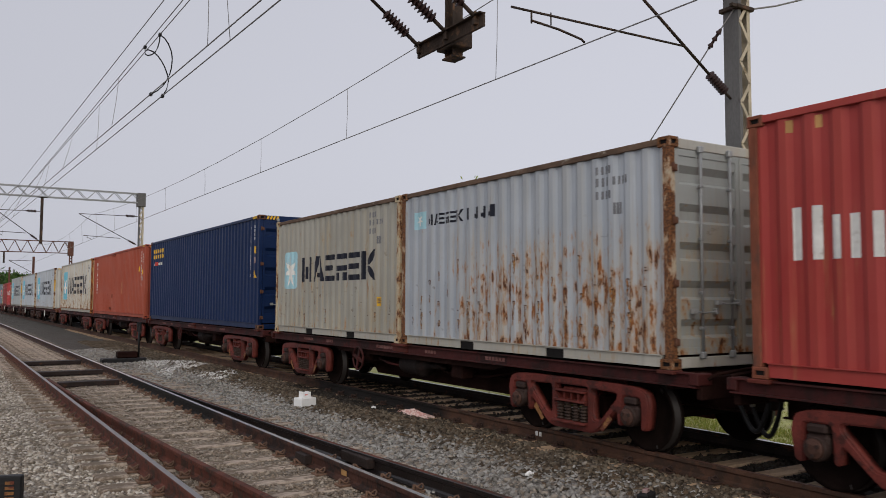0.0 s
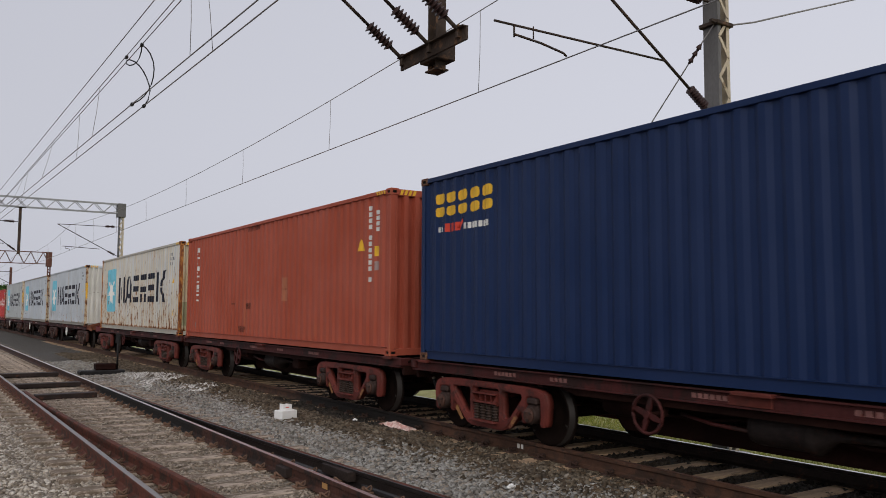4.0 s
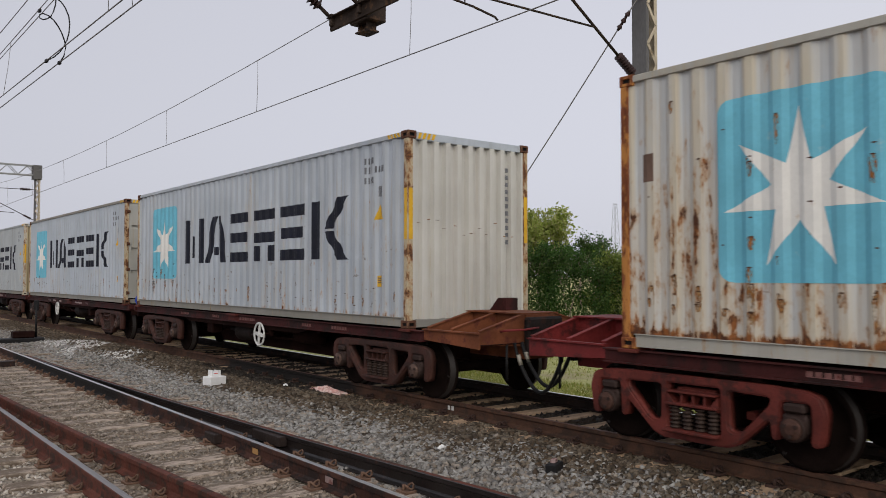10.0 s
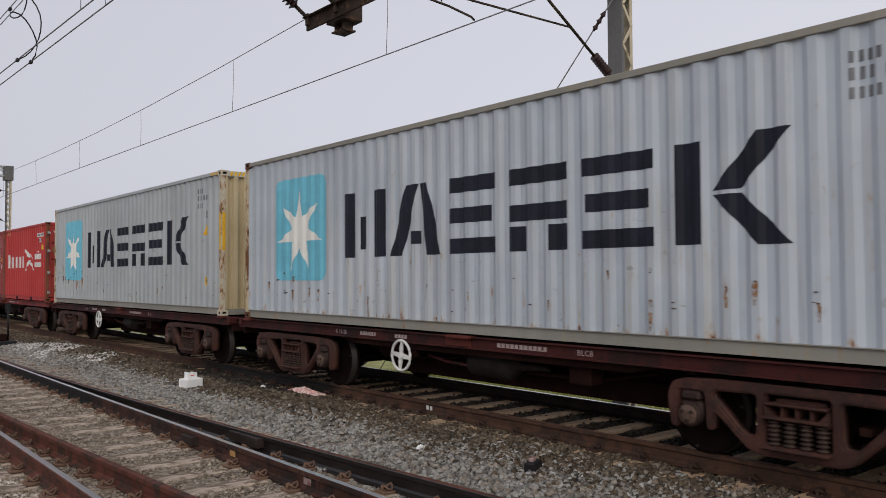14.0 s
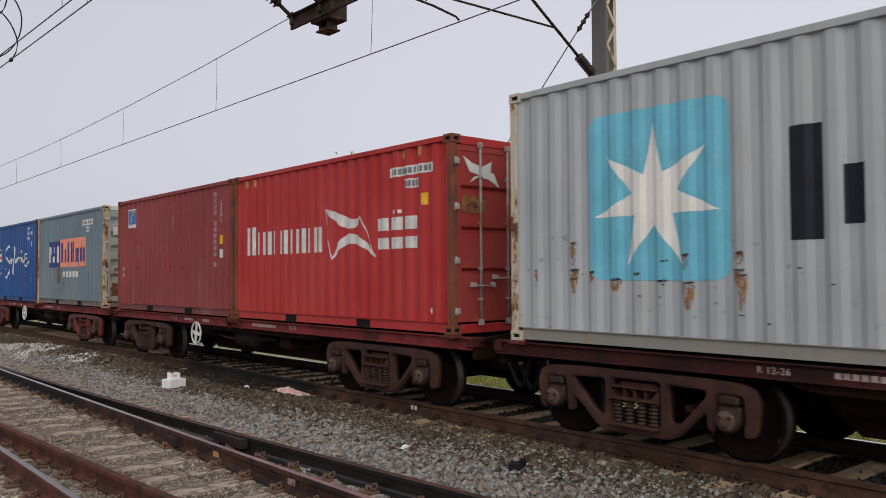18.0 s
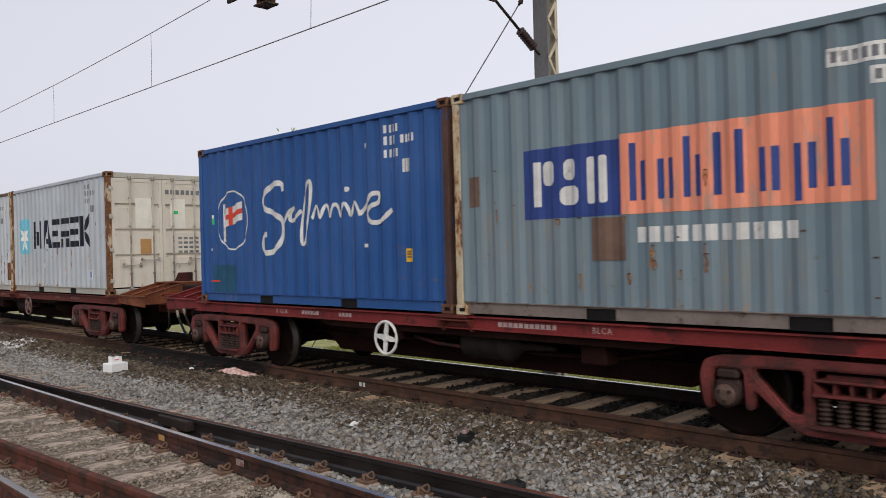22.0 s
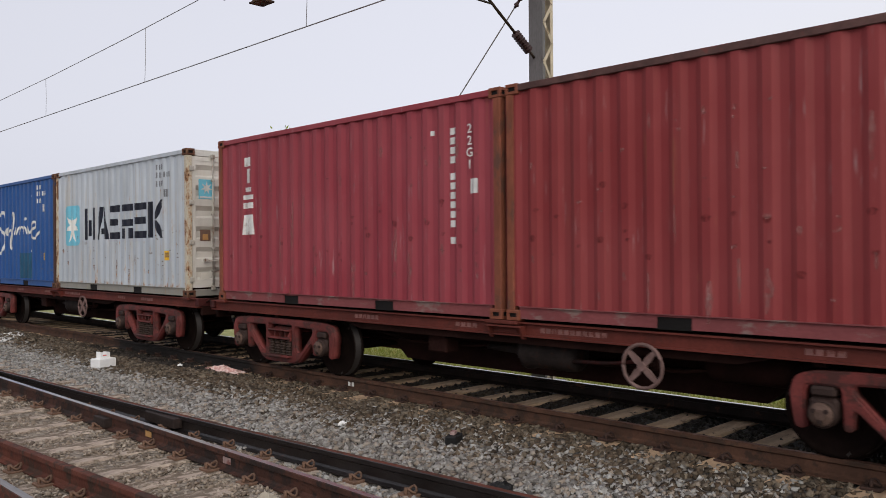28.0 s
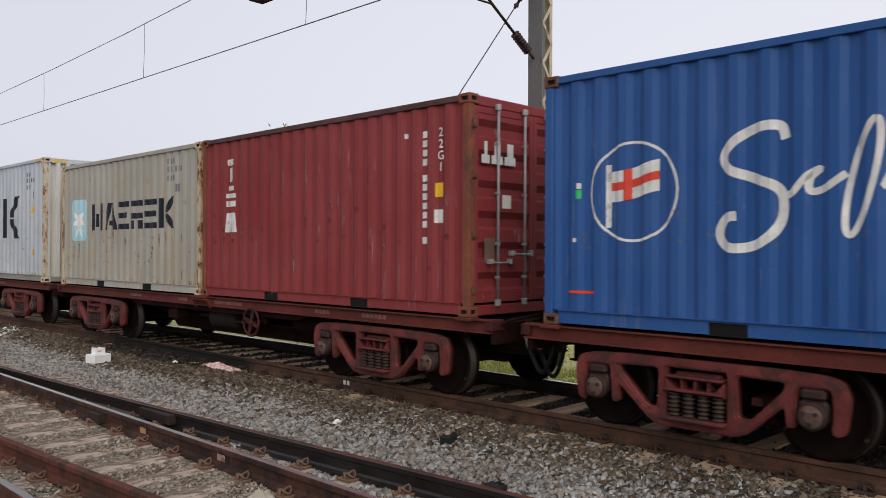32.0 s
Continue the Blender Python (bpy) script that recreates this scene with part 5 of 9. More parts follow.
def marks_upright(word=True, top=2.26, yel=True, du=0.0, pitch=0.112, dot=False):
    def put(th, L, H):
        if word:
            a, b = 0.70, 1.02
            for k in ([rect(a + 0.10, 1.86, a + 0.22, 2.08)], [rect(a + 0.04, 2.12, b - 0.08, top)], [rect(a + 0.02, 1.46, b - 0.02, 1.55)], [rect(a + 0.02, 1.60, b - 0.02, 1.67)], [rect(a + 0.06, 1.72, b - 0.06, 1.79)], [[(a, 1.05), (a + 0.13, 1.05), (a + 0.16, 1.36), (a + 0.03, 1.36)]], [[(b - 0.12, 1.05), (b, 1.05), (b - 0.03, 1.36), (b - 0.14, 1.36)]]):
                marking("wordmark_shape", k, L, M_WHITE, th, "plain white shape of an upright column")
        marking("number_bar", upright_code(5.24 - du, 2.22, pitch), L, M_WHITE, th)
        letters("2\n2\nG\n1", 0.105, M_WHITE, th, "size_mark", (INSET - 0.005, L - 5.58 + du, 2.13), 1.0, 0.92, True)
        if yel:
            marking("yellow_label", [rect(5.47 - du * 0.6, 1.41, 5.60 - du * 0.6, 1.58)], L, M_YELLOW, th)
        if dot:
            marking("yellow_sticker", [rounded(5.18, 1.56, 5.36, 1.70, 0.06)], L, M_YELLOW, th)
        marking("white_label", [rect(5.46 - du * 0.5, 1.10, 5.60 - du * 0.5, 1.26) if yel else rect(5.56, 1.43, 5.70, 1.60)], L, M_WHITE, th)
        marking("chalk_mark", [rect(4.92, 2.16, 4.98, 2.22)], L, M_WHITE, th)
    return put


def marks_seaborne(th, L, H):
    polys = []
    for i in range(5):
        u = 0.41 + 0.30 * i
        polys += [rounded(u, 2.24, u + 0.25, 2.39, 0.05), rounded(u, 2.44, u + 0.25, 2.60, 0.05)]
    marking("wordmark", polys, L, M_YELLOW, th, "row of rounded yellow shapes")
    marking("sub_line", bars(0.46, 2.0, 0.62, 2.08, 2, 0.7) + bars(1.18, 2.0, 1.82, 2.09, 7, 0.7), L, M_WHITE, th)
    marking("sub_mark", bars(0.67, 1.99, 1.08, 2.12, 3, 0.75) + [[(0.98, 2.02), (1.05, 2.02), (1.15, 2.16), (1.10, 2.16)]], L, M_REDMARK, th)
    marking("number_mark", upright_code(11.40, 2.62, 0.105, 0.12), L, M_WHITE, th, "upright line of white bars of an illegible code")
    marking("size_mark", bars(11.74, 2.25, 11.84, 2.66, 4, 0.74, True), L, M_WHITE, th)
    marking("yellow_label", [rect(11.74, 1.93, 11.88, 2.11), triangle(11.80, 1.40, 0.22)], L, M_YELLOW, th)
    marking("white_label", [rect(11.74, 1.68, 11.87, 1.84)], L, M_DIMWHITE, th)
    stripes(th, H)


def marks_orange_long(th, L, H):
    marking("wordmark", [q for i in range(6) for q in (rect(0.80, 2.56 - 0.265 * i - 0.205, 0.86, 2.56 - 0.265 * i), rect(0.86, 2.56 - 0.265 * i - (0.05 if i % 2 else 0.13), 1.04, 2.56 - 0.265 * i), rect(0.86, 2.56 - 0.265 * i - 0.205, 1.04 if i > 2 else 0.95, 2.56 - 0.265 * i - 0.16))], L, M_WHITE, th, "upright column of white shapes")
    marking("number_mark", upright_code(11.33, 2.66, 0.112, 0.10), L, M_WHITE, th, "upright line of white bars of an illegible code")
    marking("size_mark", bars(11.61, 2.16, 11.71, 2.56, 4, 0.74, True), L, M_WHITE, th)
    marking("warning_triangle", [triangle(11.05, 1.96, 0.23)], L, M_YELLOW, th, "yellow warning triangle")
    marking("yellow_label", [rect(11.58, 1.74, 11.70, 1.92)], L, M_YELLOW, th)
    marking("white_label", [rect(11.58, 1.49, 11.70, 1.65), rect(0.75, 0.28, 0.85, 0.42)], L, M_DIMWHITE, th)
    marking("paler_patch", [rect(7.24, 0.98, 7.63, 1.50)], L, M_TAN_RED, th, "paler square repair patch")
    marking("scorch_mark", [rounded(4.5, 0.24, 4.95, 0.38, 0.05), rounded(5.0, 2.70, 5.8, 2.82, 0.05), rounded(3.9, 0.92, 4.2, 0.96, 0.015), rounded(4.95, 0.80, 5.30, 0.96, 0.06), rounded(7.30, 1.22, 7.52, 1.27, 0.02)], L, M_SCORCH, th)
    stripes(th, H)


M_TAN_RED = surf("pale_red_patch", (0.40, 0.14, 0.075), 0.6, 0, 0.12, 2, 30, 0.1)

P_GREY = paint("paint_pale_grey", (0.435, 0.487, 0.550), 0.40, 0.05, 0.2, ridge=0.25, ridge_col=(0.43, 0.43, 0.40), scuff=0.4, rough=0.55, shift=1, hem=0.14)
P_GREY2 = paint("paint_light_grey", (0.44, 0.49, 0.55), 0.50, 0.05, 0.25, ridge=0.28, ridge_col=(0.44, 0.435, 0.40), hem=0.12, scuff=0.6, rough=0.5, shift=31)
P_GREY3 = paint("paint_warm_grey", (0.385, 0.418, 0.44), 0.30, 0.03, 0.2, ridge=0.3, ridge_col=(0.40, 0.395, 0.365), hem=0.14, scuff=0.5, rough=0.55, shift=57)
P_GREY_RUST = paint("paint_grey_heavily_rusted", (0.385, 0.425, 0.48), 0.45, 0.04, 0.2, ridge=0.55, scuff=0.7, lead=0.105, rough=0.65, shift=83)
P_CREAM_RUST = paint("paint_cream_rusted", (0.525, 0.545, 0.555), 0.92, 0.080, 0.2, ridge=1.0, ridge_col=(0.62, 0.54, 0.38), scuff=0.4, rough=0.6, shift=112, hem=0.11)
P_ENDRUST = paint("paint_end_rust_streaked", (0.60, 0.53, 0.38), 0.85, 0.06, 0.2, rough=0.6, shift=733, hem=0.10)
M_POST_OXIDE = surf("oxide_red_post", (0.19, 0.058, 0.024), 0.85, 0, 0.35, 5, 35, 0.4, second=(0.46, 0.20, 0.055), amount=0.65, stretch=(1, 1, 0.35))
P_ENDPATCH = surf("olive_repaint", (0.36, 0.35, 0.22), 0.7, 0, 0.12, 3, 30, 0.1, second=(0.30, 0.27, 0.16), amount=0.4)
P_CREAM = paint("paint_cream_dirty", (0.345, 0.338, 0.300), 0.62, 0.06, 0.2, ridge=0.35, scuff=0.75, rough=0.6, shift=140)
P_WHITE = paint("paint_grey_white", (0.43, 0.480, 0.53), 0.45, 0.05, 0.2, ridge=0.3, ridge_col=(0.47, 0.46, 0.42), hem=0.12, scuff=0.75, rough=0.55, shift=171)
P_WHITE_RUST = paint("paint_blue_white_spotted", (0.49, 0.545, 0.60), 0.80, 0.03, 0.2, ridge=0.35, ridge_col=(0.50, 0.49, 0.43), scuff=0.8, rough=0.6, shift=611)
P_NAVY = paint("paint_dark_blue", (0.0035, 0.0175, 0.072), 0.0, 0, 0.0, (0.008, 0.022, 0.065), ridge=0.0, rough=0.45, shift=190)
P_BLUE = paint("paint_blue", (0.016, 0.080, 0.270), 0.16, 0.04, 0.30, (0.025, 0.048, 0.090), ridge=0.2, ridge_col=(0.03, 0.10, 0.28), scuff=0.35, rough=0.45, spots=0.35, shift=205)
P_TEAL = paint("paint_grey_teal", (0.150, 0.212, 0.255), 0.42, 0.05, 0.35, (0.15, 0.14, 0.12), ridge=0.15, scuff=0.6, rough=0.6, shift=233)
P_ORANGE = paint("paint_orange_red", (0.352, 0.067, 0.034), 0.10, 0.02, 0.05, (0.19, 0.07, 0.045), ridge=0.2, ridge_col=(0.35, 0.10, 0.055), rough=0.55, shift=260)
P_MAROON = paint("paint_maroon", (0.222, 0.028, 0.031), 0.12, 0.02, 0.20, (0.13, 0.06, 0.052), ridge=0.25, ridge_col=(0.31, 0.065, 0.06), rough=0.55, spots=0.6, shift=291)
P_MAROON_PALE = paint("paint_faded_maroon", (0.268, 0.036, 0.052), 0.12, 0.02, 0.20, (0.17, 0.085, 0.085), ridge=0.25, ridge_col=(0.33, 0.085, 0.095), rough=0.55, spots=0.6, shift=1291)
M_TOPBROWN = surf("brown_top_rail", (0.095, 0.050, 0.046), 0.8, 0, 0.3, 3, 35, 0.3, second=(0.17, 0.05, 0.045), amount=0.4)
P_MAROON2 = paint("paint_dull_maroon", (0.275, 0.046, 0.050), 0.20, 0.07, 0.1, (0.13, 0.07, 0.055), ridge=0.4, ridge_col=(0.25, 0.075, 0.06), scuff=0.4, rough=0.6, spots=0.6, shift=317)
P_RED = paint("paint_bright_red", (0.43, 0.026, 0.026), 0.15, 0.02, 0.08, (0.33, 0.05, 0.04), ridge=0.3, ridge_col=(0.50, 0.07, 0.05), scuff=0.2, rough=0.5, spots=0.3, shift=350)
P_RED_OLD = paint("paint_dull_red", (0.335, 0.038, 0.034), 0.25, 0.03, 0.15, (0.25, 0.08, 0.05), ridge=0.3, ridge_col=(0.42, 0.09, 0.06), rough=0.55, shift=377)
P_DOORGREY = paint("paint_door_grey", (0.60, 0.58, 0.53), 0.35, 0.05, 0.2, rough=0.55, shift=402)
P_DOORWHITE = paint("paint_door_white", (0.62, 0.575, 0.50), 0.55, 0.05, 0.15, rough=0.55, shift=431)
P_DOORDIRTY = paint("paint_door_dirty", (0.41, 0.405, 0.37), 0.45, 0.05, 0.2, rough=0.6, shift=701)
P_DOORTEAL = paint("paint_door_bleached", (0.30, 0.32, 0.31), 0.55, 0.16, 0.35, (0.20, 0.16, 0.12), scuff=0.6, rough=0.6, shift=717)
P_ENDYELLOW = paint("paint_end_yellowed", (0.50, 0.41, 0.25), 0.5, 0.05, 0.2, rough=0.6, shift=677)
P_ENDCREAM = paint("paint_end_cream", (0.585, 0.575, 0.535), 0.35, 0.04, 0.1, rough=0.55, shift=466)
P_POST = worn_post("post_rusted_through", (0.50, 0.42, 0.29), 0.135, 3.0)
P_TOPRUST = surf("top_rail_rusted", (0.135, 0.088, 0.062), 0.85, 0, 0.3, 3, 35, 0.3, second=(0.33, 0.29, 0.24), amount=0.4, stretch=(1, 0.6, 1))
P_POST_PALE = worn_post("post_chipped_cream", (0.53, 0.48, 0.38), 0.118, 17.0)
P_RAILMAROON = surf("bottom_rail_maroon", (0.20, 0.055, 0.058), 0.7, 0, 0.2, 2, 30, 0.2, second=(0.22, 0.15, 0.135), amount=0.45, stretch=(1, 0.5, 1))
M_RAILGREY = surf("bottom_rail_dusty", (0.19, 0.155, 0.14), 0.75, 0, 0.2, 2, 30, 0.2, second=(0.11, 0.075, 0.06), amount=0.4)
P_RAILDIRTY = paint("paint_rail_dirty", (0.26, 0.252, 0.228), 0.55, 0.0, 0.2, rough=0.65, shift=495)
P_RAILCREAM = paint("paint_rail_cream", (0.42, 0.41, 0.37), 0.60, 0.0, 0.2, rough=0.6, shift=490)
M_POST_DARK = surf("blue_post_rusted", (0.085, 0.045, 0.036), 0.8, 0, 0.3, 4, 35, 0.3, second=(0.025, 0.060, 0.150), amount=0.45, stretch=(1, 1, 0.4))
M_POST_BROWN = surf("brown_red_post", (0.22, 0.070, 0.040), 0.75, 0, 0.3, 3, 35, 0.3, second=(0.11, 0.05, 0.035), amount=0.5, stretch=(1, 1, 0.4))
M_POST_GREY = surf("grey_chipped_post", (0.33, 0.33, 0.32), 0.75, 0, 0.2, 3, 35, 0.3, second=(0.24, 0.13, 0.06), amount=0.55, stretch=(1, 1, 0.4))
M_ROD = surf("chipped_lock_rod", (0.40, 0.375, 0.33), 0.65, 0, 0.25, 6, 40, 0.2, second=(0.16, 0.085, 0.05), amount=0.45, stretch=(1, 1, 0.5))


def end_code(th, L, H):
    """An upright code on the plain end wall, too worn to read, and marks of knocks across it."""
    bm = bmesh.new()
    for i in range(11):
        box(bm, 1.93, 1.99, 0.012, 0.016, 2.42 - 0.115 * i, 2.49 - 0.115 * i)
    part("number_mark", bm, M_GREYINK, th)
    rnd = random.Random(5)
    bm = bmesh.new()
    for i in range(12):
        x, z = 0.2 + 0.17 * i + rnd.uniform(-0.03, 0.03), 1.45 + rnd.uniform(-0.10, 0.16)
        box(bm, x - 0.03, x + 0.03, 0.014, 0.018, z, z + 0.012)
    tagged(part("dent", bm, M_DRIP, th), "small rusty dents in the end wall", kind="stuff")


def end_patch(th, L, H):
    """An olive repaint low on the corrugated end wall."""
    part("paint_patch", sheet(end_profile(), 0.30, 1.02, lambda a, d, z: (a, 0.0185 + d, z)), P_ENDPATCH, th, "olive repainted band on the end wall")


def door_placards(th, L, H):
    plate(th, 0.62, 0.98, 1.40, 2.05, M_PLACARD, y=0.030)
    plate(th, 1.40, 1.75, 1.40, 2.05, M_PLACARD, y=0.030)
    plate(th, 0.72, 0.96, 0.86, 1.18, M_TAN, y=0.030)
    for i in range(4):
        for q in range(4):
            plate(th, 1.58 + 0.13 * q, 1.67 + 0.13 * q, 1.165 - 0.10 * i, 1.215 - 0.10 * i, M_GREYINK, y=0.0335, name="data_bar")
    plate(th, 1.48, 1.58, 1.72, 1.79, M_GREEN, y=0.024)
    for q in range(7):
        plate(th, 1.30 + 0.12 * q, 1.38 + 0.12 * q, 2.15, 2.25, M_GREYINK, y=0.0335, name="data_bar")
    marking("blue_label", [rect(4.96, 0.34, 5.18, 0.54)], L, M_WHITE, th)
    marking("blue_print", [rect(4.99, 0.37, 5.05, 0.51), rect(5.07, 0.40, 5.10, 0.49), rect(5.12, 0.37, 5.16, 0.51)], L, M_BLUEMARK, th, lift=0.005)
    marking("white_label", [rect(2.18, 0.60, 2.35, 0.70)], L, M_WHITE, th)
    marking("orange_label", [rect(3.55, 0.52, 3.68, 0.59)], L, M_ORANGE, th)


def door_emblem(x=0.72, z=1.72, s=0.30):
    def put(th, L, H):
        plate(th, x, x + s, z, z + s * 1.15, M_STARBLUE, y=0.030)
        end_star(th, x + s / 2, z + s * 0.64, s * 0.40, 0.0255)
        plate(th, x + 0.02, x + s - 0.02, z + 0.015, z + 0.045, M_WHITE, y=0.0255, name="placard_line")
        plate(th, x + 0.02, x + 0.22, 0.98, 1.18, M_BROWN, y=0.030)
        plate(th, x + 0.07, x + 0.17, 1.00, 1.10, M_TAN, y=0.0255)
        plate(th, x + 0.02, x + 0.20, 0.30, 0.42, M_PLACARD, y=0.030)
    return put


def both(*fs):
    def put(th, L, H):
        for f in fs:
            f(th, L, H)
    return put


def door_word(th, L, H):
    for x, w in ((0.24, 0.14), (0.42, 0.20), (0.66, 0.20)):
        plate(th, x, x + w, 1.80, 1.90, M_WHITE, y=0.028, name="door_mark")
        plate(th, x + 0.05, x + w - 0.04, 1.90, 2.06, M_WHITE, y=0.028, name="door_mark")
    plate(th, 0.62, 0.78, 1.28, 1.44, M_PLACARD, y=0.030)
    plate(th, 0.30, 0.48, 0.62, 0.92, M_BROWN, y=0.030)


def door_labels(th, L, H):
    plate(th, 0.20, 0.62, 1.98, 2.10, M_PLACARD, y=0.030)
    plate(th, 0.20, 0.62, 1.98, 2.02, M_GREEN, y=0.025)
    plate(th, 0.28, 0.48, 1.33, 1.50, M_WHITE, y=0.028)
    for i in range(4):
        plate(th, 1.55, 1.85, 1.05 + 0.13 * i, 1.12 + 0.13 * i, M_WHITE, y=0.030, name="data_line")


SHORT, LONG, LOW, HIGH = 6.058, 12.192, 2.591, 2.896
GAP20 = 0.067


def short(label, body, **k):
    return container(label, SHORT, LOW, body, **k)


def long_box(label, body, **k):
    return container(label, LONG, HIGH, body, **k)


LOADS = [
    [None, short("dull red steel container with white shapes on its side", P_RED_OLD, post=M_POST_BROWN, marks=marks_flag_red)],
    [short("pale grey steel container with heavy rust streaks low down", P_GREY_RUST, top=P_TOPRUST, post=M_POST_RUST, rail=P_RAILCREAM, front="door", ribs=5, door=P_DOORTEAL, marks=both(marks_short(small=True, yel=False), knocks(80, 1, 0.25, 1.5, 0.8, 0.6))),
     short("dirty cream-grey container with a pale star panel and dark shapes", P_CREAM, foot=P_RAILCREAM, top=P_TOPRUST, post=P_POST, marks=both(marks_short(dim=True, v0=1.14, v1=1.68, star_v=(1.0, 1.84)), knocks(34, 2, 0.3, 1.1, 0.3)))],
    [long_box("dark blue high container with rounded yellow shapes", P_NAVY, front="door", ribs=5, casting=M_CASTING, marks=marks_seaborne), None],
    [long_box("orange-red high container with a paler repair patch", P_ORANGE, marks=marks_orange_long), None],
    [long_box("cream high container with rusted lower panels, star panel and dark shapes", P_CREAM_RUST, foot=P_RAILCREAM, top=P_RAILCREAM, post=M_POST_OXIDE, door=P_ENDRUST, marks=both(end_patch, lambda th, L, H: marking("brown_plate", [rect(0.27, 1.74, 0.42, 2.03)], L, M_BROWN, th, "small brown plate"), marks_long(), knocks(130, 3, 0.22, 1.5, 0.9), knocks(40, 33, 1.5, 2.7, 0.6), knocks(40, 74, 0.8, 2.3, 0.5))), None],
    [long_box("light grey high container with a cream corrugated end and yellow tape", P_GREY2, foot=P_RAILDIRTY, casting=M_CASTING, post=P_POST, door=P_ENDCREAM, marks=both(end_code, marks_long(tape=True), knocks(45, 4, 0.22, 0.8, 0.7), gouges(1.0, 2.9, 0.45, 1.1, 14, 73))), None],
    [long_box("pale grey high container with closed doors at its leading end", P_GREY, post=P_POST, casting=M_CASTING, top=P_RAILDIRTY, foot=P_RAILDIRTY, rail=P_RAILCREAM, front="door", ribs="flat", door=P_DOORDIRTY, marks=both(both(marks_long(), door_emblem(0.80, 1.62, 0.28)), knocks(22, 5, 0.25, 0.9, 0.4), gouges(1.0, 2.9, 0.45, 0.95, 9, 71))), None],
    [long_box("warm grey high container with a yellow-stained corrugated end", P_GREY3, foot=P_RAILDIRTY, post=P_POST_PALE, door=P_ENDYELLOW, marks=both(marks_long(tape=True), knocks(26, 6, 0.25, 1.0, 0.3), gouges(0.9, 2.9, 0.55, 1.15, 13, 72))), None],
    [short("bright red container with white flag and shapes", P_RED, post=M_POST_BROWN, front="door", ribs="flat", door=P_RED_OLD, rod=M_POST_GREY, marks=marks_flag_red),
     short("dull maroon container with a small blue and yellow sticker", P_MAROON2, post=M_POST_BROWN, foot=P_RAILMAROON, marks=both(marks_small_flag, scuffs(60, 51)))],
    [short("grey-teal container with navy and orange rectangles", P_TEAL, post=P_POST, rail=P_ENDCREAM, top=P_TEAL, foot=M_RAILGREY, front="door", ribs=6, door=P_DOORTEAL, rod=M_ROD, marks=both(marks_box_pair, knocks(24, 7, 0.25, 1.8, 0.5))),
     short("blue container with a flowing white line and ringed flag", P_BLUE, casting=M_CASTING, post=M_POST_DARK, rear_post=P_BLUE, marks=marks_script())],
    [short("grey-white container with pale placards on its closed doors", P_WHITE, top=P_WHITE, post=M_POST_RUST, rail=P_RAILCREAM, front="door", ribs="flat", door=P_DOORWHITE, rod=M_ROD, marks=both(both(marks_short(yel=False), door_placards), knocks(26, 8, 0.25, 2.0, 0.35))),
     short("cream-white container with rust spots and small dark shapes", P_WHITE_RUST, top=P_TOPRUST, post=P_POST, rail=P_RAILCREAM, marks=both(both(marks_short(small=True, yel=False), lambda th, L, H: marking("rust_patch", [rect(5.61, 0.28, 5.95, 0.74)], L, M_POST_RUST, th)), knocks(60, 9, 0.25, 2.2, 0.75)))],
    [short("maroon container with white upright code and labelled doors", P_MAROON, top=M_TOPBROWN, post=M_POST_BROWN, foot=P_RAILMAROON, front="door", ribs="flat", door=P_MAROON2, marks=both(marks_upright(word=False, du=0.13, pitch=0.135, dot=True), door_labels, scuffs(60, 53))),
     short("maroon container with an upright column of white shapes", P_MAROON_PALE, post=M_POST_BROWN, foot=P_RAILMAROON, marks=both(marks_upright(yel=False), scuffs(60, 52)))],
    [short("pale grey container with ribbed doors and a small blue placard", P_GREY2, post=P_POST_PALE, casting=M_CASTING, foot=P_RAILDIRTY, front="door", ribs=6, door=P_DOORGREY, rod=M_ROD, rail=P_ENDCREAM, top=P_GREY2, marks=both(both(marks_short(), door_emblem(0.24, 1.72, 0.30)), knocks(30, 10, 0.25, 1.3, 0.4))),
     short("blue container with a flowing white line and dark teal patch", P_BLUE, casting=M_CASTING, post=M_POST_DARK, rear_post=P_BLUE, marks=marks_script(patch=(3.65, 0.19, 4.5, 0.80)))],
    [short("maroon container with ribbed doors bearing white shapes", P_MAROON, top=M_TOPBROWN, post=M_POST_BROWN, front="door", ribs=6, door=P_MAROON, marks=both(marks_upright(top=2.22), door_word, scuffs(60, 54))),
     short("dirty cream container with a pale star panel and dark shapes", P_CREAM, foot=P_RAILCREAM, post=P_POST, marks=both(marks_short(dim=True, v0=1.16, v1=1.70, yel=False), knocks(40, 11, 0.3, 1.6, 0.4)))],
    [long_box("light grey high container at the tail of the visible train", P_GREY2, foot=P_RAILDIRTY, post=P_POST_PALE, door=P_ENDCREAM, marks=marks_long()), None],
]


# ---- wagons ----
M_FADED = surf("stencil_white", (0.42, 0.33, 0.32), 0.7, 0, 0.2, 5, 40, 0.1, second=(0.2, 0.10, 0.09), amount=0.4)
M_STENCIL = surf("stencil_worn", (0.21, 0.100, 0.090), 0.7, 0, 0.25, 6, 40, 0.1, second=(0.13, 0.035, 0.028), amount=0.5)
M_HANDDULL = surf("handwheel_worn", (0.17, 0.105, 0.095), 0.7, 0, 0.25, 6, 40, 0.2)
M_BOGIE_OLD = surf("bogie_oxide_old", (0.120, 0.024, 0.018), 0.6, 0, 0.35, 2.5, 35, 0.3, second=(0.050, 0.015, 0.012), amount=0.5)
M_CAPDARK = surf("axle_cap_rusty", (0.062, 0.030, 0.022), 0.65, 0.1, 0.35, 9, 60, 0.3)
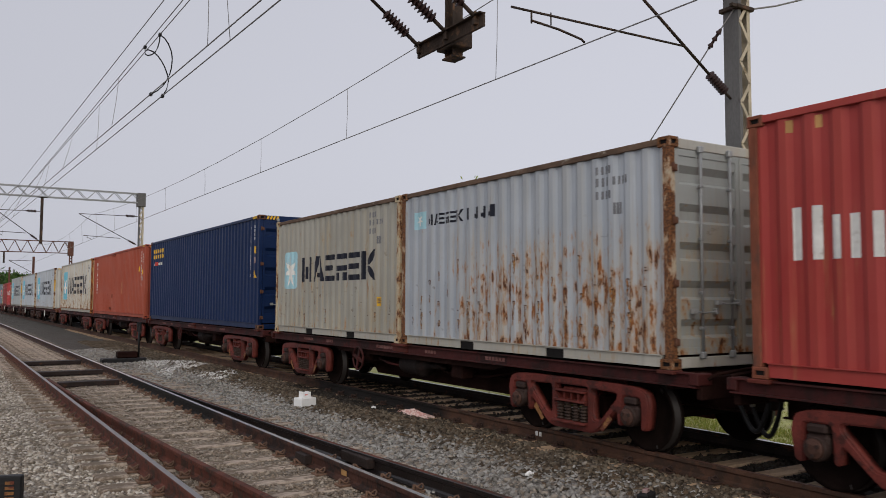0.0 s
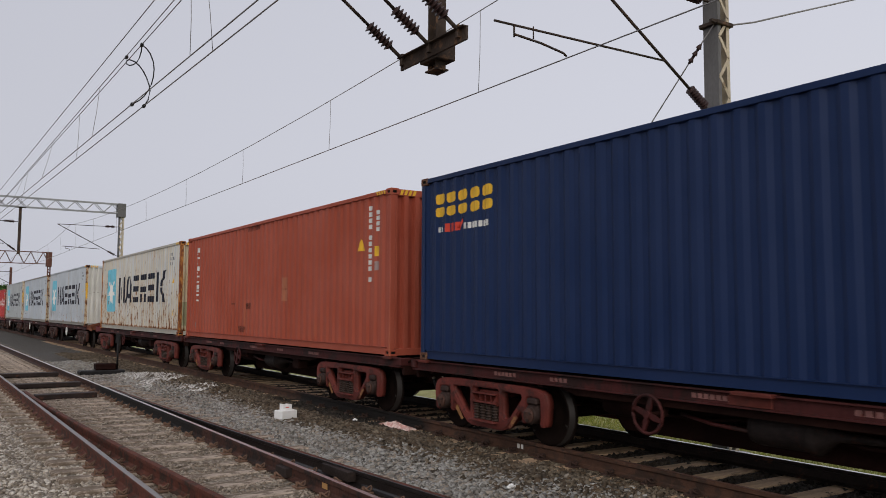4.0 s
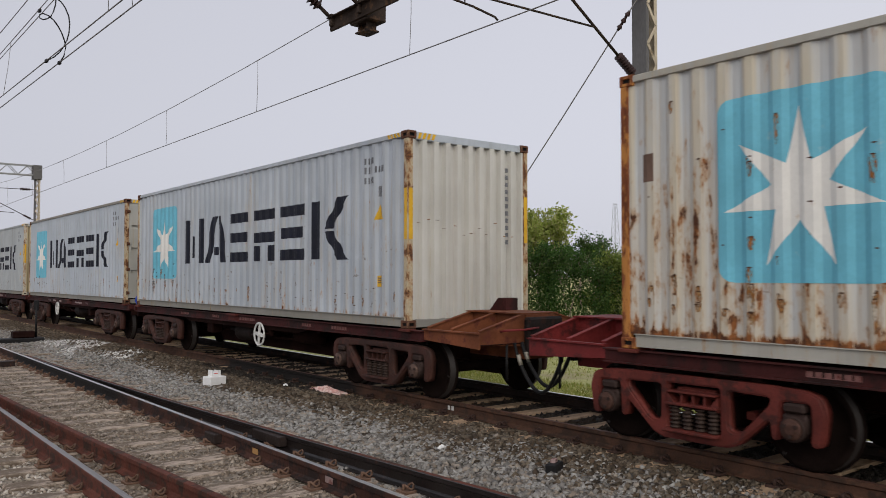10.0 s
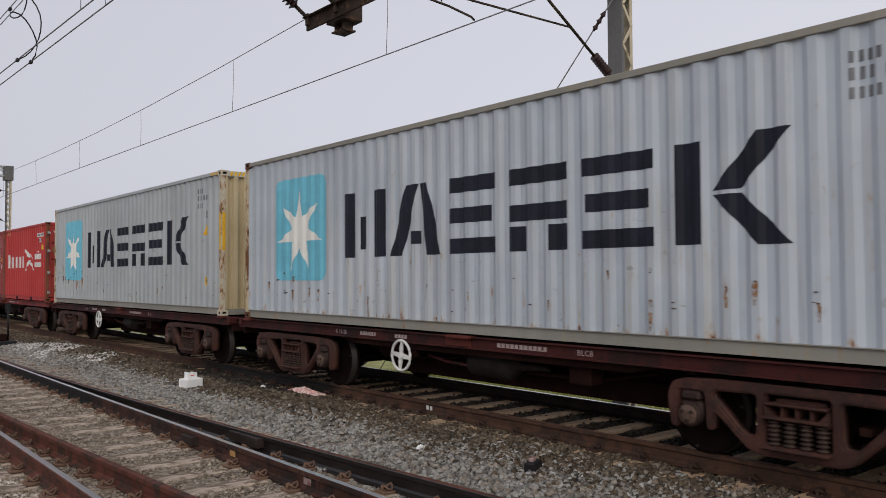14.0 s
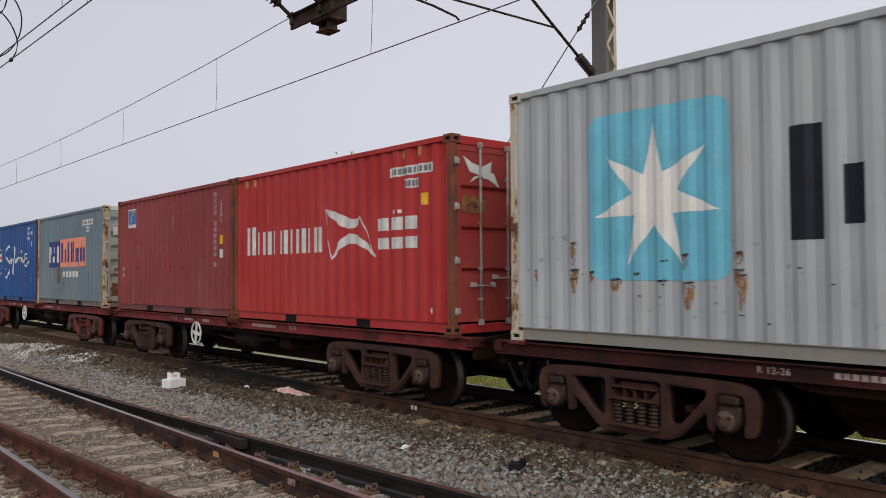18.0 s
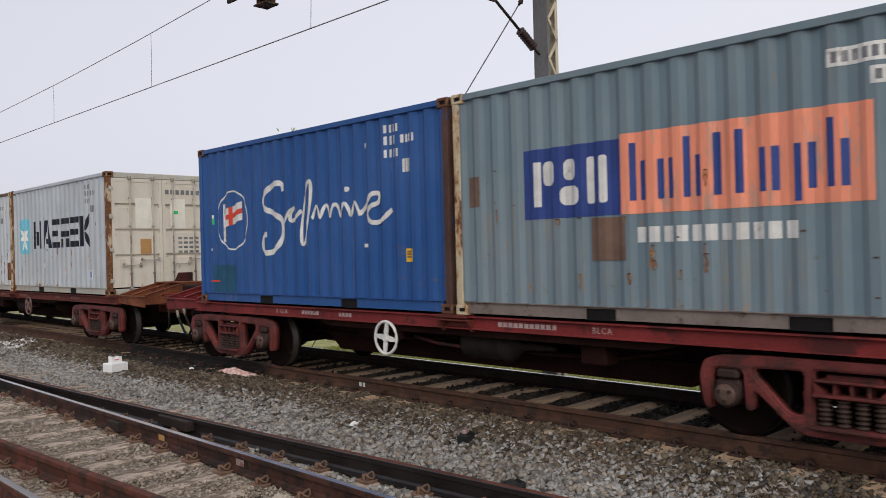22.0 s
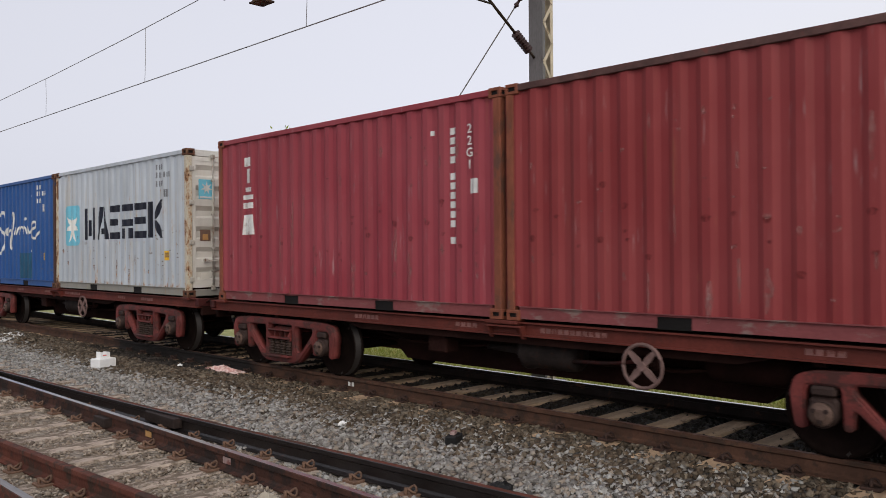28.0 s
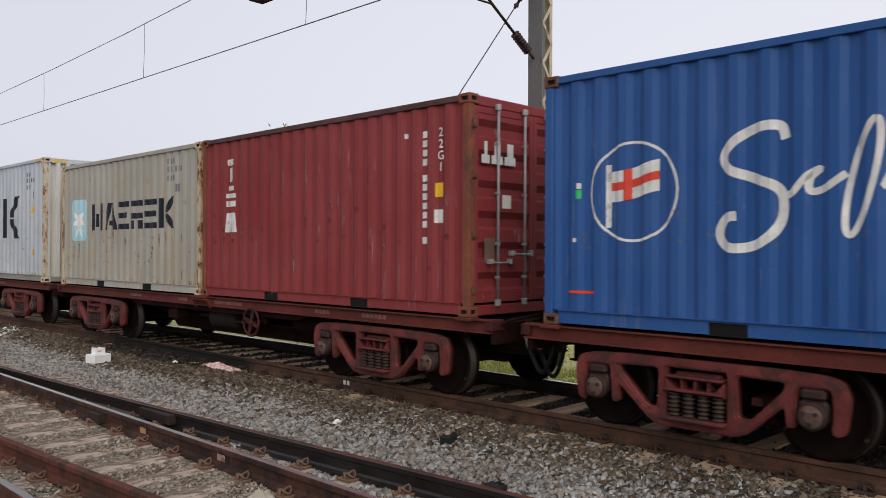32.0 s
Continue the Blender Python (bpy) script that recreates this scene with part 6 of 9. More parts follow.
M_GEAR = surf("brake_gear_grimy", (0.020, 0.015, 0.014), 0.7, 0.0, 0.35, 5, 40, 0.3, second=(0.035, 0.016, 0.012), amount=0.4, spec=0.12)
M_PLATFORM = surf("platform_orange_rust", (0.185, 0.060, 0.026), 0.75, 0, 0.3, 1.8, 30, 0.3, second=(0.11, 0.030, 0.020), amount=0.5)
AXLE = 2.07      # between the two axles of a bogie
WHEEL_R = 0.42


def wheelset_mesh():
    bm = bmesh.new()
    tube(bm, (-1.02, 0, 0), (1.02, 0, 0), 0.075, 12)
    for s in (-1, 1):
        a = s * 0.838
        prof = [(a - s * 0.035, 0.10), (a - s * 0.035, 0.16), (a - s * 0.005, 0.20), (a - s * 0.005, 0.34), (a - s * 0.05, 0.36), (a - s * 0.055, 0.448), (a - s * 0.03, 0.450), (a - s * 0.022, 0.425), (a + s * 0.07, 0.418), (a + s * 0.075, 0.37), (a + s * 0.04, 0.345), (a + s * 0.03, 0.20), (a + s * 0.06, 0.16), (a + s * 0.06, 0.10)]
        lathe(bm, prof, (0, 0, 0), "x", 28)
        for k in range(3):
            t = 2 * math.pi * k / 3
            box(bm, a + s * 0.062 - 0.014, a + s * 0.062 + 0.014, math.cos(t) * 0.38 - 0.02, math.cos(t) * 0.38 + 0.02, math.sin(t) * 0.38 - 0.012, math.sin(t) * 0.38 + 0.012, 0, 1)
    for f in bm.faces:
        c = f.calc_center_median()
        r = math.hypot(c.y, c.z)
        if 0.415 < r < 0.43 and abs(c.x) > 0.8:
            f.material_index = 1
    return mesh_object("wheelset", fixed(bm), [M_WHEEL, M_TREAD])


def side_frame_mesh(mat):
    """A cast bogie side: rounded ends over the axles, slanted struts, a window for the springs."""
    def round_off(pts, r):
        out = []
        n = len(pts)
        for i, p in enumerate(pts):
            p, a, b = Vector(p), Vector(pts[i - 1]), Vector(pts[(i + 1) % n])
            k = min(r, (a - p).length * 0.45, (b - p).length * 0.45)
            u, v = p + (a - p).normalized() * k, p + (b - p).normalized() * k
            out += [u, u * 0.25 + p * 0.5 + v * 0.25, v]
        return out
    half = [(0.78, 0.775), (1.12, 0.760), (1.265, 0.715), (1.315, 0.58), (1.295, 0.42), (1.270, 0.275), (1.170, 0.275), (1.185, 0.44), (1.175, 0.645), (0.905, 0.645), (0.895, 0.50), (0.885, 0.29), (0.810, 0.29), (0.795, 0.465), (0.475, 0.175), (0.36, 0.135)]
    outer = round_off(half + [(-a, b) for a, b in half[::-1]], 0.045)
    holes = []
    tri = [(0.375, 0.676), (0.800, 0.664), (0.795, 0.600), (0.505, 0.298), (0.385, 0.298)]
    holes.append(round_off(tri, 0.05))
    holes.append(round_off([(-a, b) for a, b in tri], 0.05))
    holes.append(round_off([(-0.295, 0.235), (0.295, 0.235), (0.295, 0.690), (-0.295, 0.690)], 0.03))
    bm = bmesh.new()
    rims = []
    for loop in [outer] + holes:
        vs = [bm.verts.new((-0.06, p[0], p[1])) for p in loop]
        rims += [bm.edges.new((vs[i], vs[(i + 1) % len(vs)])) for i in range(len(vs))]
    bmesh.ops.triangle_fill(bm, use_beauty=True, use_dissolve=False, edges=rims, normal=(-1, 0, 0))
    ext = bmesh.ops.extrude_face_region(bm, geom=list(bm.faces))
    for v in ext["geom"]:
        if isinstance(v, bmesh.types.BMVert):
            v.co.x += 0.13
    bmesh.ops.recalc_face_normals(bm, faces=bm.faces)
    es = [e for e in bm.edges if len(e.link_faces) == 2 and e.calc_face_angle() > 1.2 and max(v.co.x for v in e.verts) < 0]
    bmesh.ops.bevel(bm, geom=es, offset=0.018, segments=2, affect="EDGES")
    box(bm, -0.15, 0.15, -0.30, 0.30, 0.215, 0.245, 0.008)
    for f in bm.faces:
        f.smooth = abs(f.normal.x) < 0.98
    return mesh_object("side_frame", bm, mat)


def spring_mesh():
    bm = bmesh.new()
    prof = []
    for i in range(6):
        z = 0.245 + i * 0.039
        prof += [(z, 0.036), (z + 0.007, 0.058), (z + 0.021, 0.058), (z + 0.028, 0.036)]
    lathe(bm, prof, (0, 0, 0), "z", 12)
    return mesh_object("coil_spring", fixed(bm), M_SPRING)


def axle_box_mesh(mat):
    bm = bmesh.new()
    box(bm, -0.075, 0.05, -0.118, 0.118, 0.36, 0.55, 0.03)
    box(bm, -0.085, 0.05, -0.10, 0.10, 0.555, 0.64, 0.02)
    lathe(bm, [(0.06, 0.118), (-0.10, 0.118), (-0.115, 0.105)], (0, 0, 0.42), "x", 20, 0)
    lathe(bm, [(-0.110, 0.098), (-0.135, 0.095), (-0.142, 0.080), (-0.142, 0.05), (-0.150, 0.045)], (0, 0, 0.42), "x", 20, 1)
    for k in range(3):
        a = 2 * math.pi * k / 3 + 0.5
        tube(bm, (-0.14, 0.058 * math.cos(a), 0.42 + 0.058 * math.sin(a)), (-0.158, 0.058 * math.cos(a), 0.42 + 0.058 * math.sin(a)), 0.020, 6, slot=0)
    return mesh_object("axle_box", fixed(bm), [M_AXLEBOX, M_CAPDARK if mat is M_BOGIE_OLD else M_CAP])


def bolster_mesh(mat):
    bm = bmesh.new()
    box(bm, -1.12, 1.12, -0.23, 0.23, 0.565, 0.655, 0.02)
    box(bm, -0.45, 0.45, -0.25, 0.25, 0.655, 0.78, 0.02)
    for s in (-1, 1):
        # the end of the bolster in the spring window: two ledges with webs between, and friction wedges
        box(bm, s * 1.14 - 0.08, s * 1.14 + 0.08, -0.27, 0.27, 0.600, 0.622, 0.006)
        box(bm, s * 1.14 - 0.09, s * 1.14 + 0.09, -0.29, 0.29, 0.478, 0.505, 0.006)
        for k in (-0.13, 0.0, 0.13):
            box(bm, s * 1.12 - 0.06, s * 1.12 + 0.06, k - 0.014, k + 0.014, 0.505, 0.600)
        for k in (-1, 1):
            prism(bm, [(k * 0.285, 0.46), (k * 0.285, 0.60), (k * 0.20, 0.505)], "x", s * 1.13 - 0.07, s * 1.13 + 0.07)
    box(bm, -0.9, 0.9, 0.40, 0.50, 0.38, 0.46, 0.01)
    box(bm, -0.9, 0.9, -0.50, -0.40, 0.38, 0.46, 0.01)
    return mesh_object("bogie", fixed(bm), mat)


WHEELSET = wheelset_mesh()
SPRING = spring_mesh()
FRAMES = {m.name: (side_frame_mesh(m), axle_box_mesh(m), bolster_mesh(m)) for m in (M_BOGIE, M_BOGIE_BROWN, M_BOGIE_OLD)}
WHEELS = []


def bogie(wagon, y, mat, striped=False):
    frame_me, box_me, bol_me = FRAMES[mat.name]
    b = part("bogie", bol_me, None, wagon, at=pose(0, y, 0))
    for s in (-1, 1):
        part("side_frame", frame_me, None, b, at=pose(s * 1.12, 0, 0))
        for a in (-AXLE / 2, AXLE / 2):
            part("axle_box", box_me, None, b, at=pose(s * 1.12, a, 0, 0, 0, 0 if s < 0 else 180))
        for a in (-0.215, -0.072, 0.072, 0.215):
            part("coil_spring", SPRING, None, b, at=pose(s * 1.15, a, 0))
    # plank, and an added dark block that stands in for shade behind the springs
    bm = bmesh.new()
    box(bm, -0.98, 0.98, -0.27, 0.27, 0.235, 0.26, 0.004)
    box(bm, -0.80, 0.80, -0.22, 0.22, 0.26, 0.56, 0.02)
    part("spring_plank_fill", bm, M_UNDER, b)
    if striped:
        for k in (-1, 1):
            bm = bmesh.new()
            prism(bm, [(k * 0.53, 0.215), (k * 0.575, 0.185), (k * 0.735, 0.345), (k * 0.69, 0.395)], "x", -1.1875, -1.1815)
            part("paint_stripe", fixed(bm), M_TAN_WORN, b, "worn tan paint stripe")
    for a in (-AXLE / 2, AXLE / 2):
        WHEELS.append((part("wheelset", WHEELSET, None, b, at=pose(0, a, WHEEL_R)), a))


def handwheel_mesh(mat, turn=0.12):
    bm = bmesh.new()
    n = 28
    ring = []
    for i in range(n):
        a = 2 * math.pi * i / n
        ring.append((0, 0.208 * math.cos(a), 0.208 * math.sin(a)))
    pipe(bm, ring + [ring[0]], 0.020, 6)
    for k in range(4):
        a = 2 * math.pi * k / 4 + turn
        c, s = math.cos(a), math.sin(a)
        vs = [bm.verts.new((x, c * r - s * w, s * r + c * w)) for x in (-0.012, 0.012) for r, w in ((0.0, -0.018), (0.085, -0.034), (0.202, -0.019), (0.202, 0.019), (0.085, 0.034), (0.0, 0.018))]
        for q in [(0, 1, 2, 3, 4, 5), (11, 10, 9, 8, 7, 6)] + [(j, 6 + j, 6 + (j + 1) % 6, (j + 1) % 6) for j in range(6)]:
            bm.faces.new([vs[i] for i in q])
    tube(bm, (-0.03, 0, 0), (0.03, 0, 0), 0.045, 10)
    return mesh_object("handwheel", fixed(bm), mat)


HANDWHEELS = {m.name: handwheel_mesh(m, a) for m, a in ((M_WHITE, 0.12), (M_WAGON, 0.3), (M_HANDDULL, 0.74))}


def coupled_hoses(w, end, span, hoses):
    """Brake hoses that hang in a bow to the wagon ahead, with pale clasped ends."""
    for hx, deep in hoses:
        def bow(u):
            return (hx + 0.03 * math.sin(5 * u), end - span * u, 0.86 - deep * math.sin(math.pi * u) ** 0.75)
        bm = bmesh.new()
        pipe(bm, [bow(j / 18) for j in range(19)], 0.026, 8)
        hose = part("air_hose", bm, M_BLACK, w, "black rubber brake hose")
        bm = bmesh.new()
        x, y, z = bow(0.10)
        pipe(bm, [(x - 0.008, y + 0.02, z + 0.10), (x - 0.008, y, z + 0.03), bow(0.12)], 0.029, 6)
        part("hose_coupling", bm, M_HOSECOUP, hose, "pale metal hose coupling")


def wagon(kind, hand_y, hand_mat, frame_mat, bog_mat, group, striped=False, lettered=None):
    """A low flat wagon; y = 0 at the leading container end. kind: 'mid', 'lead' or 'tail' (a long platform at that end)."""
    w = thing("container_wagon", "oxide-red low flat container wagon on two bogies", "wagon", group)
    y0, y1 = -0.28, LONG + 0.28
    for s in (-1, 1):
        bm = bmesh.new()
        x = s * 1.13
        box(bm, x - 0.012, x + 0.012, y0, y1, 0.845, 0.968, 0.0)
        box(bm, x - 0.06, x + 0.06, y0, y1, 0.968, 0.986, 0.003)
        box(bm, x - 0.06, x + 0.06, y0, y1, 0.828, 0.845, 0.003)
        part("side_sill", bm, frame_mat, w)
        # deeper plate between the bogies
        bm = bmesh.new()
        prism(bm, [(3.1, 0.828), (3.5, 0.74), (8.7, 0.74), (9.1, 0.828)], "x", s * 1.10 - 0.010, s * 1.10 + 0.010)
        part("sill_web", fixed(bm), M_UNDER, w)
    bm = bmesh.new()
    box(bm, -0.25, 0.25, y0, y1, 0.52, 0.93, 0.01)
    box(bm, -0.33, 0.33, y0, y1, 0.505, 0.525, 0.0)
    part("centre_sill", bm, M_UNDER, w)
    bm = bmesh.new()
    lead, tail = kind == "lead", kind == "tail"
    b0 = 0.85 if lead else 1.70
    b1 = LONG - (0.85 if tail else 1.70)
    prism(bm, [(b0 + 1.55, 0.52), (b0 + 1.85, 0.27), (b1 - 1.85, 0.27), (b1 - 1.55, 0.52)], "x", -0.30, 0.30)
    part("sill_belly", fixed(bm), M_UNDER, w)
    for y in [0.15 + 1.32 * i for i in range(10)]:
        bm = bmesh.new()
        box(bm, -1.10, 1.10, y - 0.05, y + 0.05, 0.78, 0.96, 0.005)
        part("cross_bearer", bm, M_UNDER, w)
    bogie(w, b0, bog_mat, striped)
    bogie(w, b1, bog_mat, striped)
    # headstocks and couplings
    for end, s, extended in ((y0, -1, lead), (y1, 1, tail)):
        bm = bmesh.new()
        if not extended:
            lo, hi = end - 0.02 * s - 0.06, end - 0.02 * s + 0.06
            box(bm, -1.10, 1.10, lo + 0.02, hi - 0.02, 0.70, 0.95, 0.01)
            part("headstock", bm, M_UNDER, w)
            for k in (-1, 1):
                bm = bmesh.new()
                box(bm, min(k * 0.95, k * 1.19), max(k * 0.95, k * 1.19), lo, hi, 0.855, 0.985, 0.012)
                part("headstock_corner", bm, M_WAGON, w)
            bm = bmesh.new()
            box(bm, -0.16, 0.16, min(end, end + s * 0.22), max(end, end + s * 0.22), 0.66, 0.95, 0.03)
            part("drawbar", bm, M_BLACK, w)
            bm = bmesh.new()
            box(bm, -0.30, 0.26, min(end + s * 0.08, end + s * 0.24), max(end + s * 0.08, end + s * 0.24), 0.72, 1.06, 0.05)
            part("coupler_head", bm, M_BLACK, w)
            bm = bmesh.new()
            pipe(bm, [(-1.05, end + s * 0.06, 0.92), (-0.98, end + s * 0.12, 0.98), (-0.40, end + s * 0.12, 1.02), (-0.20, end + s * 0.15, 1.08)], 0.018, 6)
            part("uncoupling_rod", bm, M_UNDER, w)
            if s < 0:
                coupled_hoses(w, end, 0.49, ((-0.55, 0.50), (-0.34, 0.57)))
        else:
            far = end + s * 1.19
            skin = M_PLATFORM if lead else M_WAGON_MID
            o, f = (min(end, far), max(end, far))
            for k in (-1, 1):
                bm = bmesh.new()
                x = k * 1.12
                prism(bm, [(o, 0.86 if s > 0 else 0.80), (f, 0.80 if s > 0 else 0.86), (f, 1.0), (o, 1.0)], "x", x - 0.012, x + 0.012)
                box(bm, x - 0.05, x + 0.03, o, f, 1.0, 1.018, 0.0)
                part("platform_side", fixed(bm), skin, w)
                for yy in (end + s * 0.06, end + s * 0.58, far - s * 0.03):
                    bm = bmesh.new()
                    prism(bm, [(k * 1.10, 0.86), (k * 0.28, 0.80), (k * 0.28, 1.24), (k * 1.10, 1.03)], "y", yy - 0.012, yy + 0.012)
                    prism(bm, [(k * 1.10, 1.03), (k * 0.28, 1.24), (k * 0.28, 1.255), (k * 1.10, 1.045)], "y", yy - 0.032, yy + 0.032)
                    part("platform_rib", fixed(bm), skin, w)
            bm = bmesh.new()
            box(bm, -0.28, 0.28, o, f, 0.62, 1.24, 0.01)
            box(bm, -0.36, 0.36, o, f, 1.24, 1.256, 0.0)
            part("platform_spine", bm, skin, w)
            # floor in the shade-dark colour, so that the bays look deep
            bm = bmesh.new()
            box(bm, -1.10, 1.10, o, f, 0.845, 0.855, 0.0)
            part("platform_floor", bm, M_UNDER, w)
            if lead:
                bm = bmesh.new()
                prism(bm, [(end + s * 0.05, 1.24), (end + s * 0.42, 1.24), (end + s * 0.42, 1.44), (end + s * 0.25, 1.44)], "x", 0.06, 0.30)
                part("end_stop", fixed(bm), M_WAGON, w)
            bm = bmesh.new()
            box(bm, -0.34, 0.34, min(far, far + s * 0.12), max(far, far + s * 0.12), 0.68, 1.20, 0.03)
            box(bm, -0.13, 0.13, min(far + s * 0.10, far + s * 0.36), max(far + s * 0.10, far + s * 0.36), 0.74, 0.98, 0.02)
            part("coupler", bm, M_GEAR, w)
            bm = bmesh.new()
            prism(bm, [(-0.22, far + s * 0.30), (-0.25, far + s * 0.42), (-0.14, far + s * 0.468), (0.10, far + s * 0.460), (0.24, far + s * 0.40), (0.20, far + s * 0.29)], "z", 0.70, 1.06)
            part("coupler_head", fixed(bm), M_BLACK, w)
            bm = bmesh.new()
            pipe(bm, [(-0.75, far, 1.02), (-0.75, far + s * 0.10, 1.04), (-0.45, far + s * 0.14, 1.04), (-0.20, far + s * 0.16, 1.06)], 0.016, 6)
            part("uncoupling_rod", bm, M_WAGON_MID, w)
            if s < 0:
                coupled_hoses(w, far, 0.94, ((-0.50, 0.62), (-0.36, 0.55)))
            bm = bmesh.new()
            tube(bm, (-0.62, far - s * 0.02, 0.84), (-0.62, far - s * 0.02, 0.36), 0.018, 6)
            part("safety_strap", bm, M_BLACK, w)
    # container seats
    for y in (0.09, 6.02, 6.24, LONG - 0.09):
        for s in (-1, 1):
            bm = bmesh.new()
            box(bm, s * 1.15 - 0.09, s * 1.15 + 0.075, y - 0.12, y + 0.12, 0.955, 0.998, 0.008)
            part("container_seat", bm, M_WAGON_BRIGHT, w)
    # brake gear
    hw = HANDWHEELS[hand_mat.name]
    part("handwheel", hw, None, w, "spoked brake handwheel", at=pose(-1.27, hand_y, 0.66))
    bm = bmesh.new()
    box(bm, -1.06, -0.99, hand_y - 0.05, hand_y + 0.05, 0.62, 0.84, 0.006)
    tube(bm, (-1.26, hand_y, 0.66), (-0.99, hand_y, 0.66), 0.022, 8)
    part("handwheel_bracket", bm, M_UNDER, w)
    d = 1 if hand_y < 6 else -1
    bm = bmesh.new()
    lathe(bm, [(0.0, 0.10), (0.03, 0.17), (0.10, 0.185), (0.62, 0.185), (0.66, 0.205), (0.72, 0.205), (0.76, 0.16), (0.90, 0.05), (1.35, 0.028), (1.35, 0.0)] if d > 0 else [(-h, r) for h, r in ((0.0, 0.10), (0.03, 0.17), (0.10, 0.185), (0.62, 0.185), (0.66, 0.205), (0.72, 0.205), (0.76, 0.16), (0.90, 0.05), (1.35, 0.028), (1.35, 0.0))], (-0.80, hand_y + d * 1.0, 0.625), "y", 18)
    bm = fixed(bm)
    part("brake_cylinder", bm, M_GEAR, w, "grimy black brake cylinder")
    bm = bmesh.new()
    lathe(bm, [(h, r) for h, r in ((0.0, 0.0), (0.0, 0.10), (0.05, 0.155), (0.12, 0.17), (0.78, 0.17), (0.85, 0.155), (0.90, 0.10), (0.90, 0.0))], (-0.62, min(hand_y - d * 0.35, hand_y - d * 1.25), 0.66), "y", 18)
    bm = fixed(bm)
    part("air_reservoir", bm, M_UNDER, w)
    bm = bmesh.new()
    pipe(bm, [(-0.90, hand_y + d * 0.15, 0.66), (-0.94, hand_y + d * 0.6, 0.60), (-0.94, hand_y + d * 1.05, 0.58)], 0.022, 6)
    part("pull_rod", bm, M_WAGON, w)
    bm = bmesh.new()
    box(bm, -1.02, -0.78, hand_y + d * 3.0 - 0.16, hand_y + d * 3.0 + 0.16, 0.52, 0.78, 0.02)
    part("brake_valve_box", bm, M_UNDER, w)
    for yy, sag in ((3.4, 0.10), (6.2, 0.06)):
        bm = bmesh.new()
        pipe(bm, [(-0.72, yy, 0.70), (-0.72, yy + 0.8, 0.66 - sag), (-0.72, yy + 1.9, 0.64 - sag), (-0.72, yy + 2.6, 0.68)], 0.02, 6)
        part("brake_rod", bm, M_UNDER, w)
    bm = bmesh.new()
    box(bm, -1.12, -0.90, 6.05, 6.35, 0.86, 0.95, 0.006)
    box(bm, -1.155, -1.14, 5.95, 6.45, 0.85, 0.95, 0.004)
    if frame_mat != M_WAGON:
        box(bm, -1.25, -1.135, 5.84, 6.34, 0.925, 0.945, 0.004)
        for yy in (5.84, 6.30):
            prism(bm, [(-1.25, 0.925), (-1.143, 0.925), (-1.143, 0.80), (-1.185, 0.80)], "y", yy, yy + 0.03)
        bm = fixed(bm)
    part("centre_bracket", bm, M_WAGON_BRIGHT, w)
    # stencilled plates on the sill, too small to read
    plates = [(5.07, 0.84, 11), (lettered[1] - 0.88, 0.43, 6), (lettered[1] - 1.7, 0.30, 4)] if lettered else None
    if lettered:
        letters("BLCB" if kind == "mid" else "BLCA", 0.062, M_FADED, w, "type_mark", (-1.1445, 4.19, 0.874), 1.15)
        letters(lettered[0], 0.062, M_FADED, w, "date_mark", (-1.1445, lettered[1], 0.874), 1.1)
    for yy, wd, n in plates or ((hand_y - d * 1.6, 0.34, 4), (hand_y + d * 0.9, 0.85, 11), (hand_y + d * 2.4, 0.36, 4), (hand_y - d * 2.7, 0.5, 6), (hand_y + d * 4.2, 0.5, 6)):
        bm = bmesh.new()
        comb = [(yy - wd / 2, 0.880)]
        for q in range(n):
            a, c = yy - wd / 2 + wd * q / n, yy - wd / 2 + wd * (q + 0.72) / n
            comb += [(a, 0.933), (c, 0.933)] + ([(c, 0.884), (a + wd / n, 0.884)] if q < n - 1 else [(c, 0.880)])
        prism(bm, comb, "x", -1.146, -1.141)
        part("stencil", fixed(bm), M_FADED if lettered else M_STENCIL, w)
    return w


def plastic_bag(parent, x, y, z):
    bm = bmesh.new()
    bmesh.ops.create_icosphere(bm, subdivisions=2, radius=0.11)
    for v in bm.verts:
        n = noise.noise(v.co * 9.0)
        v.co = Vector((v.co.x * 0.55 * (1 + 2.2 * n), v.co.y * 0.7 * (1 + 2.2 * n), v.co.z * 1.5 * (1 + 1.4 * n)))
    return part("caught_bag", bm, M_BLUEBAG, parent, "crumpled blue plastic bag caught on the end", at=pose(x, y, z))


FRONTS = [0.0, 13.189, 26.586, 39.76, 52.783, 68.845, 82.087, 95.320, 108.529, 121.71, 137.787, 151.034, 164.259, 177.5, 190.751]
KINDS = ["mid", "mid", "mid", "mid", "tail", "lead", "mid", "mid", "mid", "tail", "lead", "mid", "mid", "mid", "tail"]
HANDS = [7.4, 7.6, 7.4, 7.46, 7.29, 4.74, 7.27, 7.5, 7.56, 7.28, 4.74, 4.34, 4.42, 4.46, 7.3]
HAND_MATS = [M_WAGON, M_WAGON, M_WAGON, M_WAGON, M_WAGON, M_WHITE, M_WHITE, M_WHITE, M_WHITE, M_WHITE, M_HANDDULL, M_HANDDULL, M_HANDDULL, M_WAGON, M_WAGON]
BROWN = {5, 6, 7, 8}
NEAR_SIDE = TRACK_X - WIDE / 2
TRAIN = []
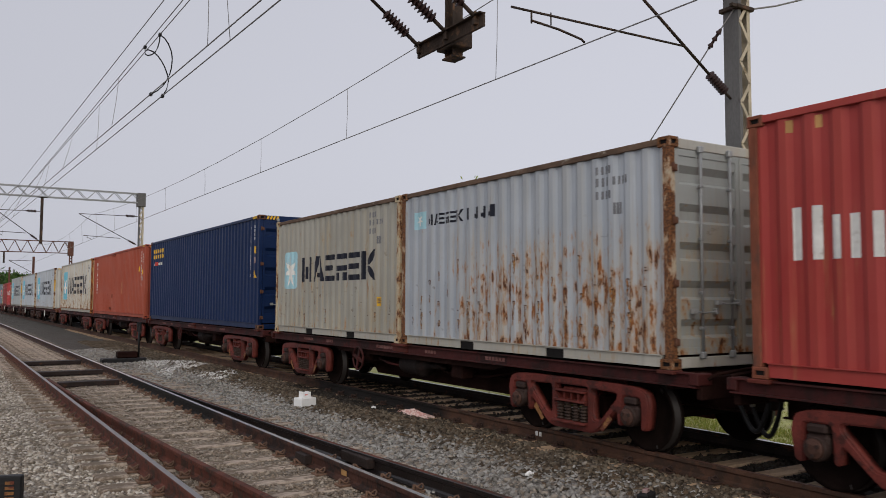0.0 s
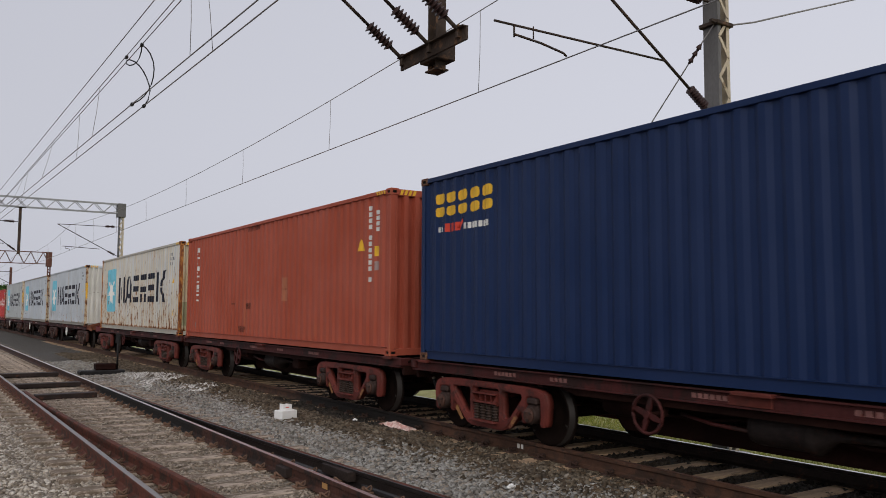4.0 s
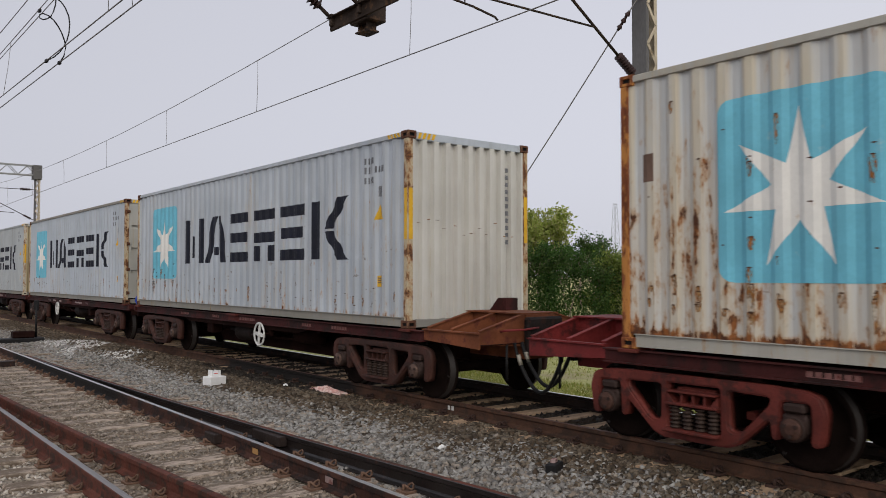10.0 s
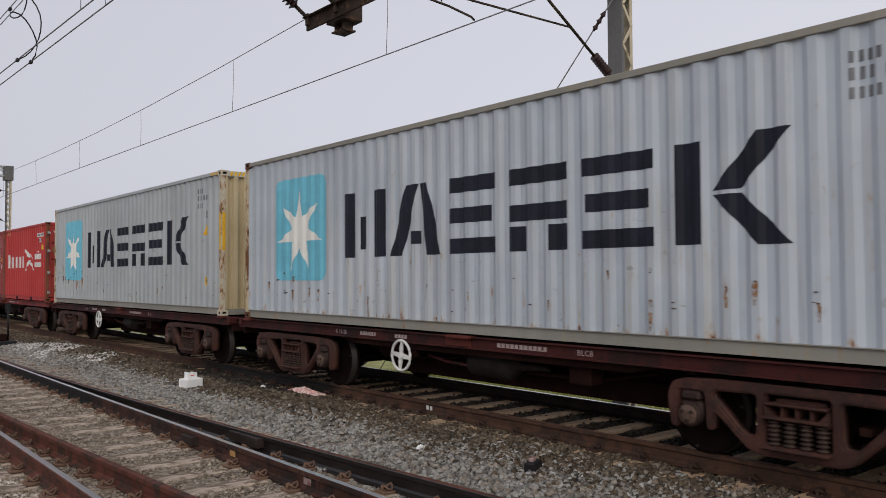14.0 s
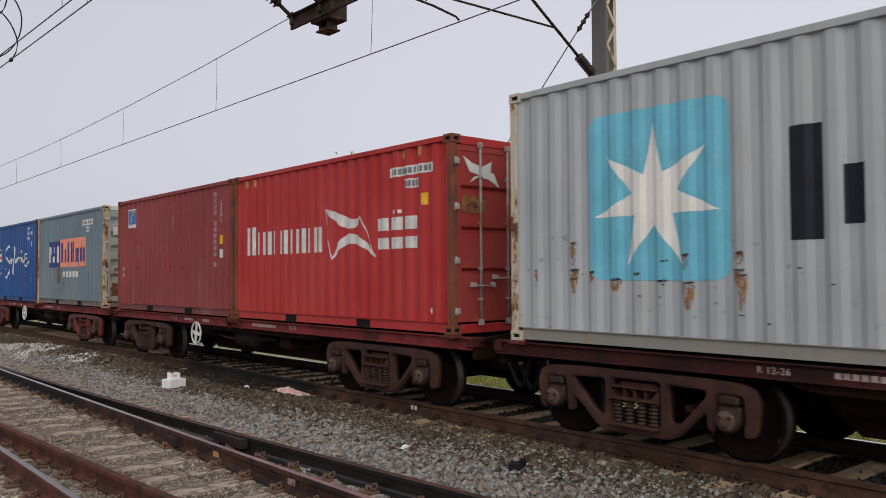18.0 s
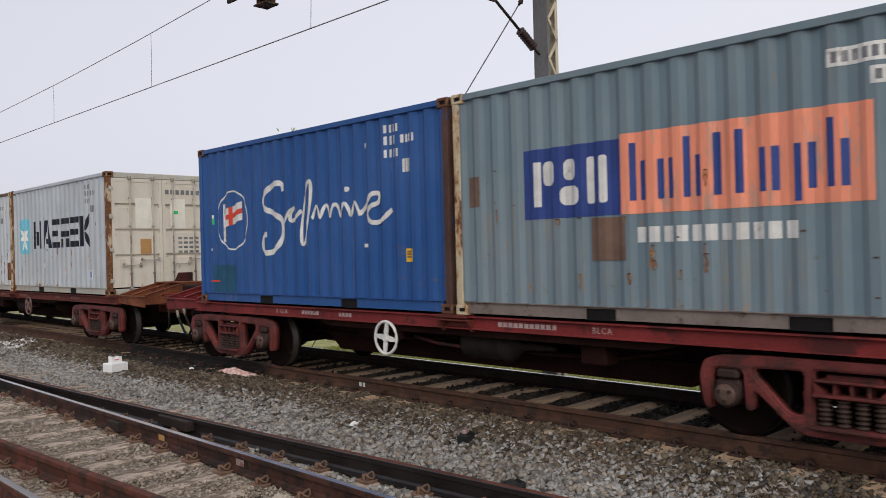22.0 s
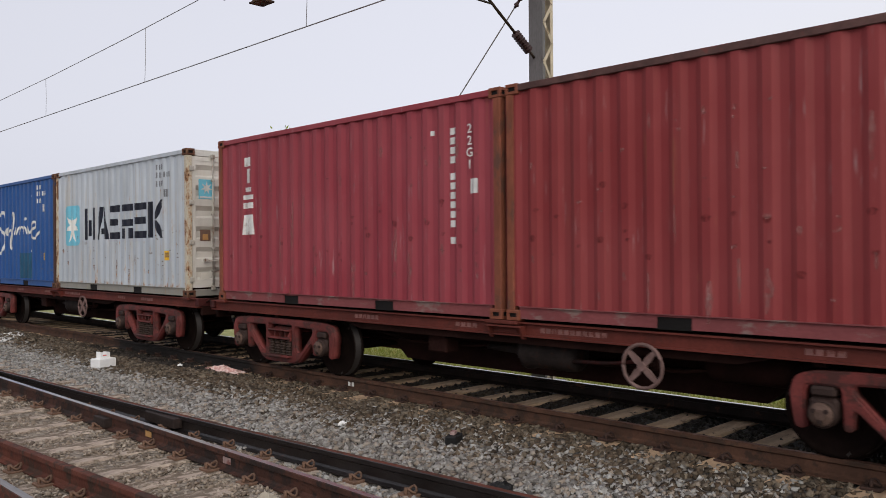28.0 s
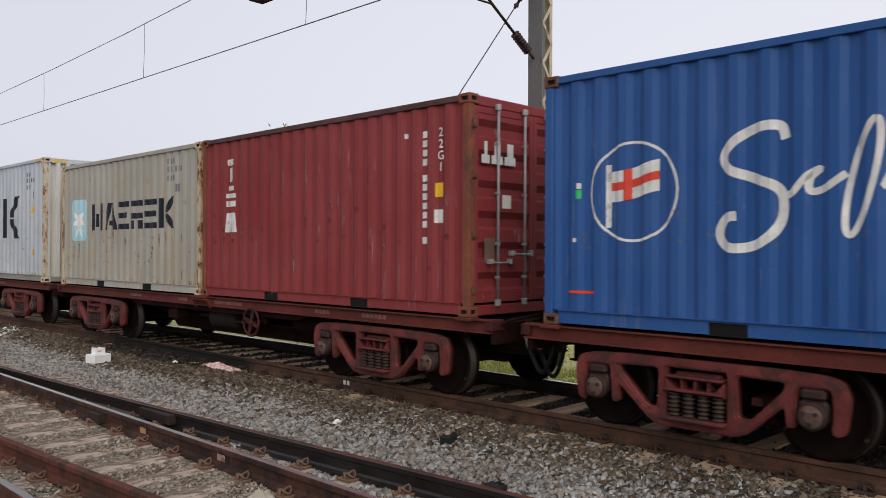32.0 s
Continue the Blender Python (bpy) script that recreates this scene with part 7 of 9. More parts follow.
for i, y in enumerate(FRONTS):
    TRAIN.append((wagon(KINDS[i], HANDS[i], HAND_MATS[i], M_WAGON if i < 8 else (M_WAGON_MID if i < 10 else M_WAGON_BRIGHT), M_BOGIE_BROWN if i in BROWN else (M_BOGIE_OLD if i < 5 else M_BOGIE), "wagons of the train", i in (1, 2, 3), {6: ("R 12-26", 9.15), 7: ("R 12-26", 9.2), 8: ("R 12-25", 9.11), 9: ("R 12-26", 9.99)}.get(i)), TRACK_X, y, 0.0))
    if i == 5:
        plastic_bag(TRAIN[-1][0], -1.12, LONG + 0.16, 1.10)
    a, b = LOADS[i]
    if a:
        TRAIN.append((a, NEAR_SIDE, y, 1.0))
    if b:
        TRAIN.append((b, NEAR_SIDE, y + SHORT + GAP20, 1.0))


# ---- tracks ----
RAIL_PROFILE = [(-0.036, 0.0), (-0.036, -0.038), (-0.010, -0.052), (-0.010, -0.132), (-0.030, -0.150), (-0.075, -0.160), (-0.075, -0.172),
                (0.075, -0.172), (0.075, -0.160), (0.030, -0.150), (0.010, -0.132), (0.010, -0.052), (0.036, -0.038), (0.036, 0.0), (0.028, 0.004), (-0.028, 0.004)]


def rail_part(track, pts, top, side, name="rail", label=""):
    """A rail swept along points (x, y, z of its head)."""
    bm = bmesh.new()
    rings = []
    for i, p in enumerate(pts):
        a, b = pts[max(0, i - 1)], pts[min(len(pts) - 1, i + 1)]
        dx, dy = b[0] - a[0], b[1] - a[1]
        m = math.hypot(dx, dy)
        sx, sy = dy / m, -dx / m
        rings.append([bm.verts.new((p[0] + sx * u, p[1] + sy * u, p[2] + v)) for u, v in RAIL_PROFILE])
    n = len(RAIL_PROFILE)
    for a, b in zip(rings, rings[1:]):
        for i in range(n):
            f = bm.faces.new((a[i], a[(i + 1) % n], b[(i + 1) % n], b[i]))
            if i in (n - 2, n - 3):
                f.material_index = 1
    bm.faces.new(rings[0])
    bm.faces.new(rings[-1][::-1])
    return part(name, fixed(bm), [side, top], track, label)


def straight(x, y0, y1, z, step=6.0):
    n = int((y1 - y0) / step) + 1
    return [(x, y0 + (y1 - y0) * i / n, z) for i in range(n + 1)]


GAUGE = 1.676 + 0.072
HALF = GAUGE / 2
running = thing("running_track", "broad gauge running track with brown steel rails on worn sleepers", "railway track", kind="structure")
for s in (-1, 1):
    rail_part(running, straight(TRACK_X + s * HALF, -60, 420, 0.0), M_TOPDULL if s < 0 else M_STEEL, M_RAILRUN if s < 0 else M_RAILDARK)

siding = thing("siding_turnout", "siding turnout with rusty rails and dusty sleepers", "railway track", kind="structure")
SIDE_L, SIDE_R = 2.045, 2.045 + GAUGE
TOE, BEND = 22.0, 0.0021


def offset(y):
    d = TOE - y
    if d <= 0:
        return 0.0
    if d < 18:
        return BEND * d * d
    return BEND * 18 * 18 + 2 * BEND * 18 * (d - 18)


Z = NEAR_TOP
rail_part(siding, straight(SIDE_L, -40, 300, Z), M_TOPGREY, M_RAILRUST, label="rusty outer rail")
rail_part(siding, straight(SIDE_R, -40, 300, Z), M_STEEL, M_RAILWEB, label="rail with a shiny running edge")
ys = [-6 + 1.0 * i for i in range(27)]
rail_part(siding, [(SIDE_L + 0.075 + offset(y), y, Z) for y in ys], M_RAILRUST, M_RAILRUST, "turnout_rail", "rusty curved turnout rail")
rail_part(siding, [(SIDE_R + 0.075 + offset(y), y, Z) for y in ys], M_RAILRUST, M_RAILGREASE, "turnout_rail", "dark curved turnout rail")


def sleeper_mesh(width, mat, seed):
    rnd = random.Random(seed)
    bm = bmesh.new()
    box(bm, -width / 2, width / 2, -0.125, 0.125, -0.20, 0.0, 0.014)
    for v in bm.verts:
        v.co.z += rnd.uniform(-0.008, 0.006)
        v.co.y += rnd.uniform(-0.008, 0.008)
    return mesh_object("sleeper", bm, mat)


SLEEP_A = [sleeper_mesh(2.75, M_SLEEPER, k) for k in range(4)]
SLEEP_T = [sleeper_mesh(3.35, M_SLEEPER, k + 9) for k in range(4)]
SLEEP_B = [sleeper_mesh(2.75, M_SLEEPER_TRAIN, k + 20) for k in range(4)]


def clip_mesh():
    bm = bmesh.new()
    box(bm, 0.060, 0.185, -0.08, 0.08, -0.008, 0.018, 0.005)
    pts = [(0.10 + 0.045 * math.cos(a), 0.05 * math.sin(a), 0.045 + 0.02 * math.cos(2 * a)) for a in [2 * math.pi * k / 12 for k in range(11)]]
    pipe(bm, pts, 0.012, 5)
    tube(bm, (0.155, 0.0, 0.0), (0.155, 0.0, 0.07), 0.016, 6)
    return mesh_object("rail_clip", fixed(bm), M_CLIP)


CLIP = clip_mesh()
CLIP_DARK = clip_mesh()
CLIP_DARK.materials[0] = M_CLIPDARK
rnd = random.Random(4)
for i in range(-14, 110):
    y = 1.0 + 0.62 * i + rnd.uniform(-0.02, 0.02)
    turn = y < TOE + 2
    cx = (SIDE_L + SIDE_R) / 2 + (0.25 if turn else 0)
    part("sleeper", (SLEEP_T if turn else SLEEP_A)[i % 4], None, siding, at=pose(cx + rnd.uniform(-0.03, 0.03), y, Z - 0.174, 0, rnd.uniform(-0.4, 0.4), rnd.uniform(-0.8, 0.8)))
    if 0 < y < 30:
        rails = [SIDE_L, SIDE_R]
        o = offset(y)
        if 0.16 < o and y < TOE:
            rails += [SIDE_L + 0.075 + o, SIDE_R + 0.075 + o]
        for x in rails:
            for s in (-1, 1):
                part("rail_clip", CLIP, None, siding, at=pose(x, y, Z - 0.170, 0, 0, 0 if s > 0 else 180))
for i in range(-13, 90):
    y = 0.2 + 0.62 * i
    part("sleeper", SLEEP_B[i % 4], None, running, at=pose(TRACK_X + rnd.uniform(-0.03, 0.03), y, -0.176, 0, rnd.uniform(-0.4, 0.4), rnd.uniform(-1, 1)))
    if 0 < y < 16:
        for s in (-1, 1):
            part("rail_clip", CLIP_DARK, None, running, at=pose(TRACK_X - HALF, y, -0.170, 0, 0, 0 if s > 0 else 180))
# plates and stretcher bars at the switch
for y, x0, x1 in ((19.6, 2.30, 3.55), (22.6, 2.05, 3.70), (26.4, 2.05, 3.70)):
    bm = bmesh.new()
    box(bm, x0, x1, y - 0.16, y + 0.16, Z - 0.17, Z - 0.06, 0.01)
    part("stretcher_cover", bm, M_RAILDARK, siding, "black steel stretcher bar cover")
bm = bmesh.new()
box(bm, SIDE_R - 0.10, SIDE_R + 0.06, 8.9, 9.2, Z - 0.15, Z - 0.045, 0.006)
box(bm, SIDE_R + 0.36, SIDE_R + 0.46, 8.2, 8.9, Z - 0.13, Z - 0.02, 0.006)
part("fishplate", bm, M_RAILDARK, siding)
for y, mat in ((7.95, M_TAN), (6.40, M_DIMWHITE)):
    bm = bmesh.new()
    box(bm, SIDE_R - 0.0135, SIDE_R - 0.0105, y, y + 0.13, Z - 0.12, Z - 0.06)
    part("rail_paint_mark", bm, mat, siding)
bm = bmesh.new()
for k in range(2):
    box(bm, TRACK_X - HALF - 0.0135, TRACK_X - HALF - 0.0105, 8.75 + 0.08 * k, 8.80 + 0.08 * k, -0.12, -0.06)
part("rail_paint_mark", bm, M_WHITE, running)


# ---- loose stone ----
def unit_stones(k):
    """One angular broken stone: a block with its corners knocked about and turned."""
    r = np.random.RandomState(40 + k)
    v = np.array([(x, y, z) for x in (-1, 1) for y in (-1, 1) for z in (-1, 1)], float)
    v = (v * r.uniform(0.55, 1.0, 3) + r.uniform(-0.42, 0.42, (8, 3))) * 0.85
    a, b = r.uniform(0, 6.28, 2)
    ca, sa, cb, sb = math.cos(a), math.sin(a), math.cos(b) , math.sin(b)
    v = v @ np.array([(1, 0, 0), (0, ca, -sa), (0, sa, ca)]) @ np.array([(cb, 0, sb), (0, 1, 0), (-sb, 0, cb)])
    quads = ((0, 1, 3, 2), (4, 6, 7, 5), (0, 4, 5, 1), (2, 3, 7, 6), (0, 2, 6, 4), (1, 5, 7, 3))
    f = np.array([t for q in quads for t in ((q[0], q[1], q[2]), (q[0], q[2], q[3]))])
    return v, f


STONES = [unit_stones(k) for k in range(16)]
HGT = np.vectorize(ground_height)


def scatter(name, label, mat, areas, size, seed, sink=0.2, shape=None):
    """Loose stones over rectangles (x0, x1, y0, y1, per square metre), all in one mesh."""
    r = np.random.RandomState(seed)
    vs, fs, base = [], [], 0
    for x0, x1, y0, y1, per in areas:
        n = int((x1 - x0) * (y1 - y0) * per)
        x, y = r.uniform(x0, x1, n), r.uniform(y0, y1, n)
        if shape is not None:
            keep = np.array([shape(a, b, c) for a, b, c in zip(x, y, r.uniform(0, 1, n))], bool)
            x, y = x[keep], y[keep]
            n = len(x)
        if n == 0:
            continue
        z = HGT(x, y)
        s = r.uniform(size[0], size[1], n) ** 1.0
        ang = r.uniform(0, 6.283, n)
        flat = r.uniform(0.55, 0.95, n)
        kind = r.randint(0, 16, n)
        for k in range(16):
            idx = np.nonzero(kind == k)[0]
            if not len(idx):
                continue
            uv, uf = STONES[k]
            c, q = np.cos(ang[idx])[:, None], np.sin(ang[idx])[:, None]
            X = (uv[None, :, 0] * c - uv[None, :, 1] * q) * s[idx][:, None] + x[idx][:, None]
            Y = (uv[None, :, 0] * q + uv[None, :, 1] * c) * s[idx][:, None] * 0.8 + y[idx][:, None]
            W = uv[None, :, 2] * (s[idx] * flat[idx])[:, None] + (z[idx] + s[idx] * (0.35 - sink))[:, None]
            vs.append(np.stack([X, Y, W], 2).reshape(-1, 3))
            fs.append((uf[None] + (base + np.arange(len(idx)) * len(uv))[:, None, None]).reshape(-1, 3))
            base += len(idx) * len(uv)
    V, F = np.concatenate(vs), np.concatenate(fs)
    me = bpy.data.meshes.new(name)
    me.vertices.add(len(V))
    me.vertices.foreach_set("co", V.ravel())
    me.loops.add(F.size)
    me.loops.foreach_set("vertex_index", F.ravel().astype(np.int32))
    me.polygons.add(len(F))
    me.polygons.foreach_set("loop_start", np.arange(0, F.size, 3, dtype=np.int32))
    me.update()
    me.validate()
    me.materials.append(mat)
    return tagged(new(name, me), label, "ballast", kind="stuff")


def mound(x, y, r):
    """Where the oily, darker ballast lies: along the running track."""
    edge = 5.65 + 0.35 * noise.noise((x * 0.3, y * 0.25, 7.0)) + 0.11 * max(0.0, min(4.5, 10.5 - y))
    return x > edge + (r - 0.5) * (0.5 + 0.30 * max(0.0, min(4.5, 11.5 - y)))


def spilt(x, y, r):
    """The patch that oil has blackened."""
    return ((x - 7.15) / 1.05) ** 2 + ((y - 13.9) / 3.3) ** 2 + 0.5 * noise.noise((x * 1.5, y * 0.8, 2.0)) < 1.0 - 0.4 * r


scatter("ballast_between_tracks", "grey crushed stone ballast between the tracks", M_STONE, [(4.25, 7.12, 2.5, 9, 760), (4.25, 6.6, 9, 18, 640), (4.1, 6.2, 18, 34, 320)], (0.016, 0.043), 1, shape=lambda x, y, r: not mound(x, y, r) and (x < 6.62 or abs((y - 0.2 + 0.31) % 0.62 - 0.31) > 0.14 or r > 0.6))
scatter("ballast_oily", "dark oily stone ballast beside and under the running track", M_STONE_DARK, [(5.3, 7.15, 2.0, 18, 620), (5.3, 7.1, 18, 40, 240), (9.0, 10.3, 1.0, 14, 200)], (0.020, 0.048), 2, shape=lambda x, y, r: mound(x, y, r) and not spilt(x, y, r) and (x < 6.62 or abs((y - 0.2 + 0.31) % 0.62 - 0.31) > 0.14 or r > 0.5))
scatter("oil_soaked_ballast", "black oil-soaked stones beside the running rail", M_STONE_OILSHADE, [(6.0, 7.2, 10.5, 17.9, 600)], (0.018, 0.043), 9, shape=spilt)
scatter("ballast_under_train", "black oily stones between the running rails, train shade in their colour", M_STONE_OILSHADE, [(7.25, 8.9, 1.0, 20, 330)], (0.018, 0.042), 8, shape=lambda x, y, r: abs((y - 0.2 + 0.31) % 0.62 - 0.31) > 0.17 or r > 0.90 or (11.2 < y < 17.0 and r > 0.2))
scatter("gravel_by_siding", "pale gravel beside the siding", M_STONE_PALE, [(-2.6, 1.9, 6.0, 22, 420), (-1.0, 1.9, 22, 45, 160)], (0.012, 0.034), 3)
scatter("stone_in_siding", "dusty stones between the siding sleepers", M_STONE_DUST, [(1.7, 4.5, 3.0, 14, 520), (1.7, 4.5, 14, 26, 280)], (0.008, 0.026), 4)
scatter("lime_rubble", "white lime-stained rubble beside the running track", M_LIME, [(4.6, 7.0, 17.5, 27.5, 420)], (0.018, 0.045), 5, shape=lambda x, y, r: ((x - 5.75 - 0.25 * noise.noise((x, y, 4.0))) / 0.85) ** 2 + ((y - 22.3) / 4.4) ** 2 < 1.0 - 0.75 * r and noise.noise((x * 1.6, y * 0.5, 9.0)) > -0.08)


# ---- overhead line ----
def wire(parent, pts, r=0.008, name="wire", mat=None):
    bm = bmesh.new()
    pipe(bm, pts, r, 5)
    return part(name, bm, mat or M_WIRE, parent)


def insulator(bm, a, b, r=0.075, sheds=6, slot=0, n=12):
    """A ribbed porcelain rod between two points, turned in one piece."""
    a, b = Vector(a), Vector(b)
    d = b - a
    length = d.length
    d.normalize()
    s = d.cross(Vector((0, 0, 1)) if abs(d.z) < 0.9 else Vector((1, 0, 0))).normalized()
    t = d.cross(s)
    prof = [(0.0, r * 0.5)]
    for i in range(sheds):
        c, p = length * (i + 0.5) / sheds, length / sheds
        prof += [(c - 0.30 * p, r * 0.5), (c - 0.26 * p, r * 0.62), (c + 0.08 * p, r), (c + 0.13 * p, r), (c + 0.22 * p, r * 0.6), (c + 0.28 * p, r * 0.5)]
    prof.append((length, r * 0.5))
    rings = [[bm.verts.new(a + d * h + (s * math.cos(k) + t * math.sin(k)) * q) for k in [2 * math.pi * j / n for j in range(n)]] for h, q in prof]
    for p, q in zip(rings, rings[1:]):
        for j in range(n):
            f = bm.faces.new((p[j], p[(j + 1) % n], q[(j + 1) % n], q[j]))
            f.material_index = slot
            f.smooth = True
    bm.faces.new(rings[0][::-1]).material_index = slot
    bm.faces.new(rings[-1]).material_index = slot


def lattice(bm, p0, p1, w, d, n, chord=0.05, lace=0.018, axis="z"):
    """Two flat faces of zigzag lacing between four corner angles."""
    p0, p1 = Vector(p0), Vector(p1)
    for sx in (-1, 1):
        for sy in (-1, 1):
            o = Vector((sx * w / 2, sy * d / 2, 0)) if axis == "z" else Vector((0, sx * w / 2, sy * d / 2))
            a, b = p0 + o, p1 + o
            if axis == "z":
                box(bm, a.x - chord / 2, a.x + chord / 2, a.y - chord / 2, a.y + chord / 2, a.z, b.z)
            else:
                box(bm, a.x, b.x, a.y - chord / 2, a.y + chord / 2, a.z - chord / 2, a.z + chord / 2)
    for i in range(n):
        for s in (-1, 1):
            f0, f1 = i / n, (i + 1) / n
            q = 1 if i % 2 else -1
            if axis == "z":
                a = p0.lerp(p1, f0) + Vector((s * w / 2, q * d / 2, 0))
                b = p0.lerp(p1, f1) + Vector((s * w / 2, -q * d / 2, 0))
            else:
                a = p0.lerp(p1, f0) + Vector((0, s * w / 2, q * d / 2))
                b = p0.lerp(p1, f1) + Vector((0, s * w / 2, -q * d / 2))
            tube(bm, a, b, lace, 4, caps=False)


def portal(y, mast_x, drop_x, beam, drop_z, mat, chan, label, left_x=-3.4, number=True, lace=M_LACE):
    """An overhead line portal: lattice masts, lattice beam, and a drop arm for the siding's wires."""
    p = thing("line_portal", label, "overhead line portal", "portals over the tracks")
    z0, z1 = beam
    for mx in (mast_x, left_x):
        for s in (-1, 1):
            bm = bmesh.new()
            o, i = mx + s * 0.15, mx + s * 0.075
            k = mx + s * 0.138
            prism(bm, [(i, y - 0.15), (o, y - 0.15), (o, y + 0.15), (i, y + 0.15), (i, y + 0.138), (k, y + 0.138), (k, y - 0.138), (i, y - 0.138)], "z", -0.6, z1)
            part("mast_channel", fixed(bm), chan if s < 0 or lace is not M_LACE else lace, p)
        bm = bmesh.new()
        n = 26
        for i in range(n):
            za, zb = -0.5 + (z1 + 0.5) * i / n, -0.5 + (z1 + 0.5) * (i + 1) / n
            q = 1 if i % 2 else -1
            for e in (-1, 1):
                a, b = Vector((mx + q * 0.12, y + e * 0.151, za)), Vector((mx - q * 0.12, y + e * 0.151, zb))
                d = (b - a).normalized()
                w = Vector((-d.z, 0, d.x)) * 0.028
                f = [bm.verts.new(v) for v in (a + w, a - w, b - w, b + w)]
                g = [bm.verts.new(v.co + Vector((0, e * 0.010, 0))) for v in f]
                bm.faces.new(f)
                bm.faces.new(g[::-1])
                for k in range(4):
                    bm.faces.new((f[k], g[k], g[(k + 1) % 4], f[(k + 1) % 4]))
                if number and mx == mast_x:
                    part("lacing_bar", fixed(bm), lace, p)
                    bm = bmesh.new()
        if number and mx == mast_x:
            bm.free()
        else:
            part("mast_lacing", fixed(bm), lace, p)
        bm = bmesh.new()
        box(bm, mx - 0.3, mx + 0.3, y - 0.3, y + 0.3, -0.85, -0.50, 0.03)
        part("mast_footing", bm, M_WALLG, p)
    bm = bmesh.new()
    lattice(bm, (left_x, y, (z0 + z1) / 2), (mast_x, y, (z0 + z1) / 2), 0.45, z1 - z0, 26, 0.06, 0.022, "x")
    part("beam", bm, mat, p)
    bm = bmesh.new()
    box(bm, mast_x - 0.28, mast_x + 0.22, y - 0.28, y + 0.28, z0 - 0.25, z1 + 0.04, 0.01)
    part("beam_joint", bm, chan, p)
    # the drop arm
    bm = bmesh.new()
    box(bm, drop_x - 0.075, drop_x + 0.075, y - 0.10, y - 0.085, drop_z, z0)
    box(bm, drop_x - 0.075, drop_x + 0.075, y + 0.085, y + 0.10, drop_z, z0)
    box(bm, drop_x - 0.006, drop_x + 0.006, y - 0.085, y + 0.085, drop_z, z0)
    box(bm, drop_x - 0.10, drop_x + 0.10, y - 0.13, y + 0.13, drop_z - 0.02, drop_z, 0.0)
    box(bm, drop_x - 0.30, drop_x + 0.30, y - 0.14, y + 0.14, z0 - 0.05, z0 - 0.005, 0.0)
    part("drop_arm", bm, M_DROPARM, p)
    if number:
        for i, (za, zb) in enumerate(((1.28, 1.45), (1.09, 1.26))):
            bm = bmesh.new()
            box(bm, mast_x - 0.163, mast_x - 0.152, y - 0.14, y + 0.14, za, zb)
            plate_ob = part("number_plate", bm, M_YELLOW, p)
            bm = bmesh.new()
            for k in range(3):
                box(bm, mast_x - 0.167, mast_x - 0.164, y - 0.09 + 0.07 * k, y - 0.045 + 0.07 * k, za + 0.04, zb - 0.04)
            part("number_bars", bm, M_INK, plate_ob)
    return p


def cantilever(parent, base, tip, sx, reg, con):
    """A bracket arm: insulated strut, stay tube, register arm (its two ends) and steady arm, reaching from a mast over the track."""
    b, t = Vector(base), Vector(tip)
    d = (t - b).normalized()
    bm = bmesh.new()
    tube(bm, b, b + d * 0.16, 0.022, 8)
    tube(bm, b + d * 0.62, t, 0.024, 8)
    part("bracket_tube", bm, M_DROPARM, parent)
    bm = bmesh.new()
    insulator(bm, b + d * 0.16, b + d * 0.62, 0.085, 8)
    part("strut_insulator", bm, M_INSUL, parent)
    top = Vector((b.x, b.y, t.z + 0.02))
    bm = bmesh.new()
    tube(bm, top + Vector((sx * 0.75, 0, 0)), t, 0.020, 8)
    tube(bm, top, top + Vector((sx * 0.2, 0, 0)), 0.02, 8)
    part("stay_tube", bm, M_DROPARM, parent)
    bm = bmesh.new()
    insulator(bm, top + Vector((sx * 0.2, 0, 0)), top + Vector((sx * 0.75, 0, 0)), 0.095, 7)
    part("stay_insulator", bm, M_INSUL, parent)
    r0, r1 = Vector((reg[0], b.y, reg[1])), Vector((reg[2], b.y, reg[3]))
    hang = r1.lerp(r0, 0.10)
    bm = bmesh.new()
    tube(bm, r0, r1, 0.018, 8)
    tube(bm, hang, hang + Vector((0, 0, -0.17)), 0.014, 6)
    tube(bm, hang + Vector((-sx * 0.35, 0, 0.05)), hang + Vector((-sx * 0.35, 0, -0.13)), 0.010, 6)
    part("register_arm", bm, M_DROPARM, parent)
    s0, c = hang + Vector((0, 0, -0.13)), Vector(con)
    bm = bmesh.new()
    pipe(bm, [s0, s0.lerp(c, 0.5) + Vector((0, 0, 0.035)), s0.lerp(c, 0.94) + Vector((0, 0, 0.03)), c], 0.017, 6)
    part("steady_arm", bm, M_DROPARM, parent)


near = portal(8.60, 11.25, 5.56, (7.90, 8.50), 4.90, M_GALV, M_MASTDARK, "galvanised lattice overhead line portal with a hanging drop arm")
cantilever(near, (11.06, 8.60, 5.12), (8.05, 8.60, 7.03), -1, (9.98, 5.82, 6.50, 5.77), (7.88, 8.66, 5.53))
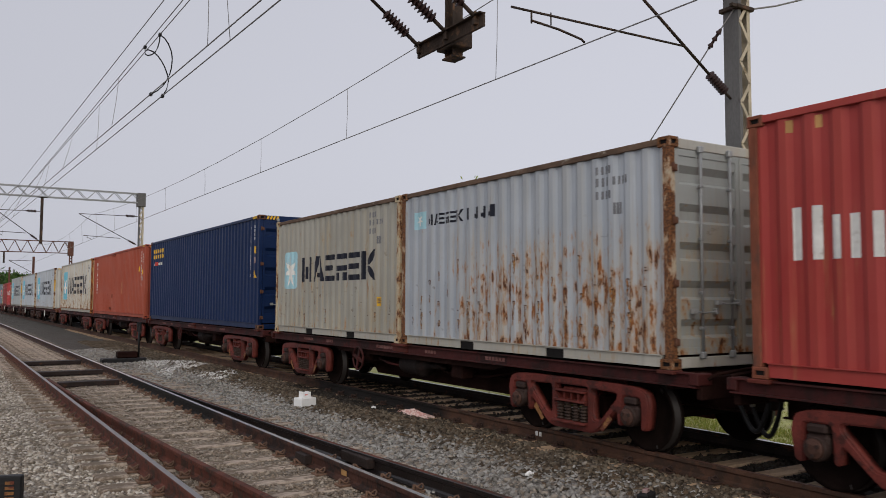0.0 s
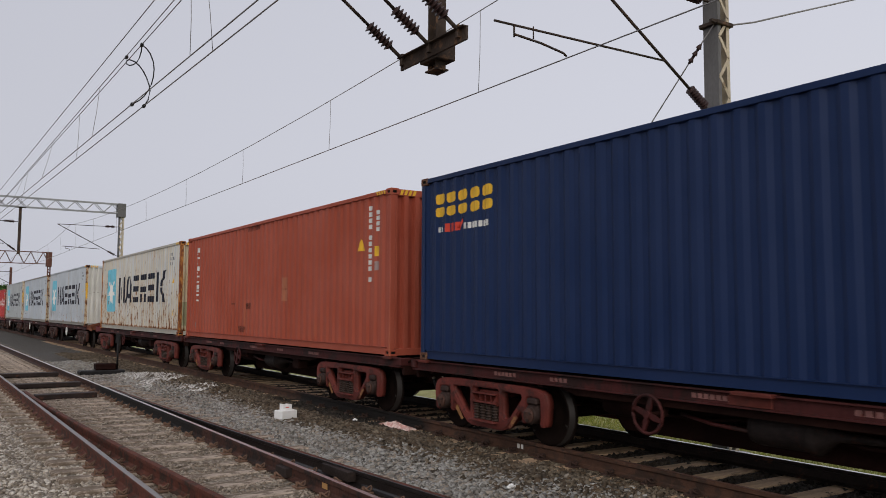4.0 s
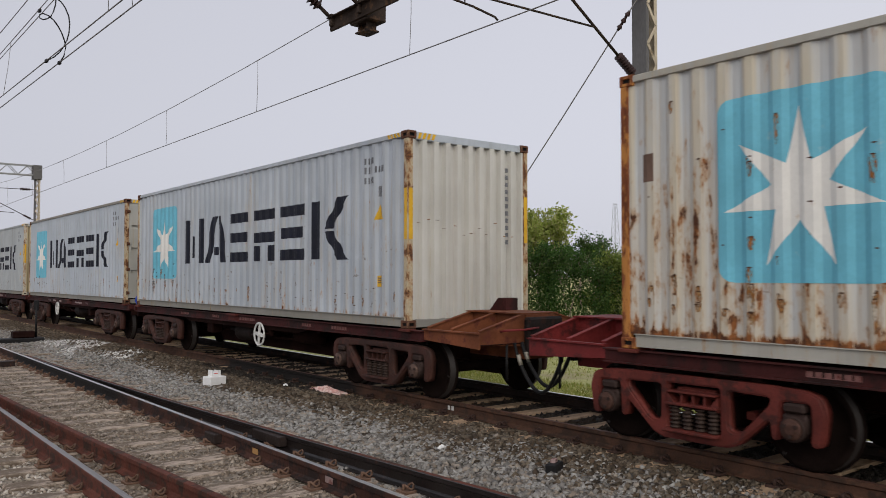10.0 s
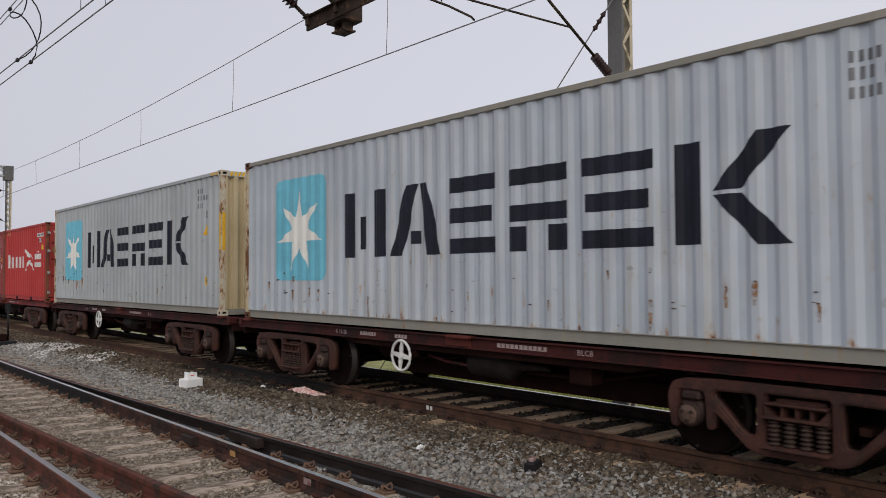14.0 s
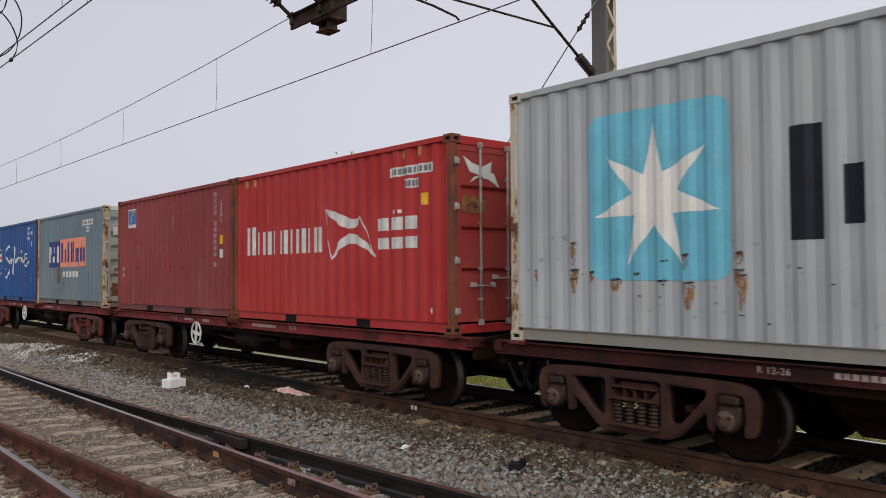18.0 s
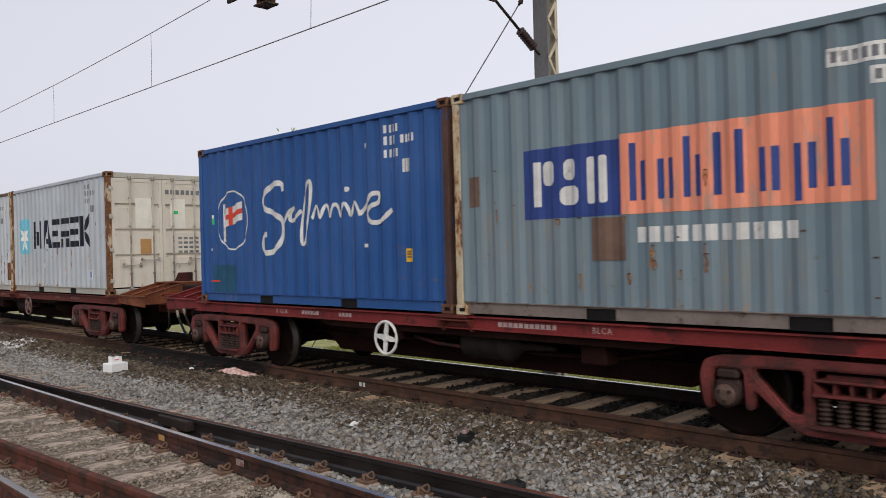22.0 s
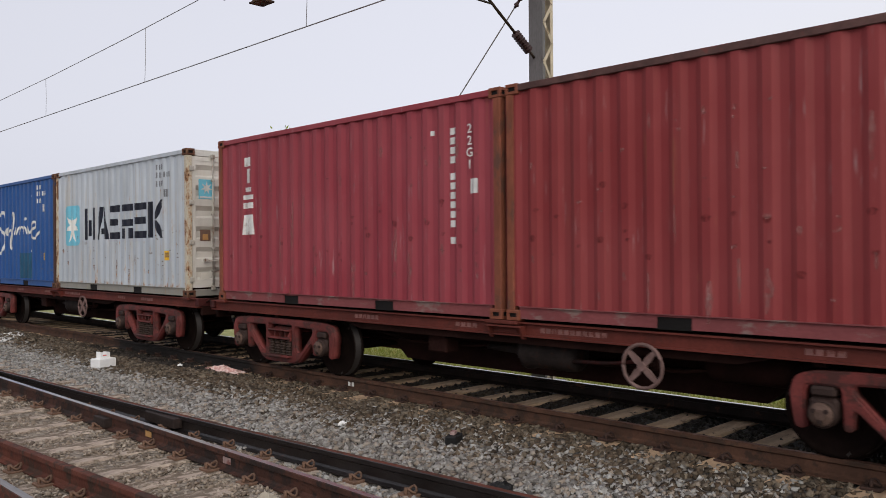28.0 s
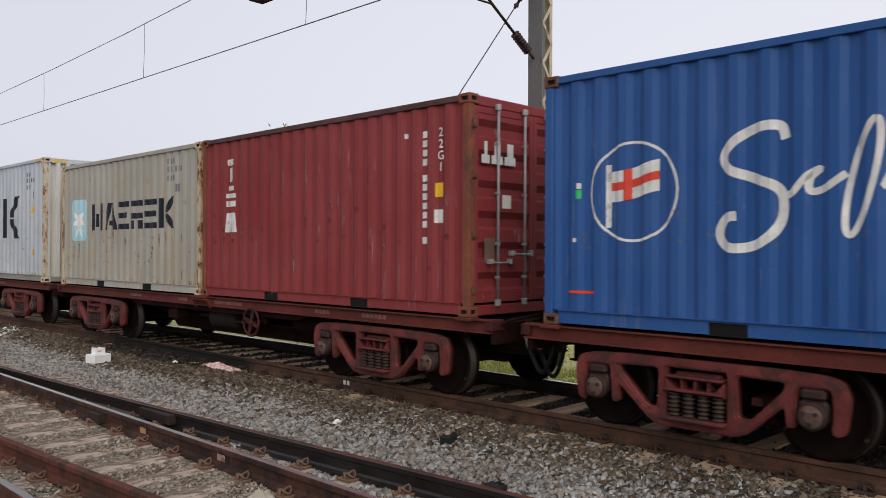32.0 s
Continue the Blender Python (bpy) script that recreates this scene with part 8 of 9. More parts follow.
# the cross bar along the track and the three insulated struts for the siding wires
bm = bmesh.new()
box(bm, 5.395, 5.43, 7.70, 9.26, 5.03, 5.20, 0.006)
box(bm, 5.34, 5.43, 7.70, 9.26, 5.19, 5.205, 0.0)
part("cross_bar", bm, M_DROPARM, near)
bm = bmesh.new()
box(bm, 5.42, 5.72, 8.40, 8.80, 5.00, 5.22, 0.01)
part("arm_clamp", bm, M_DROPARM, near)
for y in (9.18, 8.50, 7.84):
    a, d = Vector((5.40, y, 5.16)), Vector((-0.82, 0, 0.57)).normalized()
    bm = bmesh.new()
    insulator(bm, a + d * 0.26, a + d * 0.66, 0.088, 7)
    part("strut_insulator", bm, M_INSUL, near)
    bm = bmesh.new()
    tube(bm, a, a + d * 0.26, 0.026, 8)
    tube(bm, a + d * 0.66, a + d * 2.3, 0.022, 8)
    box(bm, a.x - 0.05, a.x + 0.03, y - 0.03, y + 0.03, 5.08, 5.24, 0.006)
    part("bracket_tube", bm, M_DROPARM, near)
# clamp band on the mast with a tail wire, and a stay that runs down along the track
bm = bmesh.new()
box(bm, 11.04, 11.46, 8.40, 8.80, 6.62, 6.69, 0.01)
box(bm, 10.92, 11.04, 8.42, 8.48, 6.63, 6.68, 0.0)
part("clamp_band", bm, M_DROPARM, near)
wire(near, [(11.40, 8.45, 6.66), (12.1, 8.45, 6.86), (13.2, 8.45, 7.25), (16.5, 8.45, 8.4)], 0.016, "tail_wire")
bm = bmesh.new()
insulator(bm, (11.0, 8.72, 6.33), (11.0, 8.98, 6.06), 0.05, 3)
part("stay_insulator", bm, M_INSUL, near)
wire(near, [(11.06, 8.50, 6.62), (11.0, 8.72, 6.33), (11.0, 10.3, 4.73), (11.0, 13.0, 2.05), (11.0, 15.6, -0.55)], 0.012, "stay_wire")

mid = portal(54.8, 11.05, 5.2, (8.03, 8.62), 5.15, M_GALV, M_MASTDARK, "galvanised lattice overhead line portal further along the tracks")
cantilever(mid, (10.85, 54.8, 5.25), (7.30, 54.8, 7.12), -1, (9.8, 5.66, 7.6, 5.75), (8.05, 54.8, 5.53))
cantilever(mid, (5.1, 54.8, 5.3), (2.7, 54.8, 7.1), -1, (4.4, 5.75, 2.6, 5.8), (3.1, 54.8, 5.55))
far_p = portal(88.0, 11.1, 5.2, (6.30, 7.45), 5.2, M_RUSTSTRUCT, M_RUSTSTRUCT, "rust-brown lattice portal in the distance", number=False, lace=M_RUSTSTRUCT)
for y in (125.0, 170.0):
    m = thing("line_mast", "distant dark steel overhead line mast", "overhead line mast", "masts along the track")
    bm = bmesh.new()
    box(bm, 10.9, 11.2, y - 0.12, y + 0.12, -0.6, 7.6, 0.0)
    part("post", bm, M_RUSTSTRUCT, m)
    bm = bmesh.new()
    tube(bm, (10.9, y, 5.4), (8.0, y, 7.0), 0.04, 6)
    tube(bm, (10.9, y, 7.0), (8.0, y, 7.0), 0.04, 6)
    part("bracket", bm, M_DROPARM, m)


def sag(y, a, b, top, low):
    t = (y - a) / (b - a)
    return low + (top - low) * (2 * t - 1) ** 2


SPANS = [(-36.0, 8.6), (8.6, 54.8), (54.8, 88.0), (88.0, 125.0), (125.0, 170.0), (170.0, 215.0), (215.0, 260.0)]


def catenary(xc, xm, top, low, zc, first, step, label):
    """Contact wire, messenger wire and droppers over one track."""
    c = thing("overhead_wires", label, "overhead wires")
    wire(c, [(xc(y), y, zc) for a, b in SPANS for y in (a, (2 * a + b) / 3, (a + 2 * b) / 3)] + [(xc(260), 260, zc)], 0.0105, "contact_wire")
    wire(c, [(xm(y), y, sag(y, a, b, top, low)) for a, b in SPANS for y in [a + (b - a) * k / 10 for k in range(10)]], 0.009, "messenger_wire")
    y = first
    while y < 84:
        a, b = [q for q in SPANS if q[0] <= y <= q[1]][0]
        wire(c, [(xc(y), y, zc), ((xc(y) + xm(y)) / 2 + 0.012, y, (zc + sag(y, a, b, top, low)) / 2), (xm(y), y, sag(y, a, b, top, low))], 0.0055, "dropper")
        y += step
    return c


catenary(lambda y: 7.90 + 0.004 * y, lambda y: 7.97 + 0.001 * y, 7.10, 6.45, 5.53, 10.96, 6.0, "contact and messenger wires above the running track")
catenary(lambda y: 3.745 - 0.0222 * min(y, 55), lambda y: 3.43 - 0.0062 * min(y, 55), 6.72, 6.69, 5.55, 11.45, 10.3, "overhead wires above the siding")
catenary(lambda y: 3.565 - 0.0243 * min(y, 55), lambda y: 3.30 - 0.0035 * min(y, 55), 6.72, 6.69, 5.55, 11.86, 6.9, "second pair of overhead wires above the siding")
feeder = thing("feeder_wire", "single thin feeder wire above the siding", "overhead wires")
wire(feeder, [(3.09 - 0.008 * min(y, 60), y, 6.70) for y in (-36, 0, 20, 40, 60, 120, 260)], 0.009)
jumper = thing("jumper_cables", "looped jumper cables between the siding wires", "jumper cable")
bm = bmesh.new()
pipe(bm, [(3.335, 15.3, 6.70), (3.42, 15.3, 6.65), (3.49, 15.3, 6.56), (3.55, 15.3, 6.42), (3.57, 15.3, 6.28), (3.56, 15.3, 6.12), (3.53, 15.3, 5.98), (3.48, 15.3, 5.86), (3.41, 15.3, 5.74), (3.32, 15.3, 5.64), (3.20, 15.3, 5.55)], 0.012, 6)
part("cable", bm, M_BLACK, jumper)
bm = bmesh.new()
pipe(bm, [(3.335, 15.3, 6.70), (3.33, 15.3, 6.58), (3.30, 15.3, 6.45), (3.26, 15.3, 6.36), (3.20, 15.3, 6.30), (3.13, 15.3, 6.27), (3.08, 15.3, 6.29), (3.075, 15.3, 6.35), (3.13, 15.3, 6.38), (3.22, 15.3, 6.36), (3.31, 15.3, 6.29), (3.38, 15.3, 6.20), (3.44, 15.3, 6.09), (3.49, 15.3, 5.96), (3.51, 15.3, 5.85), (3.48, 15.3, 5.68), (3.41, 15.3, 5.55)], 0.012, 6)
part("cable", bm, M_BLACK, jumper)
for x, y, z in ((3.335, 15.3, 6.70), (3.255, 16.2, 6.69), (3.41, 15.3, 5.55), (3.20, 15.3, 5.55)):
    bm = bmesh.new()
    box(bm, x - 0.025, x + 0.025, y - 0.05, y + 0.05, z - 0.03, z + 0.03, 0.008)
    part("clamp", bm, M_BLACK, jumper)


# ---- small things on the ground ----
def on_ground(x, y):
    return ground_height(x, y)


foam = thing("foam_box", "broken white foam box lying on the ballast", "foam box", at=pose(5.66, 13.65, on_ground(5.66, 13.65) + 0.03, 0, 0, 12))
foam.scale = (0.78, 0.78, 0.80)
bm = bmesh.new()
box(bm, -0.22, 0.20, -0.16, 0.16, -0.02, 0.17, 0.015)
part("body", bm, M_FOAM, foam)
bm = bmesh.new()
prism(bm, [(-0.11, 0.17), (0.12, 0.17), (0.12, 0.29), (0.05, 0.30), (0.045, 0.22), (-0.05, 0.22), (-0.055, 0.30), (-0.11, 0.31)], "y", -0.05, 0.10)
part("broken_lid", fixed(bm), M_FOAM, foam)
bm = bmesh.new()
box(bm, -0.05, 0.045, -0.045, 0.0, 0.18, 0.235)
part("red_print", bm, M_REDMARK, foam)


def crumple(name, label, cat, x, y, w, d, h, mat, seed):
    bm = bmesh.new()
    n = 10
    g = [[bm.verts.new((-w / 2 + w * i / n, -d / 2 + d * j / n, 0)) for j in range(n + 1)] for i in range(n + 1)]
    for i in range(n + 1):
        for j in range(n + 1):
            v = g[i][j]
            e = math.sin(math.pi * i / n) * math.sin(math.pi * j / n)
            v.co.z = h * e * (0.4 + 0.9 * abs(noise.noise((i * 0.5, j * 0.5, seed)))) - 0.01
            v.co.x += 0.25 * w * noise.noise((i * 0.3, j * 0.3, seed + 5)) * (1 if 0 < i < n else 1.4)
            v.co.y += 0.25 * d * noise.noise((i * 0.3, j * 0.3, seed + 9))
    for i in range(n):
        for j in range(n):
            bm.faces.new((g[i][j], g[i + 1][j], g[i + 1][j + 1], g[i][j + 1]))
    low = bmesh.ops.extrude_face_region(bm, geom=list(bm.faces))
    for v in low["geom"]:
        if isinstance(v, bmesh.types.BMVert):
            v.co.z -= 0.02
    ob = part(name, fixed(bm), mat, at=pose(x, y, on_ground(x, y) + 0.045, 0, 0, seed * 40))
    return tagged(ob, label, cat)


crumple("cloth", "crumpled pink cloth on the ballast", "cloth", 6.80, 11.7, 0.80, 0.36, 0.12, M_CLOTH, 2.0)
crumple("plastic_wrapper", "small dark plastic wrapper on the stones", "litter", 4.99, 4.25, 0.16, 0.12, 0.07, M_BLACK, 3.0)
crumple("food_wrapper", "pale crumpled wrapper beside the siding rail", "litter", 3.47, 5.35, 0.22, 0.16, 0.13, M_CONC, 4.0)
crumple("white_litter", "white scrap of paper in the ballast", "litter", 5.6, 7.1, 0.11, 0.05, 0.03, M_FOAM, 5.0)
crumple("white_litter", "white scrap of paper in the ballast", "litter", 6.5, 12.6, 0.15, 0.08, 0.04, M_FOAM, 6.0)
crumple("white_litter", "white scrap of paper by the siding rail", "litter", 4.05, 5.3, 0.16, 0.08, 0.04, M_FOAM, 7.0)

stub = thing("rail_stub", "short black iron block with white paint standing in ballast", "rail stub", at=pose(5.90, 5.65, on_ground(5.9, 5.65), 0, 0, 25))
bm = bmesh.new()
box(bm, -0.13, 0.10, -0.06, 0.06, -0.03, 0.10, 0.012)
part("body", bm, M_BLACK, stub)
bm = bmesh.new()
box(bm, -0.06, 0.03, -0.02, 0.03, 0.098, 0.135, 0.005)
part("white_top", bm, M_DIMWHITE, stub)

marker = thing("ground_marker", "short black post with worn yellow characters beside the siding", "marker post", at=pose(0.66, 8.95, on_ground(0.66, 8.95), 0, 0, -20))
bm = bmesh.new()
box(bm, -0.11, 0.11, -0.05, 0.05, -0.05, 0.26, 0.012)
part("post", bm, M_BLACK, marker)
bm = bmesh.new()
for k in range(4):
    box(bm, -0.035, 0.045, -0.056, -0.052, 0.03 + 0.05 * k, 0.06 + 0.05 * k)
part("marking", bm, M_TAN_WORN, marker)

lever = thing("point_lever", "dark iron point lever box with an upright target", "point lever", at=pose(5.05, 26.6, on_ground(5.05, 26.6)))
bm = bmesh.new()
box(bm, -0.75, 0.55, -0.25, 0.25, -0.05, 0.14, 0.03)
part("base", bm, M_BLACK, lever)
bm = bmesh.new()
box(bm, -0.30, 0.30, -0.18, 0.18, 0.14, 0.34, 0.03)
part("gear_box", bm, M_UNDER, lever)
bm = bmesh.new()
tube(bm, (0.35, 0, 0.1), (0.35, 0, 1.15), 0.03, 8)
box(bm, 0.28, 0.42, -0.02, 0.02, 0.95, 1.25, 0.01)
part("target", bm, M_BLACK, lever)


# ---- beyond the track: grass, trees, buildings ----
def grass(name, areas, seed):
    r = np.random.RandomState(seed)
    V, F = [], []
    for x0, x1, y0, y1, n in areas:
        for _ in range(n):
            x, y = r.uniform(x0, x1), r.uniform(y0, y1)
            z = ground_height(x, y) - 0.01
            h = r.uniform(0.03, 0.10)
            a = r.uniform(0, 6.28)
            lean = r.uniform(-0.06, 0.06, 2)
            w = r.uniform(0.008, 0.02)
            b = len(V)
            V += [(x - w * math.cos(a), y - w * math.sin(a), z), (x + w * math.cos(a), y + w * math.sin(a), z), (x + lean[0], y + lean[1], z + h)]
            F.append((b, b + 1, b + 2))
    me = bpy.data.meshes.new(name)
    me.from_pydata(V, [], F)
    me.materials.append(M_GRASS)
    tagged(new(name, me), "short rough grass beyond the track", "grass", kind="stuff")


grass("grass_strip", [(10.3, 13.5, 0.5, 16, 26000), (13.5, 22, 1, 26, 16000)], 6)


def tree(x, y, height, spread, leaf, label, seed, trunk=0.12, leaves=5000, size=0.13, fork=True, low=0.25, twigs=0.0, name="tree", skirt=0.0):
    """A tapered, forking trunk with limbs, and a crown of small leaves in uneven clumps."""
    rnd = random.Random(seed)
    t = thing(name, label, name, "shrubs in the field" if name == "shrub" else "", at=pose(x, y, ground_height(x, y) - 0.05))
    tips = []
    bm = bmesh.new()

    def limb(p, d, length, r, depth):
        pts, q = [Vector(p)], Vector(d).normalized()
        for i in range(4):
            q = (q + Vector((rnd.uniform(-0.18, 0.18), rnd.uniform(-0.18, 0.18), rnd.uniform(-0.04, 0.14)))).normalized()
            pts.append(pts[-1] + q * length / 4)
        for i in range(4):
            tube(bm, pts[i], pts[i + 1], r * (1 - 0.16 * i), 6, r * (1 - 0.16 * (i + 1)), caps=False)
        if depth == 0:
            tips.append((pts[-1], length))
            tips.append((pts[2], length))
            return
        for k in range(rnd.choice((3, 4)) if depth > 1 else 3):
            a = rnd.uniform(0, 6.28)
            side = Vector((math.cos(a), math.sin(a), 0))
            limb(pts[rnd.choice((2, 3, 4))], q * 0.55 + side * rnd.uniform(0.5, 0.95) * spread / height * 2 + Vector((0, 0, 0.15)), length * rnd.uniform(0.55, 0.78), r * 0.55, depth - 1)

    stems = 2 if fork else 1
    for k in range(stems):
        limb((0, 0, 0), (rnd.uniform(-0.3, 0.3) + (0.25 if k else -0.15) * fork, rnd.uniform(-0.2, 0.2), 1), height * 0.42, trunk * (1 if k == 0 else 0.8), 3)
    top = max(p.z for p, _ in tips)
    wide = max(max(abs(p.x), abs(p.y)) for p, _ in tips)
    kz, kx = height * 0.93 / top, spread * 0.92 / wide
    for v in bm.verts:
        v.co = Vector((v.co.x * kx, v.co.y * kx, v.co.z * kz))
    if twigs:
        for p, _ in tips:
            c = Vector((p.x * kx, p.y * kx, p.z * kz))
            if c.z < height * 0.5:
                continue
            for _ in range(5):
                d = Vector((rnd.uniform(-0.7, 0.7), rnd.uniform(-0.7, 0.7), rnd.uniform(0.5, 1.2))).normalized()
                tube(bm, c, c + d * twigs * rnd.uniform(0.6, 1.5), 0.010, 3, 0.004, caps=False)
    part("trunk", fixed(bm), M_BARK, t)
    V, F = [], []
    cl = []
    for p, _ in tips:
        c = Vector((p.x * kx, p.y * kx, p.z * kz))
        if c.z < height * low:
            continue
        cl.append((c, rnd.uniform(0.28, 0.6) * spread * 0.42))
    for i in range(leaves):
        c, r = rnd.choice(cl)
        o = Vector((rnd.gauss(0, 0.5), rnd.gauss(0, 0.5), rnd.gauss(0, 0.38))) * r
        p = c + o
        if rnd.random() < skirt:
            p.z *= rnd.uniform(0.05, 1.0)
        if p.z < 0.1:
            continue
        n = Vector((rnd.uniform(-1, 1), rnd.uniform(-1, 1), rnd.uniform(-0.2, 1))).normalized()
        u = n.orthogonal().normalized()
        v = n.cross(u)
        a = rnd.uniform(0, 6.28)
        u, v = u * math.cos(a) + v * math.sin(a), v * math.cos(a) - u * math.sin(a)
        s = size * rnd.uniform(0.6, 1.3)
        b = len(V)
        V += [p - u * s, p + v * s * 0.45, p + u * s, p - v * s * 0.45]
        F.append((b, b + 1, b + 2, b + 3))
    me = bpy.data.meshes.new("crown")
    me.from_pydata([v[:] for v in V], [], F)
    me.materials.append(leaf)
    part("crown", me, None, t)
    return t


def polar(az, dist):
    return dist * math.sin(radians(az)), dist * math.cos(radians(az))


def tree_at(az, dist, *a, **k):
    x, y = polar(az, dist)
    return tree(x, y, *a, **k)


tree_at(57.6, 43, 7.2, 2.5, M_LEAF, "pale-barked forked tree with a feathery twiggy crown", 11, trunk=0.12, leaves=15000, size=0.07, low=0.34, twigs=0.55)
tree_at(55.0, 47, 6.0, 2.2, M_LEAF, "green leafy tree beyond the grass", 27, trunk=0.09, leaves=11000, size=0.085, low=0.0, skirt=0.4)
tree_at(59.6, 40, 3.1, 1.7, M_LEAF_DARK, "dense dark green bush", 12, trunk=0.05, leaves=12000, size=0.085, low=0.0, skirt=0.6)
tree_at(60.6, 56, 5.0, 2.1, M_LEAF, "broad-leaved green tree behind the bush", 26, trunk=0.10, leaves=6000, size=0.13, low=0.3)
tree_at(64.6, 42, 4.2, 2.0, M_LEAF_LIGHT, "light green leafy sapling", 13, trunk=0.05, leaves=9000, size=0.08, low=0.0, skirt=0.3)
tree_at(62.6, 39, 2.1, 0.9, M_LEAF_DRY, "dry brownish shrub in the grass", 25, trunk=0.03, leaves=1600, size=0.06, low=0.1)
tree_at(70.0, 46, 3.6, 2.4, M_LEAF, "broad green shrub in the field", 14, trunk=0.06, leaves=9000, size=0.085, low=0.0, skirt=0.5)
tree_at(75.2, 40, 3.9, 2.2, M_LEAF_LIGHT, "round-crowned green tree in the field", 15, trunk=0.10, leaves=14000, size=0.085, fork=False, low=0.05)
tree_at(66.6, 36, 1.7, 0.6, M_LEAF_LIGHT, "thin young tree in the grass", 16, trunk=0.03, leaves=900, size=0.06, fork=False)
rnd = random.Random(77)
for k in range(16):
    tree_at(49 + 1.85 * k + rnd.uniform(-0.6, 0.6), rnd.uniform(58, 74), rnd.uniform(1.0, 2.3), rnd.uniform(1.2, 2.4), rnd.choice((M_LEAF, M_LEAF_LIGHT, M_LEAF_DARK)), "low shrub at the far side of the field", 50 + k, trunk=0.03, leaves=1500, size=0.11, low=0.0, name="shrub", skirt=0.7)
tree_at(34.9, 30, 7.3, 1.9, M_LEAF_LIGHT, "tall light green tree behind the train", 17, trunk=0.08, leaves=6500, size=0.10, low=0.2)
tree_at(40.4, 30, 5.5, 1.0, M_LEAF_LIGHT, "slender light green tree behind the train", 18, trunk=0.06, leaves=6500, size=0.09, low=0.0, skirt=0.45)
tree_at(38.0, 40, 5.4, 2.2, M_LEAF, "green leafy tree behind the train", 29, trunk=0.08, leaves=7000, size=0.10, low=0.0, skirt=0.3)
tree_at(45.2, 50, 7.1, 2.2, M_LEAF_LIGHT, "tall light green tree beyond the hedge", 19, trunk=0.09, leaves=5000, size=0.13, low=0.55)
tree_at(48.1, 60, 5.9, 2.3, M_LEAF_DARK, "dark open-crowned tree behind the hedge", 20, trunk=0.10, leaves=6000, size=0.10, low=0.3)
tree_at(50.4, 62, 5.9, 2.0, M_LEAF_DARK, "dark open-crowned tree behind the hedge", 21, trunk=0.10, leaves=5000, size=0.10, low=0.3)
tree_at(42.5, 58, 5.4, 3.4, M_LEAF, "green leafy tree behind the train", 28, trunk=0.10, leaves=8000, size=0.12, low=0.05)
for k, (az, mat) in enumerate(((43.4, M_LEAF_DARK), (45.4, M_LEAF_DARK), (47.3, M_LEAF_DARK), (49.2, M_LEAF_DARK), (51.1, M_LEAF), (52.9, M_LEAF))):
    tree_at(az, 44 + 0.5 * k, 4.5 - 0.15 * k, 2.0, mat, "dense green hedge bush beyond the grass", 80 + k, trunk=0.05, leaves=7000, size=0.085, low=0.0, skirt=0.55, name="shrub")
tree_at(60.0, 130, 7.0, 9.0, M_LEAF_DARK, "far dark trees behind the houses", 22, trunk=0.2, leaves=5000, size=0.40, low=0.05)
tree_at(65.0, 150, 8.8, 9.0, M_LEAF_DARK, "far dark trees behind the houses", 23, trunk=0.2, leaves=5000, size=0.45, low=0.05)
tree_at(72.5, 120, 8.0, 9.0, M_LEAF_DARK, "far dark trees behind the houses", 24, trunk=0.2, leaves=4500, size=0.40, low=0.05)
for k, (az, dist, h) in enumerate(((2.4, 330, 11), (3.4, 300, 10), (4.6, 340, 12), (1.2, 360, 12))):
    tree_at(az, dist, h, 12.0, M_LEAF_DARK, "far dark trees along the line", 30 + k, trunk=0.25, leaves=2500, size=0.8, low=0.02)


def house(az, dist, w, d, h, mat, label, rows, cols, turn=0.0, parapet=0.5, extra=None):
    x, y = polar(az, dist)
    hs = thing("house", label, "house", "houses beyond the field", at=pose(x, y, -0.6, 0, 0, -az + turn))
    bm = bmesh.new()
    box(bm, -w / 2, w / 2, 0, d, 0, h, 0.03)
    part("wall", bm, mat, hs)
    bm = bmesh.new()
    for x0, x1, y0, y1 in ((-w / 2 - 0.1, w / 2 + 0.1, -0.1, 0.1), (-w / 2 - 0.1, w / 2 + 0.1, d - 0.1, d + 0.1), (-w / 2 - 0.1, -w / 2 + 0.1, 0.1, d - 0.1), (w / 2 - 0.1, w / 2 + 0.1, 0.1, d - 0.1)):
        box(bm, x0, x1, y0, y1, h, h + parapet)
    part("roof_parapet", bm, mat, hs)
    for r in range(rows):
        z = h * (r + 0.42) / rows
        for c in range(cols):
            u = -w / 2 + w * (c + 0.5) / cols
            bm = bmesh.new()
            box(bm, u - 0.45, u + 0.45, -0.02, 0.10, z, z + 1.15)
            win = part("window", bm, M_WINDOW, hs)
            bm = bmesh.new()
            box(bm, u - 0.6, u + 0.6, -0.35, -0.02, z + 1.25, z + 1.33)
            part("sunshade", bm, mat, win)
    if extra:
        extra(hs, w, d, h)
    return hs


def roof_frame(hs, w, d, h):
    for u in (-w * 0.2, w * 0.3):
        bm = bmesh.new()
        box(bm, u - 0.2, u + 0.2, 1.0, 1.4, h, h + 2.2)
        part("roof_column", bm, M_WALLG, hs)
    bm = bmesh.new()
    box(bm, -w * 0.25, w * 0.4, 0.8, 3.0, h + 2.2, h + 2.5)
    part("roof_slab", bm, M_WALLG, hs)


